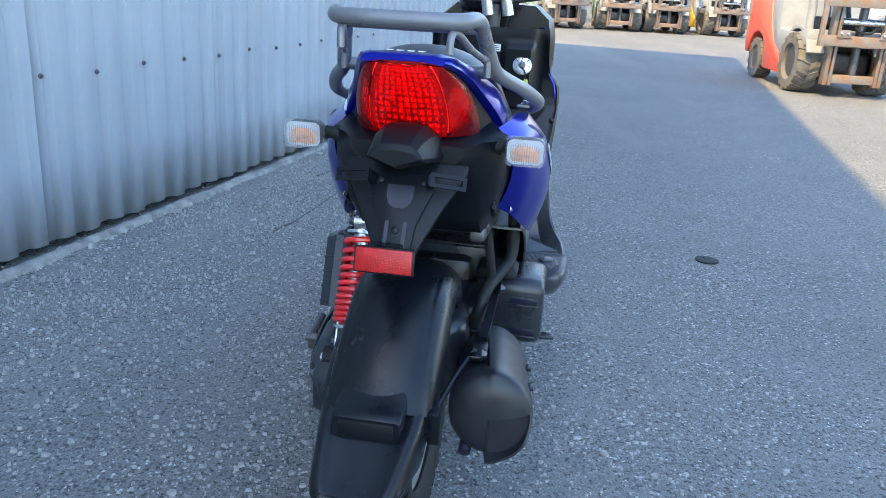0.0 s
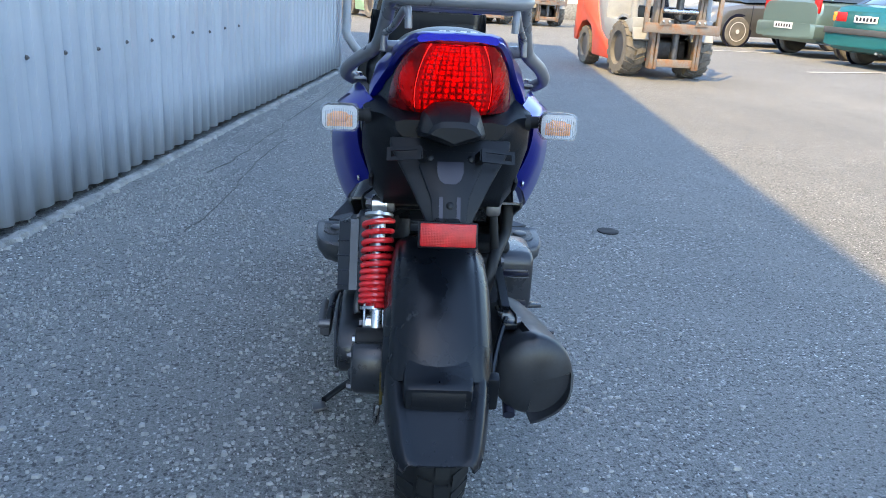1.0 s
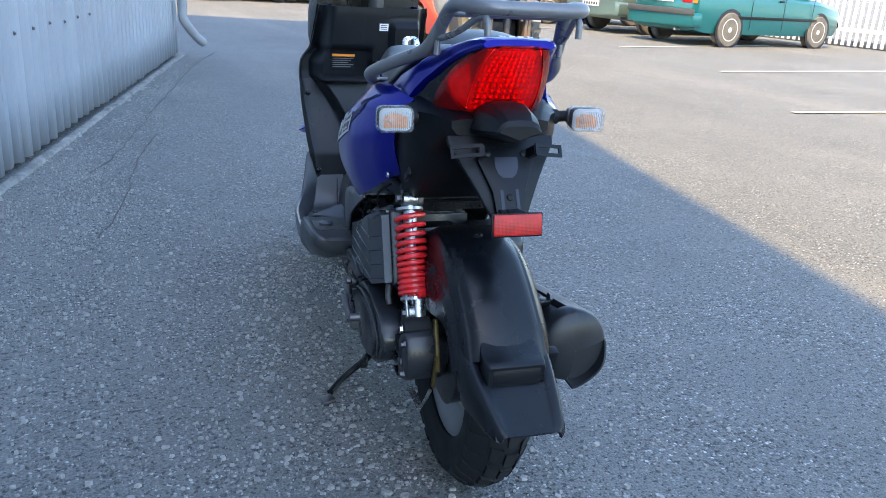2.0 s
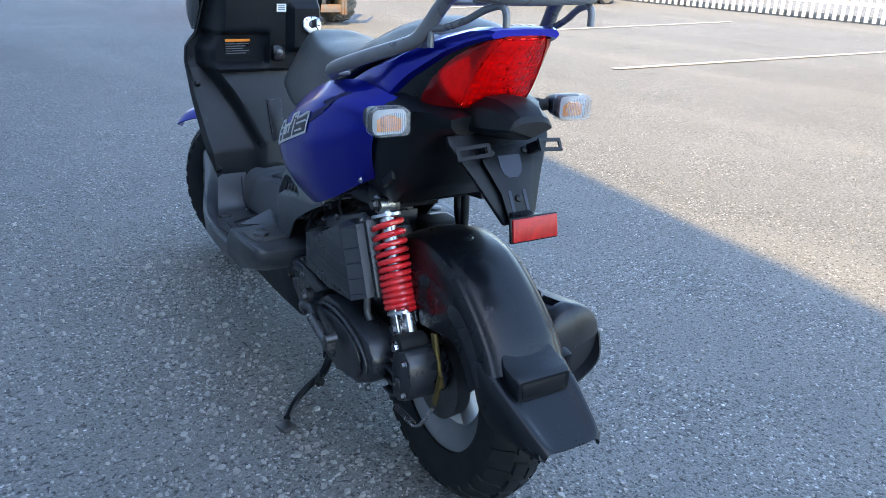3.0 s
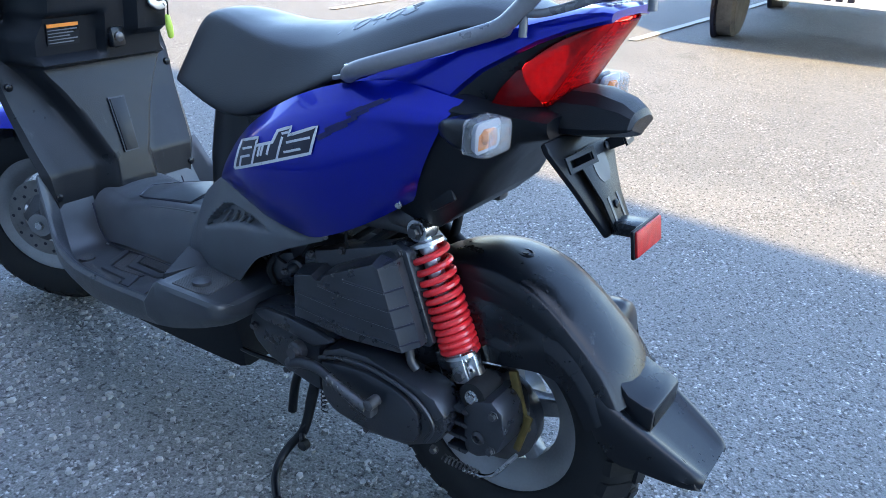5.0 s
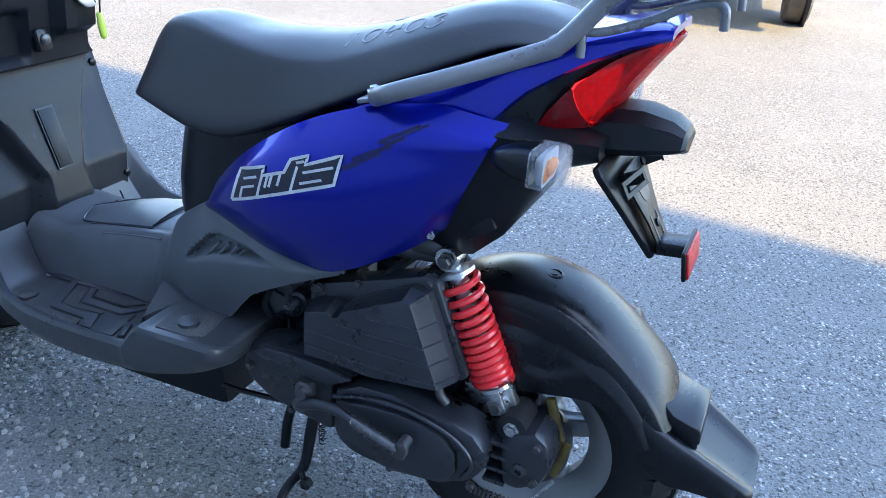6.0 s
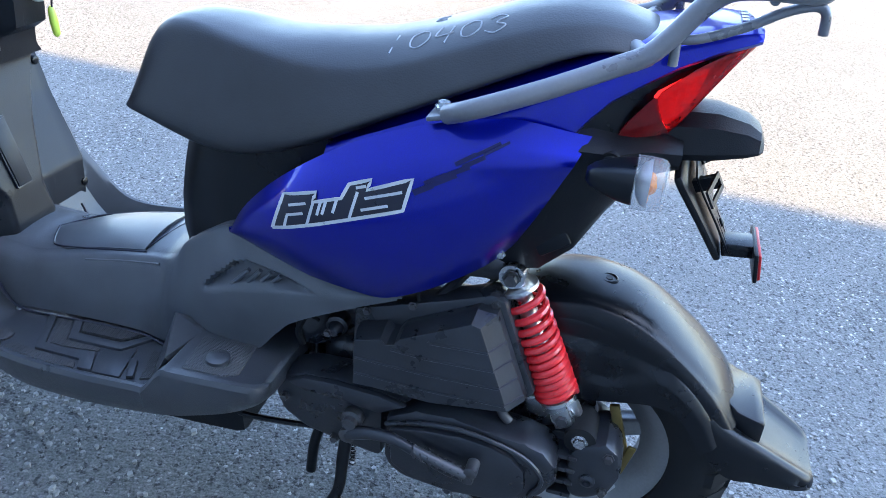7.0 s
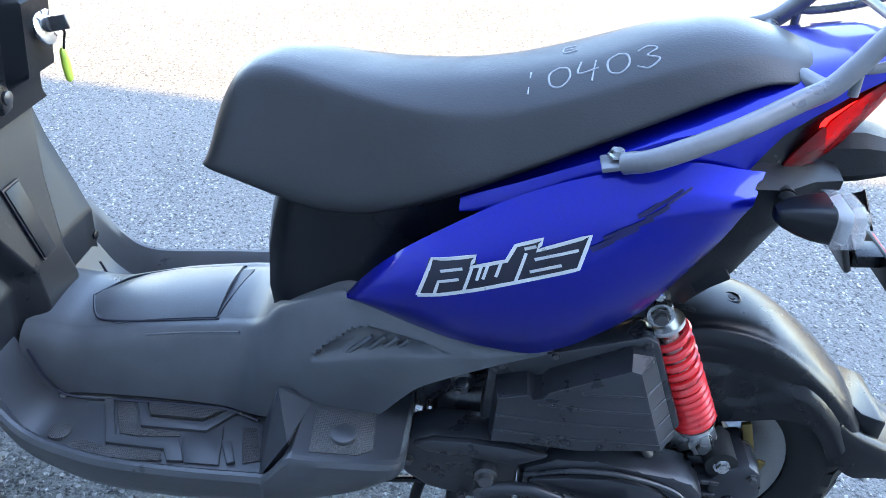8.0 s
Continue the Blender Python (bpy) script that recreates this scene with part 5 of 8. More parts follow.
def floor_tunnel():
    rows = []
    lines = [curve_points([(r[0], r[1 + 2 * k], r[2 + 2 * k]) for r in TUNNEL + COVER], 18) for k in range(4)]
    for i in range(len(lines[0])):
        side = curve_points([lines[k][i] for k in range(4)], 18)
        side = [Vector((p.x, p.y - vent_depth(p.x, p.z), p.z)) for p in side]
        crown = 0.006 if side[0].x > 0.6 else 0.0
        c = [Vector((side[0].x, side[0].y * f, side[0].z + crown * (1 - f * f))) for f in (0.75, 0.5, 0.25, 0.0)]
        left = side[::-1] + c
        rows.append(left + [Vector((p.x, -p.y, p.z)) for p in reversed(left[:-1])])
    tunnel = shell("floor_tunnel", rows, 0.004, M_GREY, scooter, "charcoal plastic tunnel and side covers with louvred vents", angle=42)
    grid = []
    for i in range(17):
        t = i / 16
        u = 0.902 - 0.198 * t
        hw = 0.066 * min(1.0, 0.45 + 2.4 * t) ** 0.6
        lift = 0.002 + 0.005 * min(1, t * 1.3)
        grid.append([(u + 0.016 * (1 - abs(s)) * (1 - t), hw * s, tunnel_top(u) + 0.006 * (1 - s * s) + lift * (1 - 0.55 * s * s) - 0.001) for s in (-1, -0.9, -0.7, -0.35, 0, 0.35, 0.7, 0.9, 1)])
    shell("hatch", grid, -0.005, M_GREY, tunnel, "filler hatch in the tunnel", angle=50)
    gap = [Vector((u, v, tunnel_top(u) + 0.006 * (1 - (v / 0.07) ** 2) + 0.0012)) for u, v in ((0.714, 0.064), (0.708, 0.03), (0.706, -0.01), (0.704, -0.05))]
    shell("hatch_gap", [[p, p + Vector((-0.012 - 0.22 * max(0.0, 0.03 - p.y) * 0.5, -0.004, 0.0022))] for p in gap], -0.0012, M_DECAL_SHADE, tunnel)
    for s in BOTH:
        tube("hatch_groove", [(0.70, 0.0675 * s, 0.4275), (0.80, 0.067 * s, 0.411), (0.872, 0.058 * s, 0.396), (0.898, 0.040 * s, 0.3915), (0.918, 0.0, 0.394)], 0.0018, M_DECAL_SHADE, tunnel, n=6)
        tube("tunnel_ledge", [(0.80, 0.0875 * s, 0.4015), (0.73, 0.0872 * s, 0.4145), (0.664, 0.0885 * s, 0.4245)], 0.0022, M_GREY, tunnel, n=6)
        for (u0, w0), (u1, w1) in (((0.500, 0.469), (0.466, 0.505)), ((0.479, 0.472), (0.449, 0.507)), ((0.459, 0.478), (0.433, 0.507)), ((0.440, 0.483), (0.419, 0.505))):
            tube("vent_slat", [(u0, 0.1625 * s, w0), (u1, 0.1655 * s, w1)], 0.0034, M_GREY, tunnel, n=6, straight=True)
        block("cover_tip", (0.252, 0.1765 * s, 0.5225), (0.016, 0.006, 0.010), M_GREY, tunnel, bevel=0.002, turn=(0, 10, 0))


FLOOR_U = (0.412, 0.425, 0.470, 0.535, 0.555, 0.584, 0.600, 0.700, 0.800, 0.860, 0.910, 0.945, 0.975, 1.000, 1.012)
FLOOR_W = (0.366, 0.375, 0.381, 0.380, 0.379, 0.314, 0.307, 0.301, 0.297, 0.294, 0.289, 0.298, 0.333, 0.385, 0.412)


def floor_level(u):
    return float(np.interp(u, FLOOR_U, FLOOR_W))


def floor_boards():
    outs = (0.240, 0.259, 0.268, 0.271, 0.272, 0.272, 0.270, 0.267, 0.260, 0.249, 0.236, 0.224, 0.213, 0.205, 0.200)
    tops = (0.370, 0.380, 0.385, 0.384, 0.383, 0.347, 0.343, 0.335, 0.330, 0.330, 0.334, 0.350, 0.388, 0.428, 0.447)
    lows = (0.340, 0.326, 0.304, 0.282, 0.277, 0.271, 0.267, 0.254, 0.248, 0.248, 0.258, 0.280, 0.316, 0.360, 0.395)
    for s in BOTH:
        rings = []
        for u, out, top, low, fl in zip(FLOOR_U, outs, tops, lows, FLOOR_W):
            inner = 0.092
            slope = min(0.022, (top - fl) * 0.7 + 0.004)
            pts = [(inner, fl), (out - 0.014 - slope, fl), (out - 0.012 - 0.3 * slope, fl + (top - fl) * 0.75), (out - 0.010, top - 0.001), (out - 0.004, top - 0.001), (out, top - 0.008), (out - 0.003, (top + low) / 2), (out - 0.022, low + 0.010), (out - 0.05, low), (inner, low)]
            rings.append([(u, v * s, w) for v, w in pts])
        line = [curve_points([Vector(r[j]) for r in rings], 4) for j in range(len(rings[0]))]
        rings = [[line[j][i] for j in range(len(line))] for i in range(len(line[0]))]
        board = loft("floor_board", rings, M_GREYSHADE, scooter, "charcoal plastic floor board with foot mats", angle=34)

        def mat(pts, h, material, name="foot_mat"):
            bm = slab_data([(x, y * s) for x, y in pts], h + 0.006, 0.0012)
            for v in bm.verts:
                v.co.z += floor_level(v.co.x) - 0.006
            me = bpy.data.meshes.new(name)
            bm.to_mesh(me)
            bm.free()
            finish(name, me, material, board, angle=30)

        mat(((0.867, 0.112), (0.853, 0.112), (0.819, 0.183), (0.790, 0.187), (0.729, 0.181), (0.709, 0.221), (0.732, 0.222), (0.743, 0.203), (0.826, 0.199)), 0.005, M_GREYSHADE, "mat_rib")
        mat(((0.849, 0.114), (0.821, 0.114), (0.794, 0.166), (0.732, 0.168), (0.730, 0.176), (0.790, 0.181), (0.816, 0.178)), 0.0022, M_MAT)
        mat(((0.818, 0.112), (0.803, 0.112), (0.786, 0.146), (0.708, 0.149), (0.676, 0.120), (0.665, 0.124), (0.697, 0.164), (0.791, 0.164)), 0.0050, M_GREYSHADE, "mat_rib")
        mat(((0.799, 0.112), (0.713, 0.110), (0.681, 0.117), (0.709, 0.143), (0.785, 0.142)), 0.0060, M_MAT)
        mat(((0.726, 0.180), (0.722, 0.168), (0.698, 0.168), (0.676, 0.150), (0.664, 0.205), (0.660, 0.222), (0.708, 0.222)), 0.0032, M_GREYSHADE, "mat_rib")
        mat(((0.672, 0.178), (0.656, 0.180), (0.640, 0.216), (0.650, 0.220)), 0.0050, M_GREYSHADE, "mat_rib")
        mat(((0.650, 0.150), (0.630, 0.150), (0.606, 0.208), (0.630, 0.216)), 0.0022, M_MAT)
        mat(((0.884, 0.214), (0.866, 0.194), (0.822, 0.203), (0.745, 0.209), (0.738, 0.222), (0.800, 0.226)), 0.0032, M_MAT)
        mat(((0.538, 0.178), (0.458, 0.172), (0.452, 0.236), (0.470, 0.250), (0.530, 0.252)), 0.003, M_MAT, "heel_mat")
        # facet in front of the heel pad
        a, b, c, d, e = (0.590, 0.166, 0.404), (0.558, 0.246, 0.388), (0.546, 0.168, 0.383), (0.600, 0.240, 0.312), (0.622, 0.150, 0.306)
        f, g = (0.560, 0.145, 0.383), (0.556, 0.20, 0.300)
        build("heel_facet", [(p[0], p[1] * s, p[2]) for p in (a, b, c, d, e, f, g)], [(0, 1, 2), (0, 4, 3, 1), (0, 2, 5), (0, 5, 4), (1, 3, 6, 2), (2, 6, 5), (5, 6, 4), (3, 4, 6)], M_GREYSHADE, board, smooth=False)
        v, f = lathe_data([(-0.002, 0.016), (0.0045, 0.016), (0.006, 0.013)], 20)
        build("mat_knob", v, f, M_MAT, board, m=pose(0.900, 0.182 * s, 0.290, 90, 0, 0))
        v, f = lathe_data([(-0.002, 0.0165), (0.006, 0.0165), (0.008, 0.013)], 22)
        build("mat_knob", v, f, M_GREYSHADE, board, m=pose(0.492, 0.220 * s, 0.382, 90, 0, 0))
        bolt(board, (0.928, 0.112 * s, 0.292), 0.005, 0.004, M_STEEL, (90, 0, 0), "floor_screw")
        tube("floor_seam", [(0.965, 0.114 * s, 0.375), (0.945, 0.117 * s, 0.322), (0.912, 0.116 * s, 0.296), (0.80, 0.117 * s, 0.302), (0.70, 0.119 * s, 0.307), (0.665, 0.124 * s, 0.306), (0.63, 0.138 * s, 0.309)], 0.0022, M_DECAL_SHADE, board, n=6)
    # belly pan between the boards
    rings = []
    for u, low, hw in ((0.524, 0.150, 0.112), (0.535, 0.147, 0.115), (0.60, 0.144, 0.116), (0.72, 0.139, 0.116), (0.85, 0.136, 0.114), (0.93, 0.18, 0.11), (1.0, 0.27, 0.09)):
        rings.append(ring_lr(u, [(0, 0.285), (hw * 1.2, 0.285), (hw * 1.04, low + 0.05), (hw, low), (hw * 0.9, low - 0.004), (0, low)]))
    loft("belly_pan", rings, M_BLACK, scooter, "black plastic belly pan", angle=50)
    tube("stand_rod", [(0.62, 0.10, 0.182), (0.50, 0.116, 0.190), (0.36, 0.12, 0.212)], 0.005, M_SATIN, scooter, n=8)


def shield_half(v, w):
    """Half the width of the raised middle column of the inner leg shield."""
    if v < 0 and w > 0.645:
        return float(np.interp(w, (0.645, 0.67, 0.85), (0.136, 0.118, 0.118)))
    return float(np.interp(w, (0.37, 0.45, 0.55, 0.60, 0.645, 0.66, 0.705, 0.735, 0.85), (0.046, 0.036, 0.078, 0.105, 0.136, 0.150, 0.150, 0.132, 0.122)))


def shield_u(v, w):
    """How far ahead the inner leg shield lies at a side distance and height."""
    edge = np.interp(w, (0.36, 0.44, 0.503, 0.562, 0.611, 0.67, 0.728, 0.76, 0.85), (0.996, 0.998, 1.030, 1.060, 1.078, 1.104, 1.106, 1.092, 1.035))
    mid = np.interp(w, (0.36, 0.40, 0.461, 0.53, 0.60, 0.638, 0.644, 0.656, 0.70, 0.80, 0.85), (0.968, 0.962, 0.975, 0.998, 1.020, 1.033, 1.033, 1.003, 1.000, 0.990, 0.985))
    u = mid + (edge - mid) * blend((abs(v) - shield_half(v, w)) / 0.032)
    if w > 0.65:
        # the pocket on the left and the lock on the right
        u += 0.020 * blend((0.078 - abs(v - 0.088)) / 0.014) * blend((0.047 - abs(w - 0.708)) / 0.012)
        u -= 0.024 * blend((0.052 - abs(v + 0.085)) / 0.018) * blend((0.070 - abs(w - 0.765)) / 0.020)
    return float(u)


def leg_shield():
    half = lambda w: float(np.interp(w, (0.36, 0.43, 0.48, 0.59, 0.67, 0.705, 0.722, 0.740, 0.76, 0.85, 0.90), (0.180, 0.190, 0.198, 0.208, 0.211, 0.207, 0.197, 0.180, 0.176, 0.166, 0.155)))
    rows = sorted([0.362 + 0.0078 * i for i in range(66)] + [0.6405, 0.644, 0.648, 0.652, 0.656])

    def columns(w):
        out = []
        for s in (1, -1):
            h, e = shield_half(s, w), half(w) * (1 if s > 0 else 0.96)
            a = [h * k / 14 for k in range(14)] + [h + 0.032 * k / 6 for k in range(7)] + [h + 0.032 + (e - h - 0.032) * k / 9 for k in range(1, 10)]
            out.append([x * s for x in a])
        return out[0][::-1] + out[1][1:]

    grid = [[(shield_u(v, w), v, w) for v in columns(w)] for w in rows]
    # the rim rolls over at both edges
    for r in grid:
        for first, second in ((0, 1), (-1, -2)):
            r[first] = (r[first][0] + 0.008, r[first][1], r[first][2])
            r[second] = (r[second][0] - 0.003, r[second][1], r[second][2])
    cut = next(i for i, w in enumerate(rows) if w >= 0.652)
    inner = shell("leg_shield", grid[:cut + 1], -0.007, M_SHIELD, scooter, "charcoal plastic inner leg shield", angle=40)
    upper = shell("glove_box", grid[cut:], -0.007, M_BLACK, scooter, "black plastic upper shield with a pocket and the ignition", angle=40)
    cols = [i / 6 - 1 for i in range(13)]
    front = [[(1.112 + 0.05 * (1 - c * c) + 0.02 * math.sin((w - 0.43) * 7) - (0.03 if abs(c) > 0.9 else 0) + min(0, (w - 0.5)) * 0.5, half(w) * c * (0.78 if c > 0 else 0.90), w) for c in cols] for w in rows[::5]]
    shell("front_cover", front, 0.005, M_BLUE, scooter, "blue front cover", angle=60)
    # black cowl ahead of the upper shield
    rings = []
    for u, low, hw in ((1.115, 0.744, 0.160), (1.150, 0.738, 0.170), (1.180, 0.737, 0.173), (1.220, 0.750, 0.168), (1.258, 0.768, 0.159), (1.285, 0.800, 0.138), (1.300, 0.84, 0.10)):
        rings.append(ring_lr(u, [(0, 0.93), (hw * 0.7, 0.925), (hw * 0.95, 0.89), (hw, 0.84), (hw, low + 0.03), (hw * 0.97, low + 0.006), (hw * 0.8, low), (0, low)]))
    loft("upper_cowl", rings, M_SATIN, scooter, "black plastic cowl ahead of the shield", angle=40)
    for s in BOTH:
        for v, w in ((0.187, 0.611), (0.166, 0.392)):
            lathe("clip", [(-0.004, 0.008), (0.003, 0.008), (0.005, 0.004)], M_SATIN, inner, n=14, m=pose(shield_u(v, w) - 0.001, v * s, w, 0, 0, 90))

    def facing(u, v, w, up):
        """A patch that looks back from the shield; up is its own upward direction."""
        y = Vector(up).normalized()
        z = Vector((-1, 0, 0))
        z = (z - y * z.dot(y)).normalized()
        x = y.cross(z)
        return Matrix(((x.x, y.x, z.x, u), (x.y, y.y, z.y, v), (x.z, y.z, z.z, w), (0, 0, 0, 1)))

    slot = [(-0.015, -0.056), (0.015, -0.056), (0.017, 0.056), (-0.017, 0.056)]
    slope = (shield_u(0, 0.57) - shield_u(0, 0.465), 0.0, 0.105)
    mid_u = shield_u(0, 0.517)
    slab("cover_slot", [(x * 1.16, y * 1.05) for x, y in slot], 0.003, M_DECAL_SHADE, inner, facing(mid_u - 0.0015, 0.0, 0.517, slope))
    slab("cover_plate", slot, 0.004, M_SHIELD, inner, facing(mid_u - 0.003, 0.0, 0.517, slope), bevel=0.001)
    # warning label with plain bars
    lab = facing(shield_u(0.092, 0.713) - 0.002, 0.092, 0.713, (-0.1, 0, 1))
    label = slab("warning_label", [(-0.034, -0.022), (0.034, -0.022), (0.034, 0.022), (-0.034, 0.022)], 0.001, M_SATIN, upper, lab, "small warning label with plain bars")
    slab("label_bar", [(-0.033, 0.014), (0.033, 0.014), (0.033, 0.021), (-0.033, 0.021)], 0.0006, M_ORANGE, label, pose(0, 0, 0.001))
    for k in range(5):
        y = 0.009 - 0.0062 * k
        slab("label_bar", [(-0.032, y - 0.0014), (0.030 - 0.008 * (k % 3), y - 0.0014), (0.030 - 0.008 * (k % 3), y + 0.0010), (-0.032, y + 0.0002)], 0.0006, M_RACK, label, pose(0, 0, 0.001))
    white = slab("white_label", [(-0.013, -0.010), (0.013, -0.010), (0.013, 0.010), (-0.013, 0.010)], 0.001, M_WHITE, upper, facing(shield_u(-0.02, 0.815) - 0.004, -0.02, 0.815, (-0.1, 0, 1)), "small white label with plain bars")
    for k in range(3):
        slab("label_bar", [(-0.010, 0.004 - 0.005 * k), (0.009, 0.004 - 0.005 * k), (0.009, 0.006 - 0.005 * k), (-0.010, 0.006 - 0.005 * k)], 0.0005, M_DECAL_SHADE, white, pose(0, 0, 0.001))
    # pocket lock and ignition
    block("pocket_lock", (1.000, -0.012, 0.698), (0.02, 0.036, 0.042), M_SATIN, upper, bevel=0.006, turn=(0, 6, 12))
    lathe("lock_barrel", [(0, 0.010), (0.004, 0.010), (0.006, 0.006)], M_DARKSTEEL, upper, n=18, m=pose(0.9895, -0.012, 0.699, 0, 0, 90))
    dial = lathe("ignition_plate", [(0, 0.026), (0.004, 0.026), (0.006, 0.023)], M_STEEL, upper, "round silver ignition plate with the key in it", n=32, m=pose(shield_u(-0.09, 0.773) - 0.001, -0.097, 0.773, 0, 0, 90) @ pose(0, 0, 0, 14))
    lathe("ignition_barrel", [(0.004, 0.010), (0.012, 0.010), (0.013, 0.007)], M_DARKSTEEL, dial, n=20)
    block("key", (0, 0.024, 0.0), (0.004, 0.026, 0.020), M_DARKSTEEL, dial, bevel=0.0008)
    for k in range(5):
        a = radians(40 + 50 * k)
        block("dial_bar", (0.019 * math.cos(a), 0.0062, 0.019 * math.sin(a)), (0.007, 0.0006, 0.0025), M_DECAL_SHADE, dial, bevel=0, turn=(0, -math.degrees(a), 0))
    cord = tube("key_cord", [(0.945, -0.097, 0.772), (0.943, -0.104, 0.765), (0.948, -0.108, 0.752), (0.952, -0.110, 0.738)], 0.0018, M_RUBBER, upper, n=6)
    lathe("key_tag", [(-0.026, 0.003), (-0.022, 0.007), (0.0, 0.0085), (0.022, 0.006), (0.026, 0.002)], M_LIME, cord, "lime green key tag", n=14, m=pose(0.954, -0.112, 0.714, 84, 0, 0) @ Matrix.Diagonal((0.7, 1, 1, 1)))


def handlebar():
    bar = empty("handlebar", Matrix.Translation((1.02, 0, 0.90)) @ pose(0, 0, 0, 0, 0, 24))
    bar.parent = scooter
    tube("stem", [(0.03, 0, -0.22), (0.0, 0, -0.05), (-0.01, 0, 0.03)], 0.022, M_DARKSTEEL, bar, n=14)
    tube("bar_tube", [(-0.11, 0.33, 0.085), (-0.07, 0.24, 0.09), (-0.015, 0.14, 0.055), (-0.01, 0, 0.04), (-0.015, -0.14, 0.055), (-0.07, -0.24, 0.09), (-0.11, -0.33, 0.085)], 0.011, M_DARKSTEEL, bar, n=12)
    for s in BOTH:
        tube("grip", [(-0.075, 0.25 * s, 0.09), (-0.115, 0.345 * s, 0.085)], 0.017, M_RUBBER, bar, n=16, straight=True)
        tube("brake_lever", [(-0.035, 0.225 * s, 0.095), (-0.01, 0.27 * s, 0.093), (-0.05, 0.37 * s, 0.088)], 0.006, M_STEEL, bar, n=8)
        block("switch_box", (-0.062, 0.215 * s, 0.09), (0.05, 0.05, 0.05), M_SATIN, bar, bevel=0.010, turn=(0, 0, 22 * s))
        tube("mirror_stalk", [(-0.055, 0.21 * s, 0.11), (-0.04, 0.24 * s, 0.22), (-0.05, 0.27 * s, 0.28)], 0.005, M_SATIN, bar, n=8)
        rings = [[(u, 0.28 * s + a, 0.32 + b) for a, b in rounded(0.062 * k, 0.042 * k, 0.03 * k, 5)] for u, k in ((-0.070, 0.92), (-0.066, 1.0), (-0.05, 0.95), (-0.03, 0.6), (-0.022, 0.2))]
        loft("mirror", rings, M_SATIN, bar, angle=50)
        lathe("clamp", [(-0.03, 0.011), (-0.03, 0.016), (0.028, 0.016), (0.034, 0.010)], M_STEEL, bar, n=16, m=pose(-0.035, 0.028 * s, 0.03, 78, 0, 0))
    rings = []
    for w, k in ((0.005, 0.75), (0.02, 0.95), (0.06, 1.0), (0.085, 0.9), (0.095, 0.6)):
        rings.append([(0.035 + a, b, w) for a, b in rounded(0.055 * k, 0.085 * k, 0.045 * k, 5)])
    loft("meter_housing", rings, M_SATIN, bar, "black meter housing", angle=50)
    for k in range(4):
        tube("cable", [(0.0, 0.06 - 0.04 * k, 0.06), (0.05, 0.07 - 0.045 * k, 0.01), (0.03, 0.04 - 0.025 * k, -0.12), (0.06, 0.02 - 0.01 * k, -0.25)], 0.004, M_RUBBER, bar, n=6)


seat_base()
floor_tunnel()
floor_boards()
leg_shield()
handlebar()


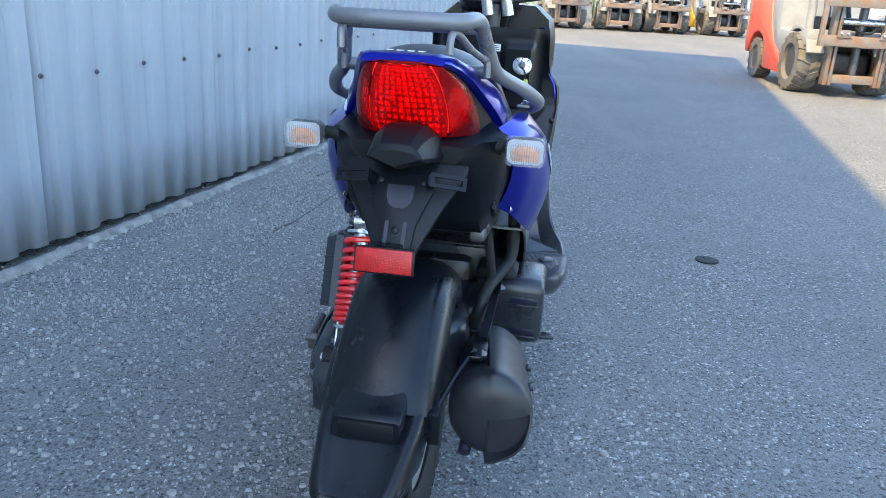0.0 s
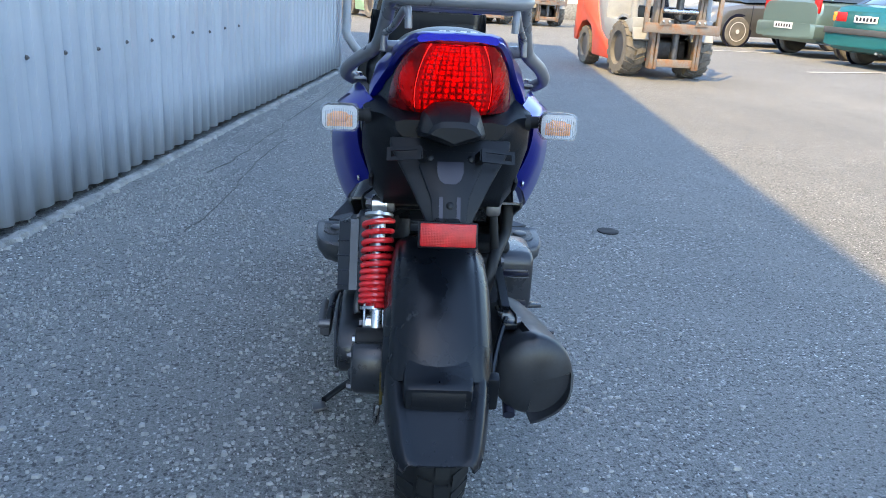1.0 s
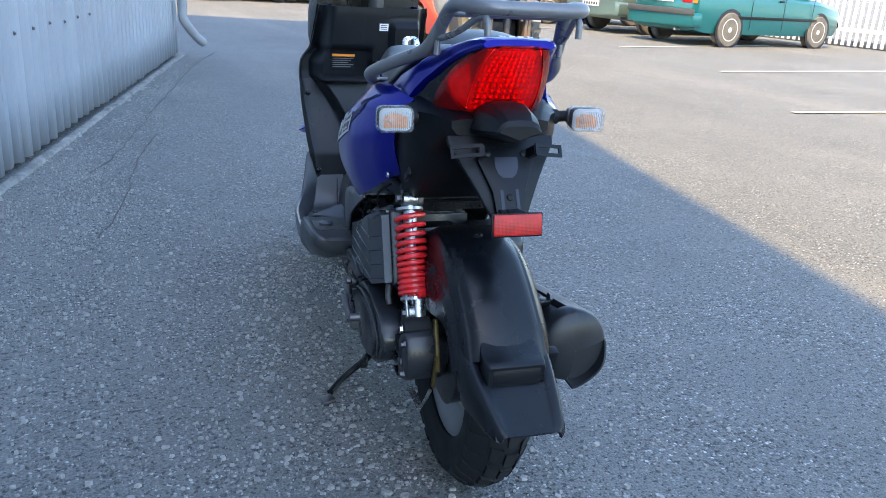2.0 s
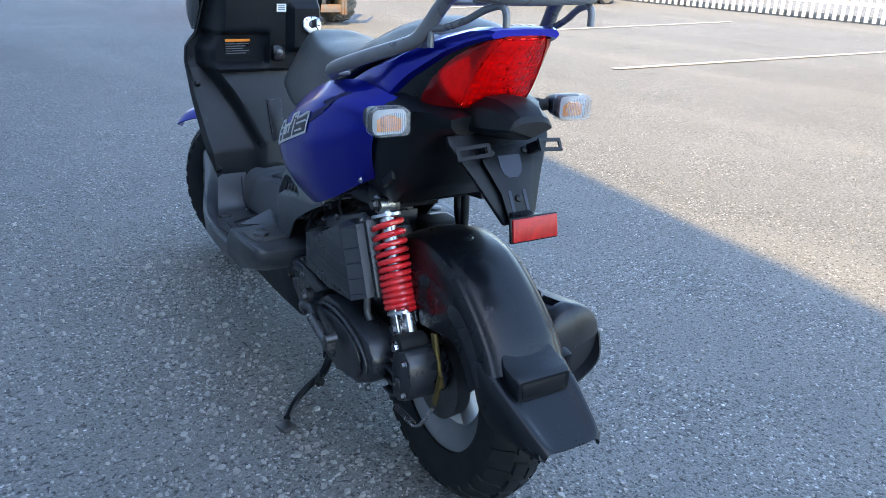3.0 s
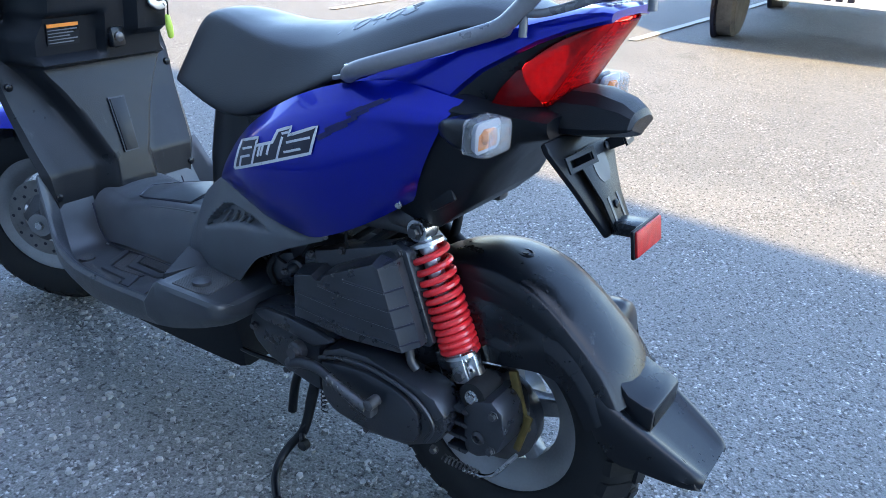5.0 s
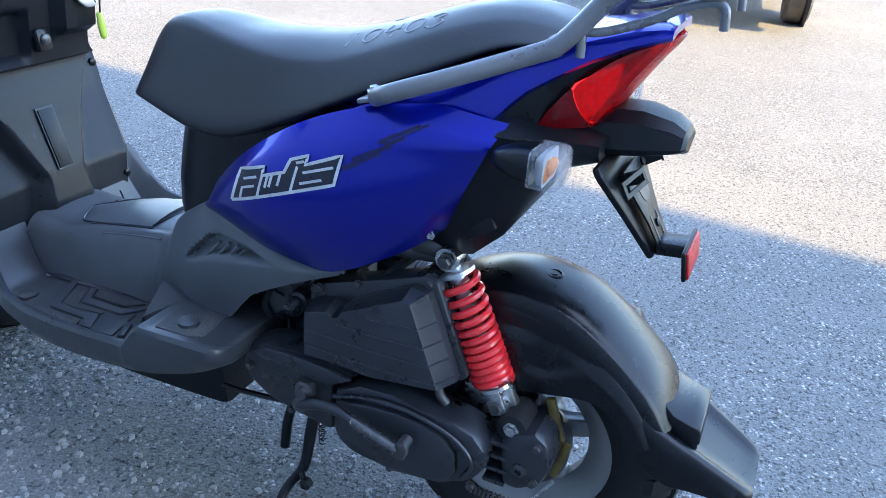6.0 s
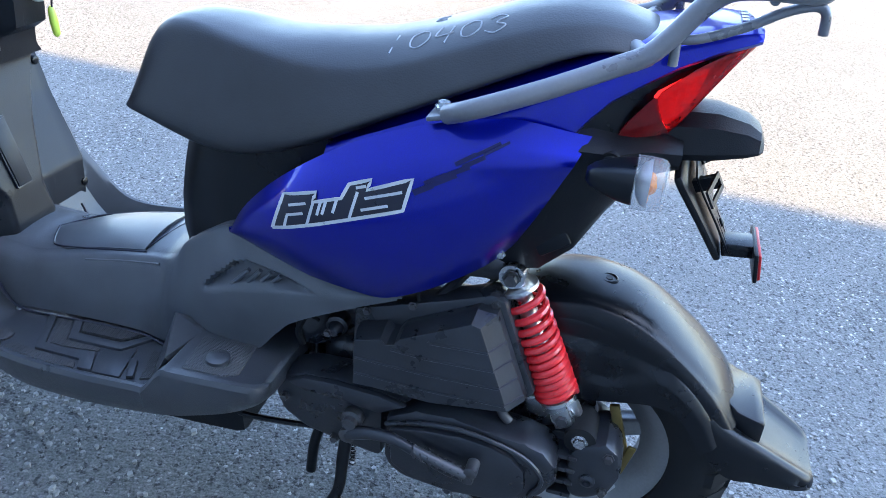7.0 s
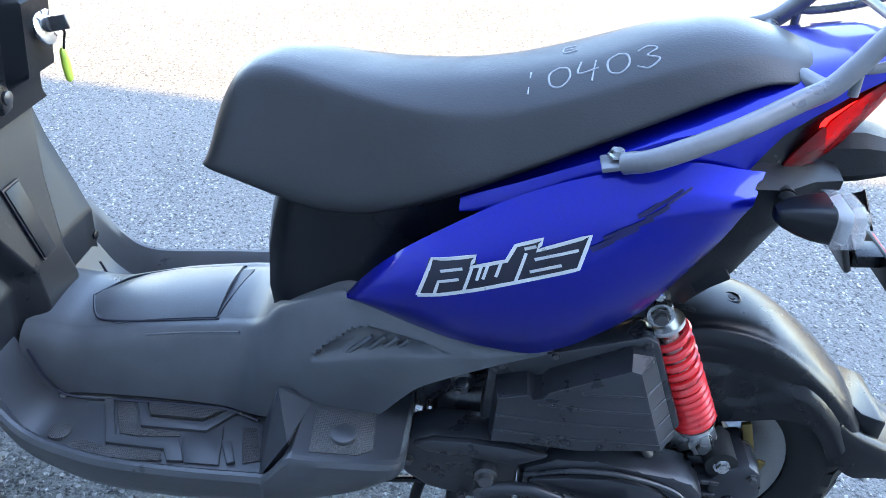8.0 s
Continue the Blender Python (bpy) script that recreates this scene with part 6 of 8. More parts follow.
# ---- engine, drive, exhaust ----
def drive_case():
    rear = [(0.258, 0.322), (0.215, 0.345), (0.162, 0.349), (0.107, 0.338), (0.060, 0.333), (0.033, 0.325), (0.014, 0.304), (0.010, 0.276), (0.029, 0.244), (0.080, 0.217), (0.155, 0.206), (0.230, 0.215), (0.252, 0.230), (0.260, 0.250)]
    front = [(0.222, 0.352), (0.268, 0.360), (0.333, 0.363), (0.382, 0.361), (0.416, 0.348), (0.430, 0.312), (0.418, 0.281), (0.384, 0.258), (0.332, 0.246), (0.264, 0.236), (0.264, 0.322)]
    slab("drive_case", [(x, z) for x, z in reversed(rear)], 0.062, M_ENGINE, scooter, upright(0.123), "black belt drive case", bevel=0.010)
    slab("case_bulge", [(0.250, 0.310), (0.200, 0.322), (0.148, 0.327), (0.105, 0.322), (0.075, 0.311), (0.054, 0.291), (0.050, 0.258), (0.062, 0.238), (0.100, 0.224), (0.155, 0.219), (0.215, 0.225), (0.246, 0.246)], 0.014, M_ENGINE, scooter, upright(0.180), bevel=0.006)
    slab("front_case", front, 0.056, M_ENGINE, scooter, upright(0.123), "black front half of the belt case", bevel=0.009)
    slab("case_ledge", [(0.226, 0.349), (0.268, 0.358), (0.333, 0.361), (0.380, 0.358), (0.408, 0.345), (0.385, 0.335), (0.330, 0.333), (0.268, 0.326)], 0.014, M_ENGINE, scooter, upright(0.174), bevel=0.005)
    tube("case_lip", [(0.256, 0.187, 0.312), (0.205, 0.190, 0.331), (0.150, 0.191, 0.337), (0.095, 0.190, 0.328), (0.052, 0.189, 0.310), (0.030, 0.187, 0.278), (0.044, 0.187, 0.246)], 0.0035, M_ENGINE, scooter, n=8)
    # ribbed bridge from the case to the gear housing
    slab("case_bridge", [(0.030, 0.318), (-0.020, 0.322), (-0.020, 0.226), (0.040, 0.226)], 0.030, M_ENGINE, scooter, upright(0.095), bevel=0.006)
    for k in range(4):
        block("cooling_fin", (0.006, 0.140, 0.302 - 0.023 * k), (0.034, 0.034, 0.007), M_ENGINE, scooter, bevel=0.002)
    gear = [(0.004, 0.306), (-0.010, 0.324), (-0.046, 0.340), (-0.066, 0.324), (-0.074, 0.284), (-0.062, 0.250), (-0.028, 0.227), (-0.004, 0.232)]
    slab("gear_housing", gear, 0.085, M_ENGINE, scooter, upright(0.070), "black gear housing", bevel=0.011)
    lathe("gear_boss", [(0.150, 0.012), (0.158, 0.011), (0.161, 0.006), (0.156, 0.004)], M_ENGINE, scooter, n=20, m=pose(-0.030, 0.0, 0.270))
    for u, w in ((0.030, 0.236), (-0.052, 0.318), (-0.052, 0.256), (0.335, 0.256), (0.412, 0.312), (0.16, 0.214)):
        bolt(scooter, (u, 0.180 if u > 0.02 else 0.154, w), 0.006, 0.008, M_DARKSTEEL, name="case_bolt")
    block("swing_arm", (0.05, 0.085, 0.305), (0.16, 0.05, 0.05), M_ENGINE, scooter, bevel=0.010, turn=(0, 10, 0))
    # bracket under the shock with a rubber bush
    lathe("bush", [(-0.026, 0.010), (-0.026, 0.022), (0.026, 0.022), (0.028, 0.012), (0.024, 0.010), (0.024, 0.004)], M_RUBBER, scooter, n=22, m=pose(-0.010, 0.122, 0.329))
    bolt(scooter, (-0.010, 0.147, 0.329), 0.009, 0.008, M_STEEL, name="bush_bolt")
    block("shock_bracket", (0.035, 0.112, 0.350), (0.075, 0.020, 0.055), M_STEEL, scooter, bevel=0.006, turn=(0, 24, 0))
    block("brake_stay", (-0.062, 0.095, 0.315), (0.014, 0.008, 0.10), M_BRASS, scooter, bevel=0.002, turn=(0, 18, 0))
    block("brake_arm", (-0.075, 0.100, 0.265), (0.012, 0.006, 0.07), M_BRASS, scooter, bevel=0.002, turn=(0, -14, 0))
    tube("brake_rod", [(0.02, 0.11, 0.155), (-0.03, 0.11, 0.168), (-0.07, 0.105, 0.225)], 0.0035, M_STEEL, scooter, n=8)
    helix = [(0.06 - 0.07 * k / 60, 0.108 + 0.006 * math.cos(k * 1.05), 0.158 + 0.006 * math.sin(k * 1.05)) for k in range(61)]
    tube("brake_spring", helix, 0.0014, M_DARKSTEEL, scooter, n=5, straight=True)


def kick_starter():
    lathe("kick_boss", [(0.176, 0.016), (0.192, 0.016), (0.194, 0.011), (0.202, 0.010)], M_DARKSTEEL, scooter, n=20, m=pose(0.306, 0, 0.306))
    lathe("kick_clamp", [(0.178, 0.012), (0.202, 0.012), (0.204, 0.008)], M_DARKSTEEL, scooter, n=16, m=pose(0.309, 0, 0.284))
    tube("kick_lever", [(0.309, 0.196, 0.285), (0.275, 0.203, 0.302), (0.240, 0.208, 0.308), (0.205, 0.210, 0.298), (0.165, 0.212, 0.284), (0.126, 0.214, 0.278)], [0.0095, 0.009, 0.008, 0.008, 0.009], M_ENGINE, scooter, n=10)
    pedal = tube("kick_pedal", [(0.205, 0.222, 0.312), (0.165, 0.224, 0.302), (0.128, 0.224, 0.292)], 0.0075, M_DARKSTEEL, scooter, "ribbed folding kick pedal", n=10)
    for k in range(7):
        t = k / 6
        block("pedal_rib", (0.202 - 0.066 * t, 0.2235, 0.311 - 0.018 * t), (0.0035, 0.0145, 0.0145), M_DARKSTEEL, pedal, bevel=0.001, turn=(0, 15, 0))
    lathe("pedal_joint", [(0.206, 0.009), (0.228, 0.009), (0.230, 0.005)], M_DARKSTEEL, scooter, n=16, m=pose(0.122, 0, 0.300))
    block("joint_fork", (0.126, 0.216, 0.286), (0.016, 0.020, 0.022), M_DARKSTEEL, scooter, bevel=0.004)


def air_box():
    """A box whose flat outer face is ribbed and whose rear edge is bevelled and scored, behind a flanged lid."""
    face = [(0.305, 0.373), (0.303, 0.446), (0.267, 0.457), (0.259, 0.450), (0.248, 0.453), (0.241, 0.464), (0.148, 0.511), (0.136, 0.508), (0.089, 0.386), (0.195, 0.371), (0.279, 0.374)]
    mid = [(0.309, 0.366), (0.307, 0.452), (0.268, 0.464), (0.258, 0.457), (0.249, 0.460), (0.240, 0.472), (0.146, 0.521), (0.120, 0.519), (0.070, 0.394), (0.195, 0.364), (0.280, 0.367)]
    rings = [[(u, 0.115, w) for u, w in mid], [(u, 0.160, w) for u, w in mid], [(u, 0.1675, w) for u, w in mid]]
    rings += [[(a + (c - a) * k, v, b + (d - b) * k) for (a, b), (c, d) in zip(mid, face)] for v, k in ((0.187, 0.90), (0.190, 1.0))]
    rings.append([(u + (0.2 - u) * 0.015, 0.1906, w + (0.42 - w) * 0.015) for u, w in face])
    box = loft("air_box", rings, M_ENGINE, scooter, "black ribbed air filter box", angle=26)
    lid = slab("box_lid", [(0.322, 0.372), (0.318, 0.470), (0.252, 0.492), (0.172, 0.520), (0.132, 0.536), (0.114, 0.528), (0.060, 0.395), (0.068, 0.384)], 0.040, M_ENGINE, scooter, upright(0.112), bevel=0.005)
    for k in range(4):
        w = 0.395 + 0.026 * k
        u0 = 0.0928 + 0.0100 * k
        far = 0.302 if k < 2 else 0.302 - 0.05 * (k - 1)
        tube("box_rib", [(u0, 0.1905, w), (0.2, 0.1908, w - 0.004), (far, 0.1905, w - 0.002)], 0.0021, M_ENGINE, box, n=6, straight=True)
        # dark line laid on the bevel for the shade in a groove
        tube("groove_shade", [(u0 + 0.002, 0.1902, w), (0.0736 + 0.0104 * k, 0.1675, w + 0.008)], 0.0017, M_DECAL_SHADE, box, n=6, straight=True)
    for u, w in ((0.30, 0.470), (0.126, 0.523), (0.078, 0.402), (0.236, 0.494)):
        bolt(lid, (u, w, 0.040), 0.005, 0.005, M_DARKSTEEL, (90, 0, 0), "box_screw")
    tube("drain_tube", [(0.105, 0.150, 0.378), (0.100, 0.152, 0.352), (0.090, 0.150, 0.338)], 0.007, M_DARKSTEEL, scooter, n=10)


def shock():
    axis_top, axis_low = Vector((0.114, 0.114, 0.553)), Vector((0.019, 0.118, 0.349))
    d = axis_low - axis_top
    root = tube("shock_absorber", [axis_top, axis_low], 0.009, M_STEEL, scooter, "rear shock absorber with a red coil spring", n=16, straight=True)
    helix = []
    turns, n = 12.5, 240
    x = d.normalized().cross(Vector((0, 1, 0))).normalized()
    y = d.normalized().cross(x)
    for k in range(n + 1):
        t = k / n
        a = 2 * math.pi * turns * (0.62 * t + 0.38 * t * t)
        p = axis_top + d * (0.12 + 0.74 * t)
        helix.append(p + (x * math.cos(a) + y * math.sin(a)) * 0.0262)
    tube("coil_spring", helix, 0.0054, M_SPRING, root, "red painted coil spring", n=8, straight=True)
    tube("spring_core", [axis_top + d * 0.12, axis_top + d * 0.62], 0.0135, M_STEEL, root, n=16, straight=True)
    tube("damper_body", [axis_top + d * 0.55, axis_top + d * 0.86], 0.0185, M_SPRING, root, n=16, straight=True)
    for t, r in ((0.085, 0.027), (0.865, 0.027)):
        tube("spring_seat", [axis_top + d * t, axis_top + d * (t + 0.025)], r, M_STEEL, root, n=24, straight=True)
    for p in (axis_top, axis_low):
        lathe("shock_eye", [(-0.014, 0.010), (-0.014, 0.017), (0.014, 0.017), (0.014, 0.010)], M_STEEL, root, n=20, m=Matrix.Translation(p))
        bolt(root, (p.x, p.y + 0.016, p.z), 0.009, 0.010, M_DARKSTEEL, name="shock_bolt")
    for s in BOTH:
        block("fork_tab", tuple(axis_low + Vector((0.006, 0.017 * s, 0.012))), (0.026, 0.005, 0.055), M_STEEL, root, bevel=0.004, turn=(0, 24, 0))


def side_stand():
    stand = tube("side_stand", [(0.346, 0.096, 0.215), (0.349, 0.112, 0.155), (0.350, 0.134, 0.095), (0.368, 0.152, 0.062), (0.372, 0.176, 0.040), (0.356, 0.206, 0.024), (0.322, 0.234, 0.016)], [0.0105, 0.0095, 0.0085, 0.0080, 0.0080], M_SATIN, scooter, "black steel side stand swung out", n=12, steps=5)
    slab("stand_foot", [(-0.020, -0.014), (0.016, -0.018), (0.022, 0.012), (-0.016, 0.018)], 0.008, M_DARKSTEEL, stand, pose(0.304, 0.243, 0.004, -6, 4, 20), bevel=0.002)
    tube("stand_peg", [(0.352, 0.136, 0.092), (0.346, 0.144, 0.086), (0.338, 0.150, 0.080)], 0.006, M_SATIN, stand, n=10)
    lathe("peg_ball", [(-0.011, 0.004), (-0.006, 0.010), (0.006, 0.010), (0.011, 0.004)], M_RUBBER, stand, n=14, m=pose(0.334, 0.152, 0.078))
    block("stand_bracket", (0.335, 0.095, 0.20), (0.05, 0.02, 0.06), M_SATIN, stand, bevel=0.006, turn=(0, 15, 0))
    tube("centre_stand_leg", [(0.385, 0.09, 0.215), (0.404, 0.098, 0.155), (0.410, 0.104, 0.092)], 0.009, M_SATIN, scooter, n=10)
    helix = [(0.345 + 0.006 * math.cos(k * 1.2), 0.085 + 0.006 * math.sin(k * 1.2), 0.20 - 0.09 * k / 50) for k in range(51)]
    tube("stand_spring", helix, 0.0015, M_SATIN, stand, n=5, straight=True)


def engine():
    block("crankcase", (0.24, 0.01, 0.30), (0.30, 0.20, 0.16), M_ENGINE, scooter, "dark engine crankcase", bevel=0.03, segments=3)
    block("cylinder", (0.40, 0.0, 0.36), (0.16, 0.14, 0.13), M_ENGINE, scooter, bevel=0.02)
    for k in range(6):
        block("cylinder_fin", (0.36 + 0.02 * k, 0.0, 0.36), (0.006, 0.19, 0.165), M_ENGINE, scooter, bevel=0.002)
    block("carburettor", (0.35, 0.085, 0.455), (0.075, 0.07, 0.075), M_DARKSTEEL, scooter, bevel=0.012)
    lathe("intake_hose", [(-0.04, 0.026), (-0.02, 0.029), (0.0, 0.026), (0.02, 0.029), (0.04, 0.026)], M_RUBBER, scooter, n=20, m=pose(0.30, 0.10, 0.465, 0, 0, 80))
    lathe("starter_motor", [(-0.03, 0.02), (-0.03, 0.032), (0.04, 0.032), (0.045, 0.02)], M_ENGINE, scooter, n=22, m=pose(0.405, 0.09, 0.405, 0, 0, 35))
    block("frame_rail", (0.27, 0.10, 0.535), (0.34, 0.03, 0.03), M_DARKSTEEL, scooter, bevel=0.008, turn=(0, 6, 0))
    block("frame_rail", (0.27, -0.10, 0.535), (0.34, 0.03, 0.03), M_DARKSTEEL, scooter, bevel=0.008, turn=(0, 6, 0))
    block("frame_bridge", (0.15, 0.0, 0.56), (0.05, 0.24, 0.03), M_DARKSTEEL, scooter, bevel=0.008)
    block("inner_box", (0.30, 0.0, 0.60), (0.32, 0.20, 0.14), M_BLACK, scooter, bevel=0.02)
    rng = random.Random(8)
    for k in range(7):
        a = Vector((0.42 - 0.03 * k, 0.10 + rng.uniform(-0.02, 0.03), 0.43 + rng.uniform(-0.02, 0.02)))
        b = Vector((0.34 - 0.035 * k, 0.05 + rng.uniform(-0.05, 0.06), 0.54))
        tube("hose", [a, (a + b) / 2 + Vector((rng.uniform(-0.03, 0.03), 0.04, rng.uniform(-0.01, 0.03))), b], 0.0035 + 0.002 * (k % 3), M_RUBBER, scooter, n=7)
    for u, v, w, r, h in ((0.415, 0.118, 0.440, 0.018, 0.030), (0.385, 0.125, 0.470, 0.014, 0.026), (0.350, 0.130, 0.425, 0.016, 0.030), (0.330, 0.122, 0.490, 0.012, 0.022)):
        lathe("engine_fitting", [(-h, r * 0.7), (-h * 0.6, r), (h * 0.4, r), (h * 0.5, r * 0.72), (h * 0.8, r * 0.66), (h, r * 0.3)], M_ENGINE, scooter, n=14, m=pose(u, v, w, 0, 0, 8))
        bolt(scooter, (u + 0.004, v + h, w), 0.005, 0.005, M_DARKSTEEL, name="fitting_bolt")
    for k in range(6):
        a = Vector((0.445 - 0.022 * k, 0.125 + rng.uniform(-0.015, 0.02), 0.395 + rng.uniform(-0.02, 0.03)))
        b = a + Vector((-0.07 + rng.uniform(-0.03, 0.05), rng.uniform(-0.02, 0.02), 0.09 + rng.uniform(-0.02, 0.03)))
        tube("small_hose", [a, (a + b) / 2 + Vector((0.02, 0.015, -0.015)), b], 0.0028 + 0.0012 * (k % 3), M_RUBBER, scooter, n=6)
    block("coil_bracket", (0.425, 0.120, 0.475), (0.05, 0.012, 0.04), M_DARKSTEEL, scooter, bevel=0.003, turn=(0, 25, 10))
    tube("cable_loop", [(0.20, 0.13, 0.56), (0.225, 0.150, 0.535), (0.23, 0.145, 0.50), (0.22, 0.12, 0.485)], 0.0025, M_RUBBER, scooter, n=6)
    # right-hand side: fan cover and the hose behind it
    rings = []
    for v, k in ((-0.085, 0.93), (-0.10, 1.0), (-0.20, 1.0), (-0.216, 0.97), (-0.224, 0.90), (-0.2265, 0.80)):
        rings.append([(0.376 + x, v, 0.325 + z) for x, z in rounded(0.076 * k, 0.073 * k, 0.026 * k, 5)])
    cover = loft("fan_cover", rings, M_ENGINE, scooter, "black fan cover with moulded recesses", angle=40)
    for z in (0.355, 0.285):
        # thin dark piece for the recess's shade, the face itself stays flat
        slab("recess_shade", rounded(0.028, 0.0075, 0.005, 3), 0.004, M_DECAL_SHADE, cover, Matrix(((0, 0, -1, 0.3005), (-1, 0, 0, -0.186), (0, 1, 0, z), (0, 0, 0, 1))), bevel=0.001)
        block("recess_lip", (0.2985, -0.186, z - 0.010), (0.008, 0.060, 0.004), M_ENGINE, cover, bevel=0.0015)
    slab("cover_tab", [(0.32, -0.222), (0.345, -0.222), (0.345, -0.256), (0.325, -0.256)], 0.008, M_ENGINE, cover, pose(0, 0, 0.262), bevel=0.002)
    block("cooling_duct", (0.318, -0.125, 0.415), (0.07, 0.085, 0.028), M_RUBBER, cover, bevel=0.012, segments=3)
    block("right_case", (0.26, -0.09, 0.315), (0.15, 0.06, 0.13), M_ENGINE, scooter, bevel=0.02, segments=3)
    for k in range(4):
        block("case_rib", (0.184, -0.09, 0.275 + 0.026 * k), (0.012, 0.05, 0.007), M_ENGINE, scooter, bevel=0.002)
    tube("breather_hose", [(0.30, -0.150, 0.56), (0.285, -0.155, 0.50), (0.275, -0.152, 0.455), (0.235, -0.135, 0.436), (0.185, -0.118, 0.420), (0.165, -0.108, 0.385), (0.165, -0.10, 0.345)], 0.0125, M_RUBBER, scooter, n=12)
    tube("fuel_hose", [(0.19, -0.10, 0.58), (0.195, -0.112, 0.52), (0.205, -0.120, 0.46), (0.22, -0.125, 0.42)], 0.009, M_RUBBER, scooter, n=10)


def exhaust():
    """The muffler's outer cover: a round shell whose rear end is domed, with a sunk face and a proud lip low on its outer side."""
    cv, cw, a_, b_, n = -0.163, 0.312, 0.071, 0.076, 72
    angles = [2 * math.pi * k / n for k in range(n)]
    rings = []
    for u in (0.150, 0.110, 0.07, 0.03, -0.01, -0.05, -0.078, -0.0805, -0.092):
        ring = []
        fall = 0.10 * max(0.0, u + 0.09)
        for a in angles:
            d = math.degrees(a)
            k = 0.84 if 112 < d < 262 and u > -0.079 else 1.0
            k *= 1 - 0.9 * max(0.0, u - 0.07)
            ring.append((u, cv + 0.11 * (u + 0.09) - a_ * k * math.cos(a), cw - fall - b_ * k * math.sin(a)))
        rings.append(ring)
    for rho in (1.0, 0.985, 0.965, 0.945, 0.925, 0.90, 0.82, 0.70, 0.55, 0.40, 0.25, 0.10, 0.02):
        ring = []
        for a in angles:
            d = (math.degrees(a) + 90) % 360 - 90
            k, u = rho, -0.100 - 0.026 * math.sqrt(max(0.0, 1 - rho * rho)) ** 0.85
            if -8 <= d <= 93:
                lip = -0.112 - 0.016 * blend((d + 8) / 40)
                u = lip if rho > 0.93 else -0.107
                k = rho * (1 + 0.06 * blend((d - 62) / 28)) if rho > 0.93 else rho
            elif d > 93:
                k = rho * 0.96
            ring.append((u, cv - a_ * k * math.cos(a), cw - b_ * k * math.sin(a)))
        rings.append(ring)
    muffler = loft("muffler", rings, M_MUFFLER, scooter, "dull black exhaust muffler with a wrap-round cover", angle=32)
    # outlet and slots are solid dark pieces, the openings' shade as colour
    tube("outlet", [(-0.075, -0.128, 0.262), (-0.115, -0.126, 0.240)], 0.011, M_DECAL_SHADE, muffler, n=12, straight=True)
    for u, w in ((0.03, 0.338), (-0.045, 0.340)):
        block("shield_slot_shade", (u, cv + 0.11 * (u + 0.09) - 0.0668, w), (0.022, 0.010, 0.007), M_DECAL_SHADE, muffler, bevel=0.001, turn=(0, 6, 0))
    block("hanger", (0.02, -0.128, 0.372), (0.10, 0.030, 0.006), M_SATIN, muffler, bevel=0.002, turn=(8, 6, 0))
    block("hanger_lug", (-0.035, -0.126, 0.378), (0.022, 0.026, 0.014), M_SATIN, muffler, bevel=0.004)
    # a flat strap holds it to the crankcase, and a thin rod runs to the mudguard
    tube("exhaust_strap", [(0.245, -0.132, 0.404), (0.15, -0.131, 0.388), (0.045, -0.130, 0.372)], 0.011, M_SATIN, scooter, n=4, straight=True)
    tube("exhaust_pipe", [(0.14, -0.135, 0.27), (0.24, -0.13, 0.25), (0.34, -0.11, 0.215), (0.44, -0.05, 0.24), (0.45, 0.0, 0.30)], 0.016, M_SATIN, muffler, n=12)
    tube("guard_stay", [(-0.02, -0.122, 0.384), (-0.09, -0.100, 0.362), (-0.165, -0.082, 0.340)], 0.0055, M_SATIN, scooter, n=8)
    block("stay_block", (-0.180, -0.083, 0.322), (0.022, 0.020, 0.066), M_BLACK, scooter, bevel=0.004, turn=(0, -14, 0))
    for p in ((-0.035, -0.138, 0.386), (0.240, -0.141, 0.402)):
        bolt(scooter, p, 0.008, 0.008, M_DARKSTEEL, (0, 0, 180), "stay_bolt")


drive_case()
kick_starter()
air_box()
shock()
side_stand()
engine()
exhaust()


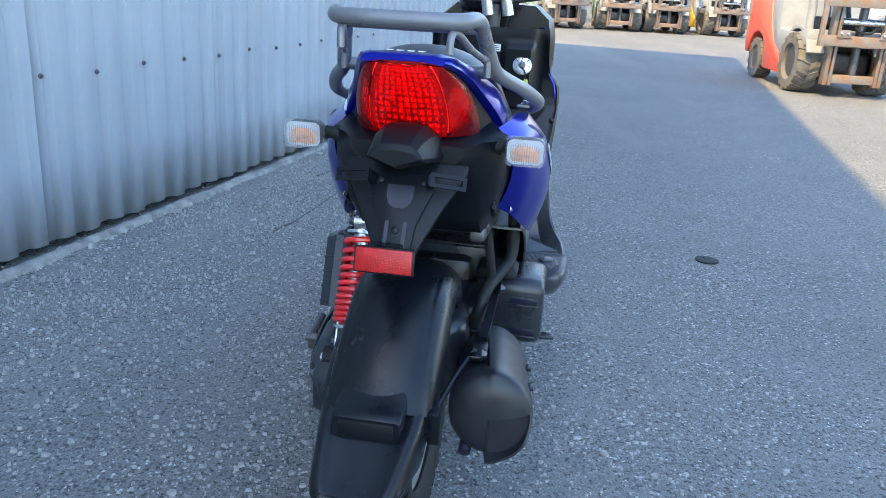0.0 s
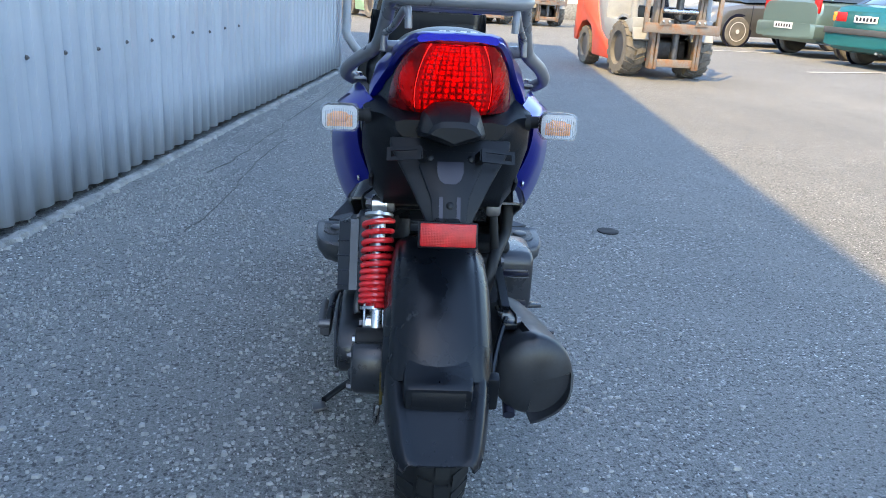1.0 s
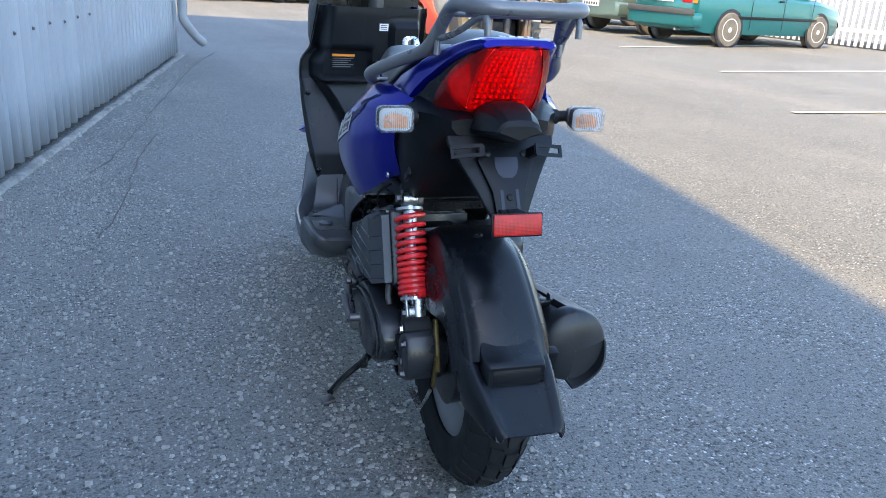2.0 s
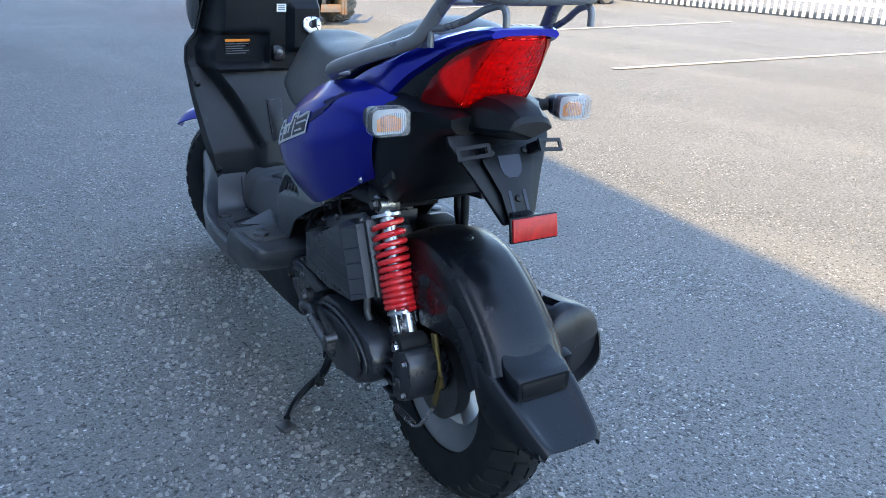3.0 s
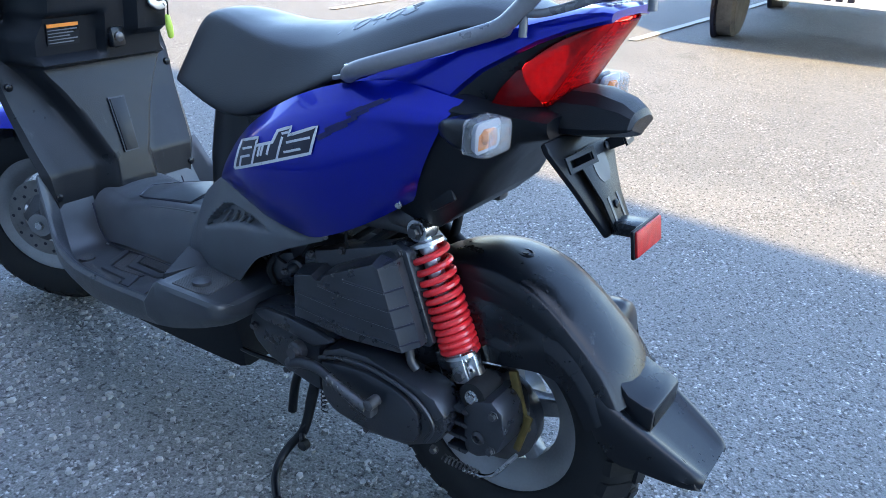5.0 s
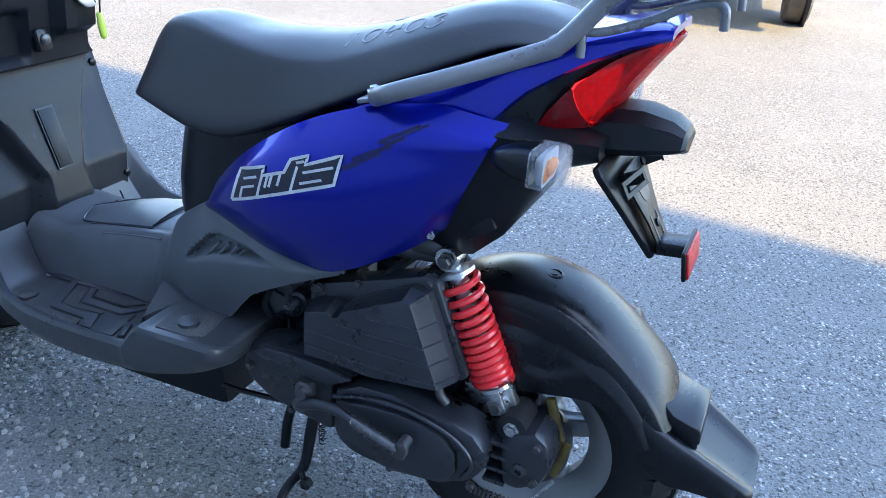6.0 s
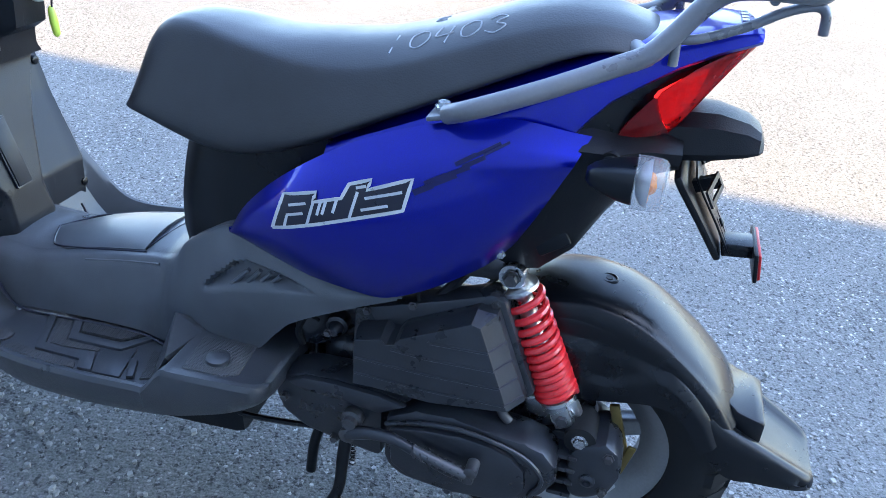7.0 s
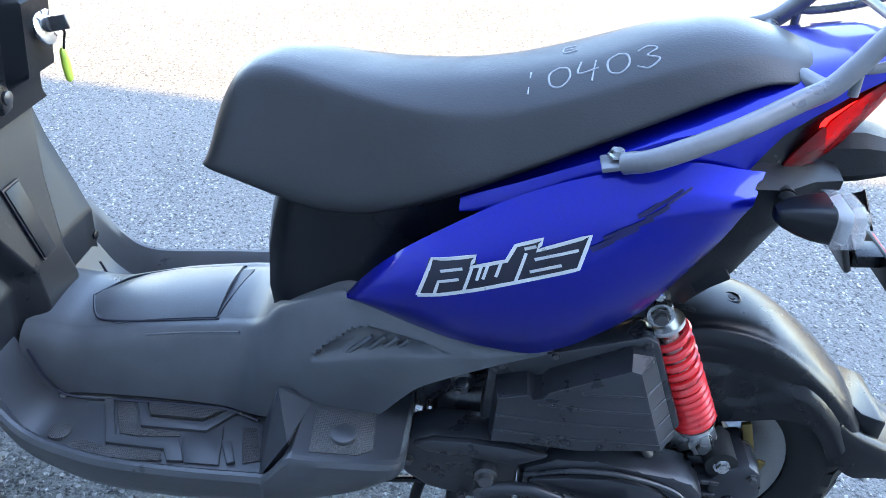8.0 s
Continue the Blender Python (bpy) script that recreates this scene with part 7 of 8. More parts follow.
# ---- the forklift ----
def lug_wheel(parent, r, half, m, mat_tyre, name="wheel", lugs=16):
    root = lathe(name, [(-half * 0.7, r * 0.52), (-half, r * 0.62), (-half * 0.98, r * 0.9), (-half * 0.8, r * 0.955), (half * 0.8, r * 0.955), (half * 0.98, r * 0.9), (half, r * 0.62), (half * 0.7, r * 0.52)], mat_tyre, parent, "dusty tyre with heavy lugs", n=40, m=m)
    verts, faces = [], []
    for k in range(lugs):
        for side in BOTH:
            a0 = 2 * math.pi * (k + (0.5 if side > 0 else 0)) / lugs
            i = len(verts)
            for y, da in ((0.02, 0.0), (0.55, 0.10), (1.02, 0.16)):
                for e in (0, 2 * math.pi / lugs * 0.55):
                    a = a0 + da + e
                    for rr in ((r * 0.93 if y < 0.9 else r * 0.84), (r if y < 0.9 else r * 0.965)):
                        verts.append((rr * math.cos(a), y * half * side, rr * math.sin(a)))
            for q in (0, 4):
                faces += [(i + q + 1, i + q + 3, i + q + 7, i + q + 5), (i + q, i + q + 1, i + q + 5, i + q + 4), (i + q + 2, i + q + 6, i + q + 7, i + q + 3)]
            faces += [(i, i + 2, i + 3, i + 1), (i + 8, i + 9, i + 11, i + 10)]
    build("tyre_tread", verts, faces, mat_tyre, root, smooth=False)
    lathe("rim", [(-half * 0.72, r * 0.2), (-half * 0.72, r * 0.5), (-half * 0.5, r * 0.54), (half * 0.5, r * 0.54), (half * 0.72, r * 0.5), (half * 0.4, r * 0.42), (half * 0.4, r * 0.24), (half * 0.75, r * 0.2), (half * 0.8, r * 0.1)], M_DARKSTEEL, root, n=28)
    for k in range(6):
        a = 2 * math.pi * k / 6
        for side in BOTH:
            bolt(root, (r * 0.32 * math.cos(a), half * 0.42 * side, r * 0.32 * math.sin(a)), 0.014, 0.02, M_DARKSTEEL, (0, 0, 0 if side > 0 else 180), "wheel_nut")
    return root


def forklift(m, paint, label, group="", detail=True):
    """A counterbalance truck: x ahead to the forks, y to its left; wheels at x 0 and -1.35."""
    lift = empty("forklift", m)
    tagged(lift, label, "forklift", group)
    hw = 0.52
    # counterweight with the curved lower flank
    side = [(-1.78, 0.42), (-1.74, 0.95), (-1.66, 1.12), (-1.10, 1.12), (-0.98, 0.98), (-0.86, 0.72), (-0.70, 0.50), (-0.50, 0.40), (-0.26, 0.37), (-0.22, 0.16), (-0.95, 0.16), (-1.00, 0.40), (-1.10, 0.52), (-1.28, 0.58), (-1.46, 0.55), (-1.58, 0.44), (-1.64, 0.30), (-1.74, 0.30)]
    slab("counterweight", side, 2 * hw, paint, lift, upright(-hw), "rounded painted counterweight", bevel=0.02)
    cab = [(-1.04, 0.60), (-0.98, 0.98), (-0.94, 1.08), (-0.60, 1.08), (-0.58, 0.66), (-0.05, 0.64), (0.30, 0.70), (0.30, 0.52), (-0.12, 0.56), (-0.30, 0.45), (-0.36, 0.36), (-0.55, 0.40), (-0.80, 0.50)]
    slab("cab_side", cab, 2 * hw - 0.03, M_LIFTGREY, lift, upright(-hw + 0.015), "grey engine cover and step", bevel=0.015)
    for s in BOTH:
        wing = [(0.40 * math.cos(radians(a)) * 1.02, 0.32 + 0.40 * math.sin(radians(a))) for a in range(20, 171, 15)]
        grid = [[(x, (hw - 0.02) * s, z), (x, (hw - 0.30) * s, z)] for x, z in wing]
        shell("wheel_arch", grid, 0.03 * s, M_LIFTGREY, lift)
        lug_wheel(lift, 0.325, 0.125, pose(0, (hw - 0.10) * s, 0.325), M_DUSTTYRE)
        lug_wheel(lift, 0.255, 0.09, pose(-1.35, (hw - 0.11) * s, 0.255), M_DUSTTYRE, "steer_wheel", 14)
        # overhead guard
        tube("guard_post", [(0.22, (hw - 0.06) * s, 0.62), (0.20, (hw - 0.06) * s, 0.9), (-0.05, (hw - 0.08) * s, 2.05)], 0.045, M_LIFTGREY, lift, n=10, straight=True)
        tube("guard_post", [(-1.05, (hw - 0.08) * s, 1.1), (-1.12, (hw - 0.08) * s, 2.05)], 0.04, M_LIFTGREY, lift, n=10, straight=True)
        tube("guard_rail", [(-0.05, (hw - 0.08) * s, 2.05), (-1.12, (hw - 0.08) * s, 2.05)], 0.035, M_LIFTGREY, lift, n=8, straight=True)
        # mast channels
        block("outer_channel", (0.42, 0.288 * s, 1.14), (0.12, 0.042, 2.02), M_MAST, lift, bevel=0.006)
        block("inner_channel", (0.45, 0.240 * s, 1.12), (0.08, 0.034, 1.98), M_MAST, lift, bevel=0.006)
        tube("tilt_ram", [(0.10, 0.30 * s, 0.48), (0.40, 0.30 * s, 0.62)], 0.03, M_STEEL, lift, n=12, straight=True)
    for k in range(6):
        block("guard_bar", (-0.2 - 0.17 * k, 0, 2.06), (0.03, 2 * hw - 0.2, 0.03), M_LIFTGREY, lift, bevel=0.004)
    for z, h in ((0.60, 0.11), (1.00, 0.11)):
        block("carriage_bar", (0.545, 0, z), (0.05, 0.92, h), M_MAST, lift, "rusty carriage bar", bevel=0.006)
    for s in BOTH:
        block("carriage_end", (0.545, 0.445 * s, 0.80), (0.045, 0.05, 0.52), M_MAST, lift, bevel=0.005)
        tab = slab("carriage_tab", [(-0.08, -0.03), (0.08, -0.03), (0.05, 0.05), (-0.05, 0.05)], 0.02, M_MAST, lift, Matrix(((0, 0, 1, 0.565), (1, 0, 0, 0.22 * s), (0, 1, 0, 0.665), (0, 0, 0, 1))), bevel=0.004)
        for k in (-0.035, 0.035):
            lathe("tab_bolt", [(0, 0.014), (0.012, 0.014), (0.016, 0.008)], M_STEEL, tab, n=6, m=pose(k, 0.012, 0.02, 90, 0, 0))
        block("backrest_bar", (0.55, 0.46 * s, 1.35), (0.03, 0.04, 0.8), M_MAST, lift, bevel=0.004)
    block("mast_tie", (0.44, 0, 0.20), (0.06, 0.56, 0.09), M_MAST, lift, bevel=0.006)
    block("mast_tie", (0.43, 0, 2.1), (0.08, 0.62, 0.09), M_MAST, lift, bevel=0.006)
    lathe("lift_ram", [(-0.85, 0.03), (-0.85, 0.045), (0.8, 0.045), (0.8, 0.03)], M_DARKSTEEL, lift, m=pose(0.42, 0, 1.05, 90, 0, 0), n=16)
    tube("hydraulic_hose", [(0.5, -0.14, 0.80), (0.52, -0.05, 0.70), (0.52, 0.08, 0.70), (0.5, 0.15, 0.82)], 0.014, M_RUBBER, lift, n=8)
    tube("side_shift_ram", [(0.52, -0.24, 0.79), (0.52, 0.18, 0.79)], 0.026, M_STEEL, lift, n=12, straight=True)
    block("drive_axle", (0.0, 0, 0.34), (0.24, 0.62, 0.24), M_DARKSTEEL, lift, bevel=0.05, segments=3)
    block("driver_seat", (-0.74, 0, 1.17), (0.42, 0.46, 0.16), M_SATIN, lift, "black driver's seat", bevel=0.05, segments=3)
    block("seat_back", (-0.95, 0, 1.45), (0.12, 0.44, 0.5), M_SATIN, lift, bevel=0.05, turn=(0, -10, 0), segments=3)
    tube("steering_column", [(0.12, 0.0, 0.72), (-0.12, 0.0, 1.12)], 0.03, M_SATIN, lift, n=10, straight=True)
    lathe("steering_wheel", [(-0.012, 0.16), (0.0, 0.172), (0.012, 0.16), (0.0, 0.148)], M_SATIN, lift, m=pose(-0.13, 0.0, 1.13, 62, 0, 90), n=24, closed=True)
    for k in range(3):
        tube("lever", [(0.14, -0.18 - 0.05 * k, 0.7), (0.06, -0.18 - 0.05 * k, 1.0)], 0.010, M_SATIN, lift, n=8, straight=True)
    block("dash", (0.16, 0, 0.72), (0.18, 0.9, 0.22), M_SATIN, lift, bevel=0.03)
    return lift


forklift(Matrix.Translation((4.43, 9.32, 0)) @ pose(0, 0, 0, 0, 0, -93), M_LIFT, "orange and grey forklift with a rusty bare mast")


# ---- parked vehicles: x ahead, y left, origin under the middle ----
def road_wheel(parent, r, x, y, spokes=6):
    s = 1 if y > 0 else -1
    root = lathe("wheel", [(-0.10, r * 0.62), (-0.10, r * 0.92), (-0.07, r), (0.07, r), (0.10, r * 0.92), (0.10, r * 0.62)], M_DUSTTYRE, parent, "dusty road wheel", n=36, m=pose(x, y, r))
    lathe("rim", [(0.06 * s, r * 0.25), (0.05 * s, r * 0.56), (0.10 * s, r * 0.66), (0.085 * s, r * 0.60), (0.03 * s, r * 0.58), (0.02 * s, r * 0.2)], M_DARKSTEEL, root, n=32)
    for k in range(spokes):
        a = 2 * math.pi * k / spokes
        block("spoke", (r * 0.36 * math.cos(a), 0.088 * s, r * 0.36 * math.sin(a)), (r * 0.52, 0.018, r * 0.12), M_ALLOY, root, bevel=0.006, turn=(0, -math.degrees(a), 0))
    lathe("hub_cap", [(0.07 * s, r * 0.16), (0.102 * s, r * 0.15), (0.106 * s, r * 0.08)], M_ALLOY, root, n=18)
    lathe("rim_lip", [(0.085 * s, r * 0.585), (0.102 * s, r * 0.60), (0.102 * s, r * 0.65), (0.085 * s, r * 0.66)], M_ALLOY, root, n=36, closed=True)


def car(name, m, label, category, paint, length, width, stations, wheels, r, lower, tail=True, group=""):
    """stations: (x, underside, waist, roof, half-width at the waist, half-width at the roof); roof equal to the waist means a bonnet."""
    root = empty(name, m)
    tagged(root, label, category, group)
    rings = []
    for x, under, waist, hw in stations:
        rings.append([(x, v, z) for v, z in ((hw * 0.55, waist), (hw * 0.86, waist - 0.02), (hw * 0.97, waist - 0.10), (hw, waist - 0.28), (hw * 0.995, under + 0.18), (hw * 0.95, under + 0.02), (hw * 0.6, under), (-hw * 0.6, under), (-hw * 0.95, under + 0.02), (-hw * 0.995, under + 0.18), (-hw, waist - 0.28), (-hw * 0.97, waist - 0.10), (-hw * 0.86, waist - 0.02), (-hw * 0.55, waist))])
    body = loft("body", rings, paint, root, angle=35)
    for x, s in ((x, s) for x in wheels for s in BOTH):
        hw = float(np.interp(x, sorted(q[0] for q in stations), [q[3] for q in sorted(stations)]))
        # proud dark disc painted as the arch's inner shade, the body is uncut
        lathe("wheel_arch_shade", [(hw * s - 0.10 * s, r * 0.3), (hw * s - 0.02 * s, r * 1.14), (hw * s + 0.003 * s, r * 1.16), (hw * s + 0.003 * s, r * 0.3)], M_DECAL_SHADE, body, n=30, m=pose(x, 0, r * 1.02))
        road_wheel(root, r, x, (hw - 0.075) * s)
    return root, body


def greenhouse(root, rows, paint, sill=0.02):
    """A glazed cabin: rows of (x, base, roof, half-width at the base, half-width at the roof)."""
    rings = []
    for x, low, top, hb, ht in rows:
        rings.append([(x, v, z) for v, z in ((ht * 0.7, top), (ht, top - 0.05), (hb, low), (-hb, low), (-ht, top - 0.05), (-ht * 0.7, top))])
    loft("glazing", rings, M_GLASS, root, "dark tinted windows", angle=25)
    mid = [q for q in rows if q[2] - q[1] > 0.3]
    rings = [[(x, v, z) for v, z in ((ht * 0.7, top + 0.012), (ht + 0.006, top - 0.05), (ht + 0.002, top - 0.075), (-ht - 0.002, top - 0.075), (-ht - 0.006, top - 0.05), (-ht * 0.7, top + 0.012))] for x, low, top, hb, ht in mid]
    loft("roof", rings, paint, root, angle=35)
    for s in BOTH:
        for k, q in enumerate(mid):
            x, low, top, hb, ht = q
            tube("pillar", [(x, (hb + 0.004) * s, low), (x, (ht + 0.004) * s, top - 0.05)], 0.028, paint, root, n=6, straight=True)


def plate(root, x, z, face):
    """A number plate shown as plain bars."""
    p = block("number_plate", (x, 0, z), (0.012, 0.50, 0.11), M_WHITE, root, "white number plate with plain bars", bevel=0.002)
    for k in range(6):
        block("plate_bar", (0.0065 * face, -0.19 + 0.075 * k, 0), (0.002, 0.045, 0.06), M_DECAL_SHADE, p, bevel=0)


def lamps(root, x, z, y, size, material, name, face):
    for s in BOTH:
        block(name, (x, y * s, z), (0.05, size[0], size[1]), material, root, bevel=0.015, segments=2)


TEAL = car_paint("teal_paint", (0.012, 0.13, 0.145), 0.3)
SAGE = car_paint("grey_green_paint", (0.13, 0.19, 0.18), 0.4)
SILVER = car_paint("dark_silver_paint", (0.17, 0.17, 0.165), 0.6)
WHITE = car_paint("white_car_paint", (0.72, 0.73, 0.73), 0.0)


def sedan():
    m = Matrix.Translation((11.53, 12.12, 0)) @ pose(0, 0, 0, 0, 0, 5)
    st = [(-2.12, 0.36, 0.90, 0.70), (-2.06, 0.26, 0.98, 0.78), (-1.85, 0.22, 1.02, 0.82), (-1.2, 0.2, 1.0, 0.84), (0.3, 0.2, 0.95, 0.845), (1.2, 0.2, 0.90, 0.83), (1.9, 0.22, 0.80, 0.78), (2.12, 0.30, 0.66, 0.68)]
    root, _ = car("sedan_car", m, "teal sedan parked with its rear to the yard", "car", TEAL, 4.24, 1.69, st, (-1.27, 1.27), 0.305, 0.2)
    greenhouse(root, [(-1.75, 1.0, 1.03, 0.72, 0.68), (-1.15, 0.99, 1.38, 0.75, 0.58), (-0.3, 0.98, 1.43, 0.77, 0.60), (0.35, 0.96, 1.40, 0.77, 0.59), (1.05, 0.92, 0.95, 0.74, 0.70)], TEAL)
    rings = [[(x, v, z) for v, z in rounded(0.80 * k, 0.12, 0.05, 3)] for x, k in ((-2.20, 0.92), (-2.18, 1.0), (-2.0, 1.03))]
    rings = [[(x, v, z + 0.45) for x, v, z in r] for r in rings]
    loft("rear_bumper", rings, TEAL, root, "teal bumper with a scuffed grey strip", angle=40)
    block("bumper_strip", (-2.20, 0, 0.575), (0.05, 1.62, 0.10), M_STRIP, root, "dark grey bumper top strip", bevel=0.015)
    lamps(root, -2.10, 0.80, 0.55, (0.24, 0.16), M_REDREFLECT, "tail_lamp", -1)
    lamps(root, -2.095, 0.80, 0.715, (0.09, 0.15), M_AMBER, "amber_lamp", -1)
    plate(root, -2.135, 0.78, -1)
    block("trunk_seam", (-2.085, 0, 0.90), (0.01, 1.3, 0.008), M_DECAL_SHADE, root, bevel=0)
    for s in BOTH:
        block("door_handle", (0.05, 0.845 * s, 0.83), (0.14, 0.02, 0.03), M_BLACK, root, bevel=0.006)
        block("side_strip", (0.0, 0.848 * s, 0.52), (2.3, 0.015, 0.05), M_BLACK, root, bevel=0.004)
        for x in (-0.75, 0.15, 1.0):
            block("door_seam", (x, 0.846 * s, 0.62), (0.008, 0.006, 0.62), M_DECAL_SHADE, root, bevel=0)
    tube("exhaust_tip", [(-2.18, -0.4, 0.27), (-1.9, -0.4, 0.27)], 0.025, M_STEEL, root, n=10, straight=True)


def minivan():
    m = Matrix.Translation((11.78, 14.45, 0)) @ pose(0, 0, 0, 0, 0, 5)
    st = [(-2.2, 0.38, 1.0, 0.74), (-2.12, 0.28, 1.06, 0.80), (-1.6, 0.24, 1.06, 0.84), (0.4, 0.24, 1.02, 0.85), (1.4, 0.24, 0.98, 0.83), (2.0, 0.26, 0.84, 0.78), (2.2, 0.34, 0.68, 0.68)]
    root, _ = car("minivan", m, "grey-green minivan parked beside the teal sedan", "car", SAGE, 4.4, 1.7, st, (-1.35, 1.35), 0.315, 0.22)
    greenhouse(root, [(-2.14, 1.04, 1.10, 0.74, 0.70), (-1.95, 1.04, 1.66, 0.76, 0.62), (-0.6, 1.03, 1.72, 0.77, 0.63), (0.5, 1.0, 1.68, 0.77, 0.61), (1.35, 0.97, 1.02, 0.74, 0.70)], SAGE)
    rings = [[(x, v, z + 0.48) for v, z in rounded(0.82 * k, 0.14, 0.06, 3)] for x, k in ((-2.29, 0.92), (-2.26, 1.0), (-2.05, 1.03))]
    loft("rear_bumper", rings, SAGE, root, angle=40)
    lamps(root, -2.17, 0.98, 0.68, (0.16, 0.34), M_REDREFLECT, "tail_lamp", -1)
    plate(root, -2.30, 0.56, -1)
    for s in BOTH:
        block("door_handle", (-0.2, 0.852 * s, 0.88), (0.14, 0.02, 0.03), M_BLACK, root, bevel=0.006)
        for x in (-1.0, 0.1, 1.05):
            block("door_seam", (x, 0.852 * s, 0.68), (0.008, 0.006, 0.7), M_DECAL_SHADE, root, bevel=0)


def hatchback():
    m = Matrix.Translation((10.87, 16.98, 0)) @ pose(0, 0, 0, 0, 0, 185)
    st = [(-2.1, 0.36, 0.9, 0.70), (-2.0, 0.24, 0.98, 0.79), (-1.2, 0.2, 0.98, 0.84), (0.4, 0.2, 0.94, 0.845), (1.2, 0.2, 0.90, 0.83), (1.85, 0.22, 0.78, 0.80), (2.1, 0.26, 0.62, 0.70), (2.16, 0.32, 0.52, 0.60)]
    root, _ = car("hatchback_car", m, "dark silver car parked nose towards the yard", "car", SILVER, 4.3, 1.69, st, (-1.28, 1.30), 0.315, 0.2)
    greenhouse(root, [(-1.98, 0.97, 1.0, 0.74, 0.70), (-1.6, 0.97, 1.38, 0.76, 0.60), (-0.3, 0.96, 1.46, 0.77, 0.61), (0.4, 0.95, 1.42, 0.77, 0.60), (1.1, 0.92, 0.95, 0.75, 0.70)], SILVER)
    lamps(root, 2.0, 0.66, 0.56, (0.34, 0.15), M_CLEAR, "headlamp", 1)
    block("grille", (2.14, 0, 0.55), (0.04, 0.7, 0.10), M_BLACK, root, bevel=0.01)
    block("air_intake", (2.13, 0, 0.34), (0.06, 1.0, 0.12), M_BLACK, root, bevel=0.015)
    plate(root, 2.18, 0.44, 1)
    for s in BOTH:
        block("fog_lamp", (2.08, 0.58 * s, 0.36), (0.05, 0.12, 0.09), M_CLEAR, root, bevel=0.01)
        for x in (-0.75, 0.2, 1.0):
            block("door_seam", (x, 0.846 * s, 0.62), (0.008, 0.006, 0.62), M_DECAL_SHADE, root, bevel=0)
        block("door_handle", (0.05, 0.845 * s, 0.83), (0.14, 0.02, 0.03), SILVER, root, bevel=0.006)


def panel_van():
    m = Matrix.Translation((12.6, 23.6, 0)) @ pose(0, 0, 0, 0, 0, 183)
    st = [(-2.3, 0.36, 1.0, 0.82), (-2.2, 0.28, 1.05, 0.88), (0.4, 0.25, 1.05, 0.90), (1.5, 0.25, 1.02, 0.88), (2.05, 0.26, 0.86, 0.82), (2.28, 0.32, 0.66, 0.70)]
    root, _ = car("panel_van", m, "white panel van parked in the row", "van", WHITE, 4.6, 1.8, st, (-1.4, 1.45), 0.325, 0.22)
    rings = [[(x, v, z) for v, z in ((ht * 0.7, top), (ht, top - 0.08), (0.86, 1.0), (-0.86, 1.0), (-ht, top - 0.08), (-ht * 0.7, top))] for x, top, ht in ((-2.24, 1.80, 0.74), (-1.0, 1.85, 0.76), (0.2, 1.84, 0.75))]
    loft("load_box", rings, WHITE, root, angle=35)
    greenhouse(root, [(0.2, 1.03, 1.83, 0.82, 0.74), (0.7, 1.03, 1.80, 0.82, 0.72), (1.55, 1.0, 1.06, 0.80, 0.74)], WHITE)
    lamps(root, 2.12, 0.76, 0.62, (0.28, 0.22), M_CLEAR, "headlamp", 1)
    block("front_bumper", (2.24, 0, 0.44), (0.12, 1.5, 0.26), M_GREY, root, bevel=0.04, segments=3)
    plate(root, 2.31, 0.44, 1)
    for s in BOTH:
        block("side_strip", (0.0, 0.902 * s, 0.55), (2.2, 0.02, 0.09), M_GREY, root, bevel=0.006)
        block("door_handle", (0.3, 0.90 * s, 0.95), (0.14, 0.02, 0.03), M_BLACK, root, bevel=0.006)


def small_truck():
    m = Matrix.Translation((7.45, 0.95, 0)) @ pose(0, 0, 0, 0, 0, 176)
    st = [(-2.2, 0.45, 0.85, 0.80), (-0.4, 0.42, 0.85, 0.82), (0.3, 0.40, 1.02, 0.83), (1.5, 0.40, 1.0, 0.83), (2.02, 0.42, 0.92, 0.80), (2.10, 0.46, 0.86, 0.76)]
    root, _ = car("cab_over_truck", m, "white cab-over light truck parked in the row", "truck", WHITE, 4.4, 1.66, st, (-1.3, 1.35), 0.33, 0.3)
    greenhouse(root, [(0.35, 1.0, 2.10, 0.80, 0.76), (1.2, 1.0, 2.12, 0.80, 0.76), (1.85, 0.98, 1.95, 0.78, 0.72), (2.02, 0.94, 1.1, 0.76, 0.72)], WHITE)
    rings = [[(x, v, z + 0.52) for v, z in rounded(0.82 * k, 0.12, 0.05, 3)] for x, k in ((2.04, 1.0), (2.16, 0.99), (2.20, 0.94))]
    loft("front_bumper", rings, WHITE, root, "white front bumper", angle=40)
    for s in BOTH:
        block("indicator", (2.19, 0.66 * s, 0.54), (0.03, 0.17, 0.09), M_AMBER, root, "amber indicator", bevel=0.008)
        block("headlamp", (2.10, 0.62 * s, 0.76), (0.05, 0.24, 0.16), M_CLEAR, root, bevel=0.02)
        tube("mirror_arm", [(1.7, 0.80 * s, 1.35), (1.85, 0.95 * s, 1.42)], 0.012, M_SATIN, root, n=6, straight=True)
        block("wing_mirror", (1.87, 0.97 * s, 1.32), (0.05, 0.13, 0.24), M_SATIN, root, bevel=0.02)
    block("load_bed", (-1.0, 0, 1.25), (2.4, 1.64, 0.85), WHITE, root, "white load box", bevel=0.02)
    plate(root, 2.21, 0.46, 1)


sedan()
minivan()
hatchback()
panel_van()
small_truck()


# ---- the far end of the yard ----
LIFT_GREEN = worn("pale_green_lift_paint", (0.22, 0.36, 0.24), 0.45, 0.0, 100, 5, 0.15, 0.05, 0.001)
LIFT_YELLOW = worn("yellow_lift_paint", (0.62, 0.40, 0.05), 0.45, 0.0, 100, 5, 0.15, 0.05, 0.001)
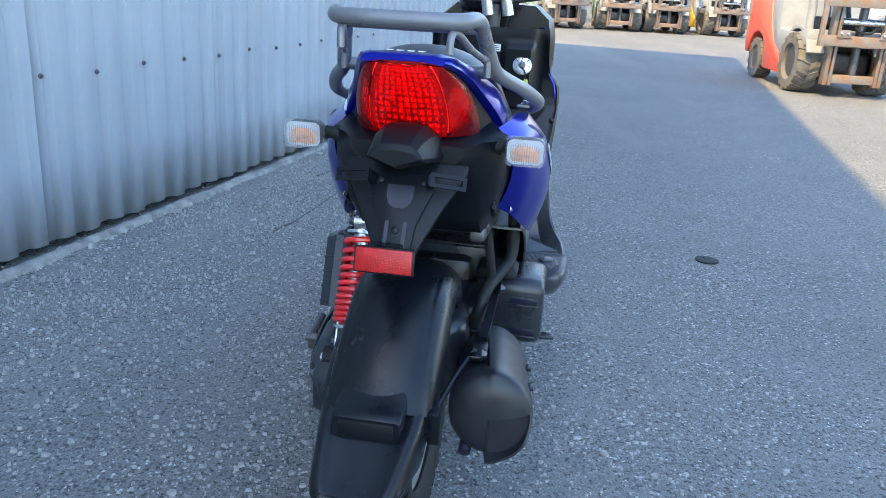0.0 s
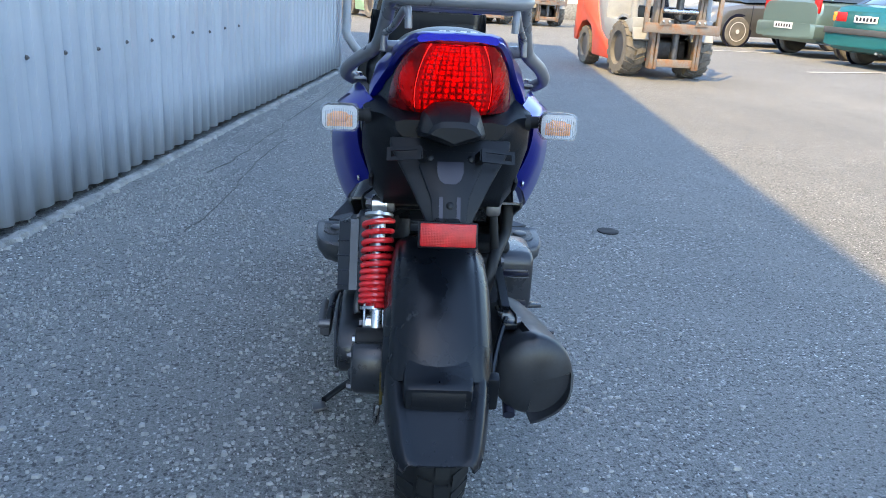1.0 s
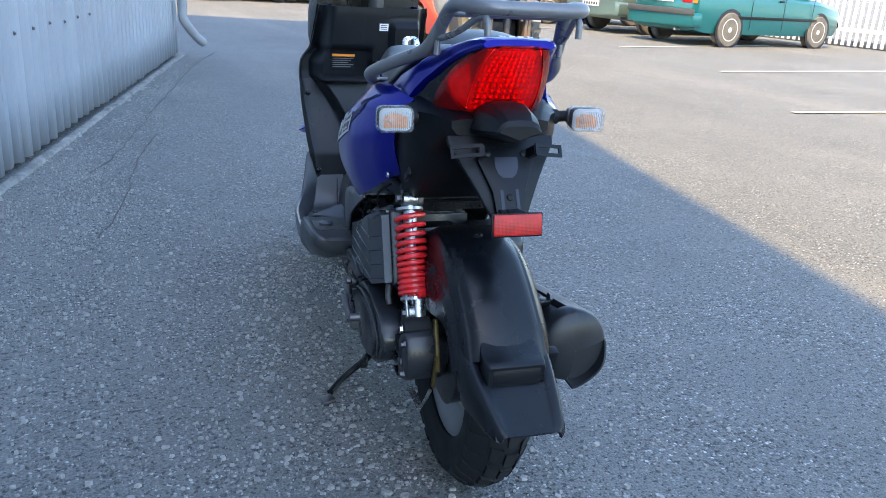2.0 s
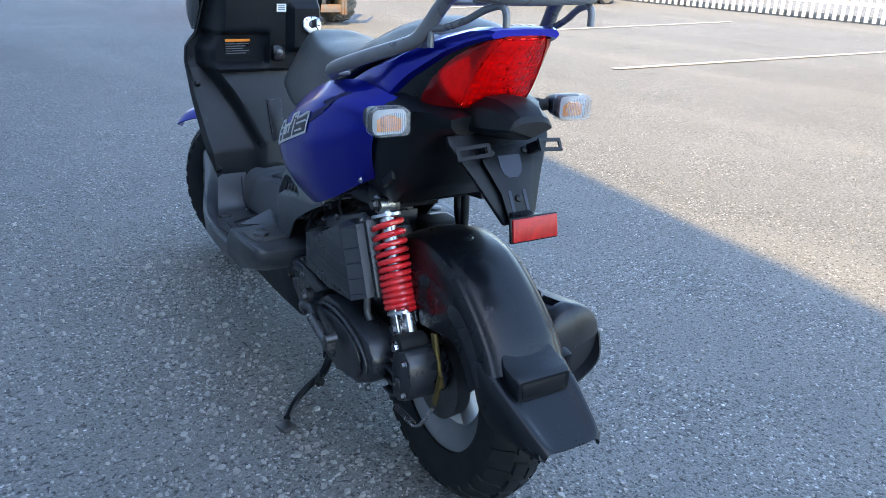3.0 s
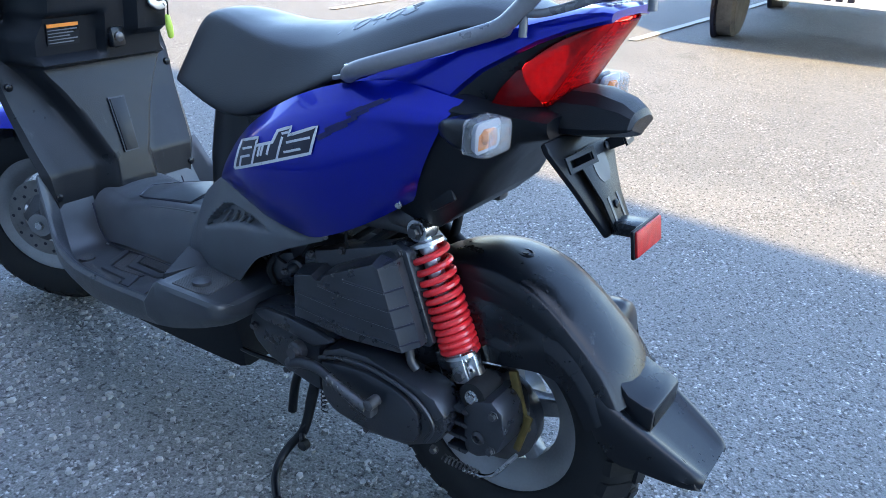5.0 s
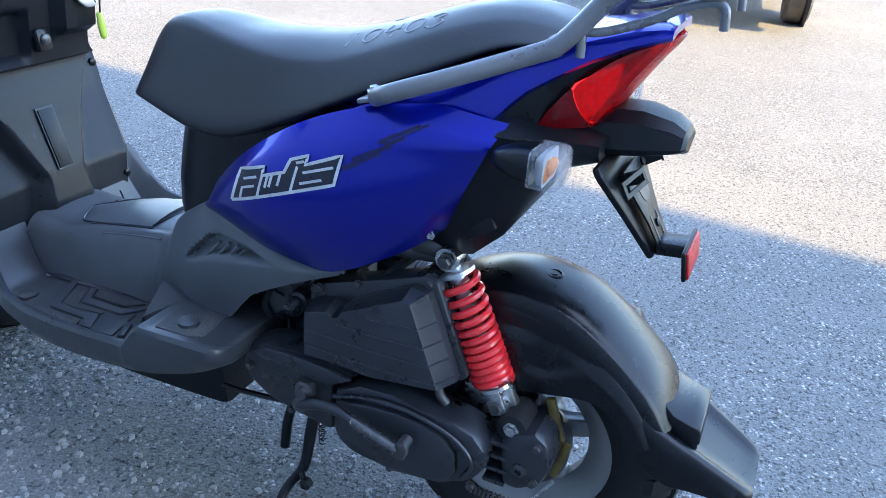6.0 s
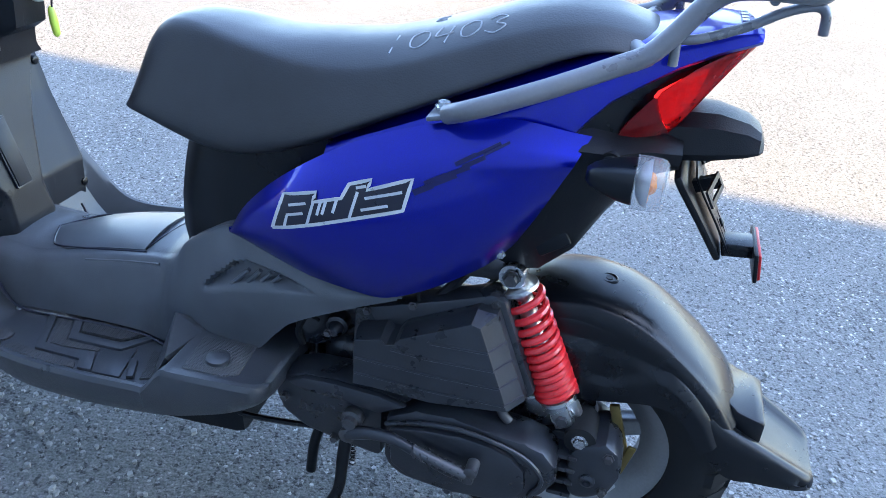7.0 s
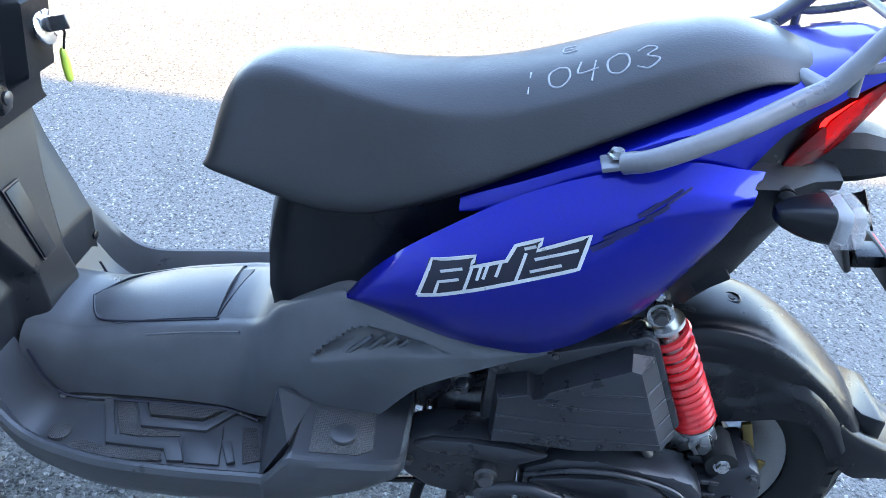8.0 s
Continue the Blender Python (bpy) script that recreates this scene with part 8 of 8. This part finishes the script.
for x, y, turn, paint, text in ((2.75, 20.3, -75, LIFT_GREEN, "pale green forklift standing at the far side"), (4.2, 20.6, -95, LIFT_GREEN, "pale green forklift standing beside a yellow one"), (5.4, 20.8, -90, LIFT_YELLOW, "yellow forklift standing at the far side"), (6.9, 21.0, -85, LIFT_YELLOW, "yellow forklift at the end of a row")):
    forklift(Matrix.Translation((x, y, 0)) @ pose(0, 0, 0, 0, 0, turn), paint, text, "forklifts across the yard")

M_PALEWALL = worn("pale_rendered_wall", (0.62, 0.60, 0.55), 0.85, 0.0, 40, 1.5, 0.12, 0.2, 0.004)
M_RACKORANGE = worn("orange_pallet_rack", (0.55, 0.14, 0.03), 0.5, 0.0, 80, 6, 0.2, 0.05, 0.001)


def far_hall():
    root = empty("far_hall", Matrix.Translation((4.0, 27.0, 0)) @ pose(0, 0, 0, 0, 0, -6))
    tagged(root, "pale rendered hall with dark gates across the yard", "building")
    block("wall", (0, 3.0, 2.6), (44, 6.0, 5.2), M_PALEWALL, root, bevel=0.02)
    block("roof", (0, 3.0, 5.3), (44.6, 6.6, 0.25), M_LIFTGREY, root, bevel=0.02)
    block("plinth", (0, -0.04, 0.25), (44, 0.12, 0.5), M_CONCRETE, root, bevel=0.01)
    for k in range(5):
        x = -16 + 8 * k
        gate = block("gate", (x, -0.06, 1.7), (3.6, 0.12, 3.4), M_LIFTGREY, root, "dark sectional gate", bevel=0.02)
        for j in range(4):
            block("gate_rib", (0, -0.07, -1.2 + 0.8 * j), (3.5, 0.04, 0.06), M_DARKSTEEL, gate, bevel=0.008)
        for j in (-1, 1):
            w = block("window", (x + 3.0 + 0.8 * j, -0.03, 3.0), (1.2, 0.10, 1.0), M_WHITE, root, bevel=0.01)
            block("pane", (0, -0.05, 0), (1.05, 0.03, 0.85), M_GLASS, w, bevel=0.004)


def pallet_rack(x, y):
    root = empty("pallet_rack", pose(x, y, 0, 0, 0, -4))
    tagged(root, "orange steel pallet rack standing before the far hall", "rack", "pallet racks")
    for a in (-1.2, 0, 1.2):
        for b in (-0.4, 0.4):
            block("upright", (a, b, 1.2), (0.08, 0.08, 2.4), M_RACKORANGE, root, bevel=0.008)
    for z in (0.35, 1.2, 2.1):
        for b in (-0.4, 0.4):
            block("beam", (0, b, z), (2.4, 0.05, 0.12), M_RACKORANGE, root, bevel=0.006)
        for k in range(3):
            block("crate", (-0.8 + 0.8 * k, 0, z + 0.28), (0.6, 0.6, 0.38), M_MAST if k % 2 else M_DARKSTEEL, root, bevel=0.02)


far_hall()
pallet_rack(-0.2, 24.0)
pallet_rack(2.4, 24.2)


def yard_fence():
    root = empty("yard_fence", Matrix.Translation((15.5, 4.0, 0)) @ pose(0, 0, 0, 0, 0, 97))
    tagged(root, "white picket fence along the yard's edge", "fence")
    block("rail", (0, 0, 0.35), (26, 0.04, 0.08), M_WHITE, root, bevel=0.006)
    block("rail", (0, 0, 1.1), (26, 0.04, 0.08), M_WHITE, root, bevel=0.006)
    block("kerb_stone", (0, -0.25, 0.06), (26, 0.15, 0.14), M_CONCRETE, root, bevel=0.015)
    me = block_mesh("picket", (0.07, 0.025, 1.3), 0.006, 1)
    me.materials.append(M_WHITE)
    for k in range(180):
        ob = new("picket", me)
        ob.parent = root
        ob.matrix_basis = pose(-12.9 + 0.144 * k, 0.035, 0.68)


yard_fence()
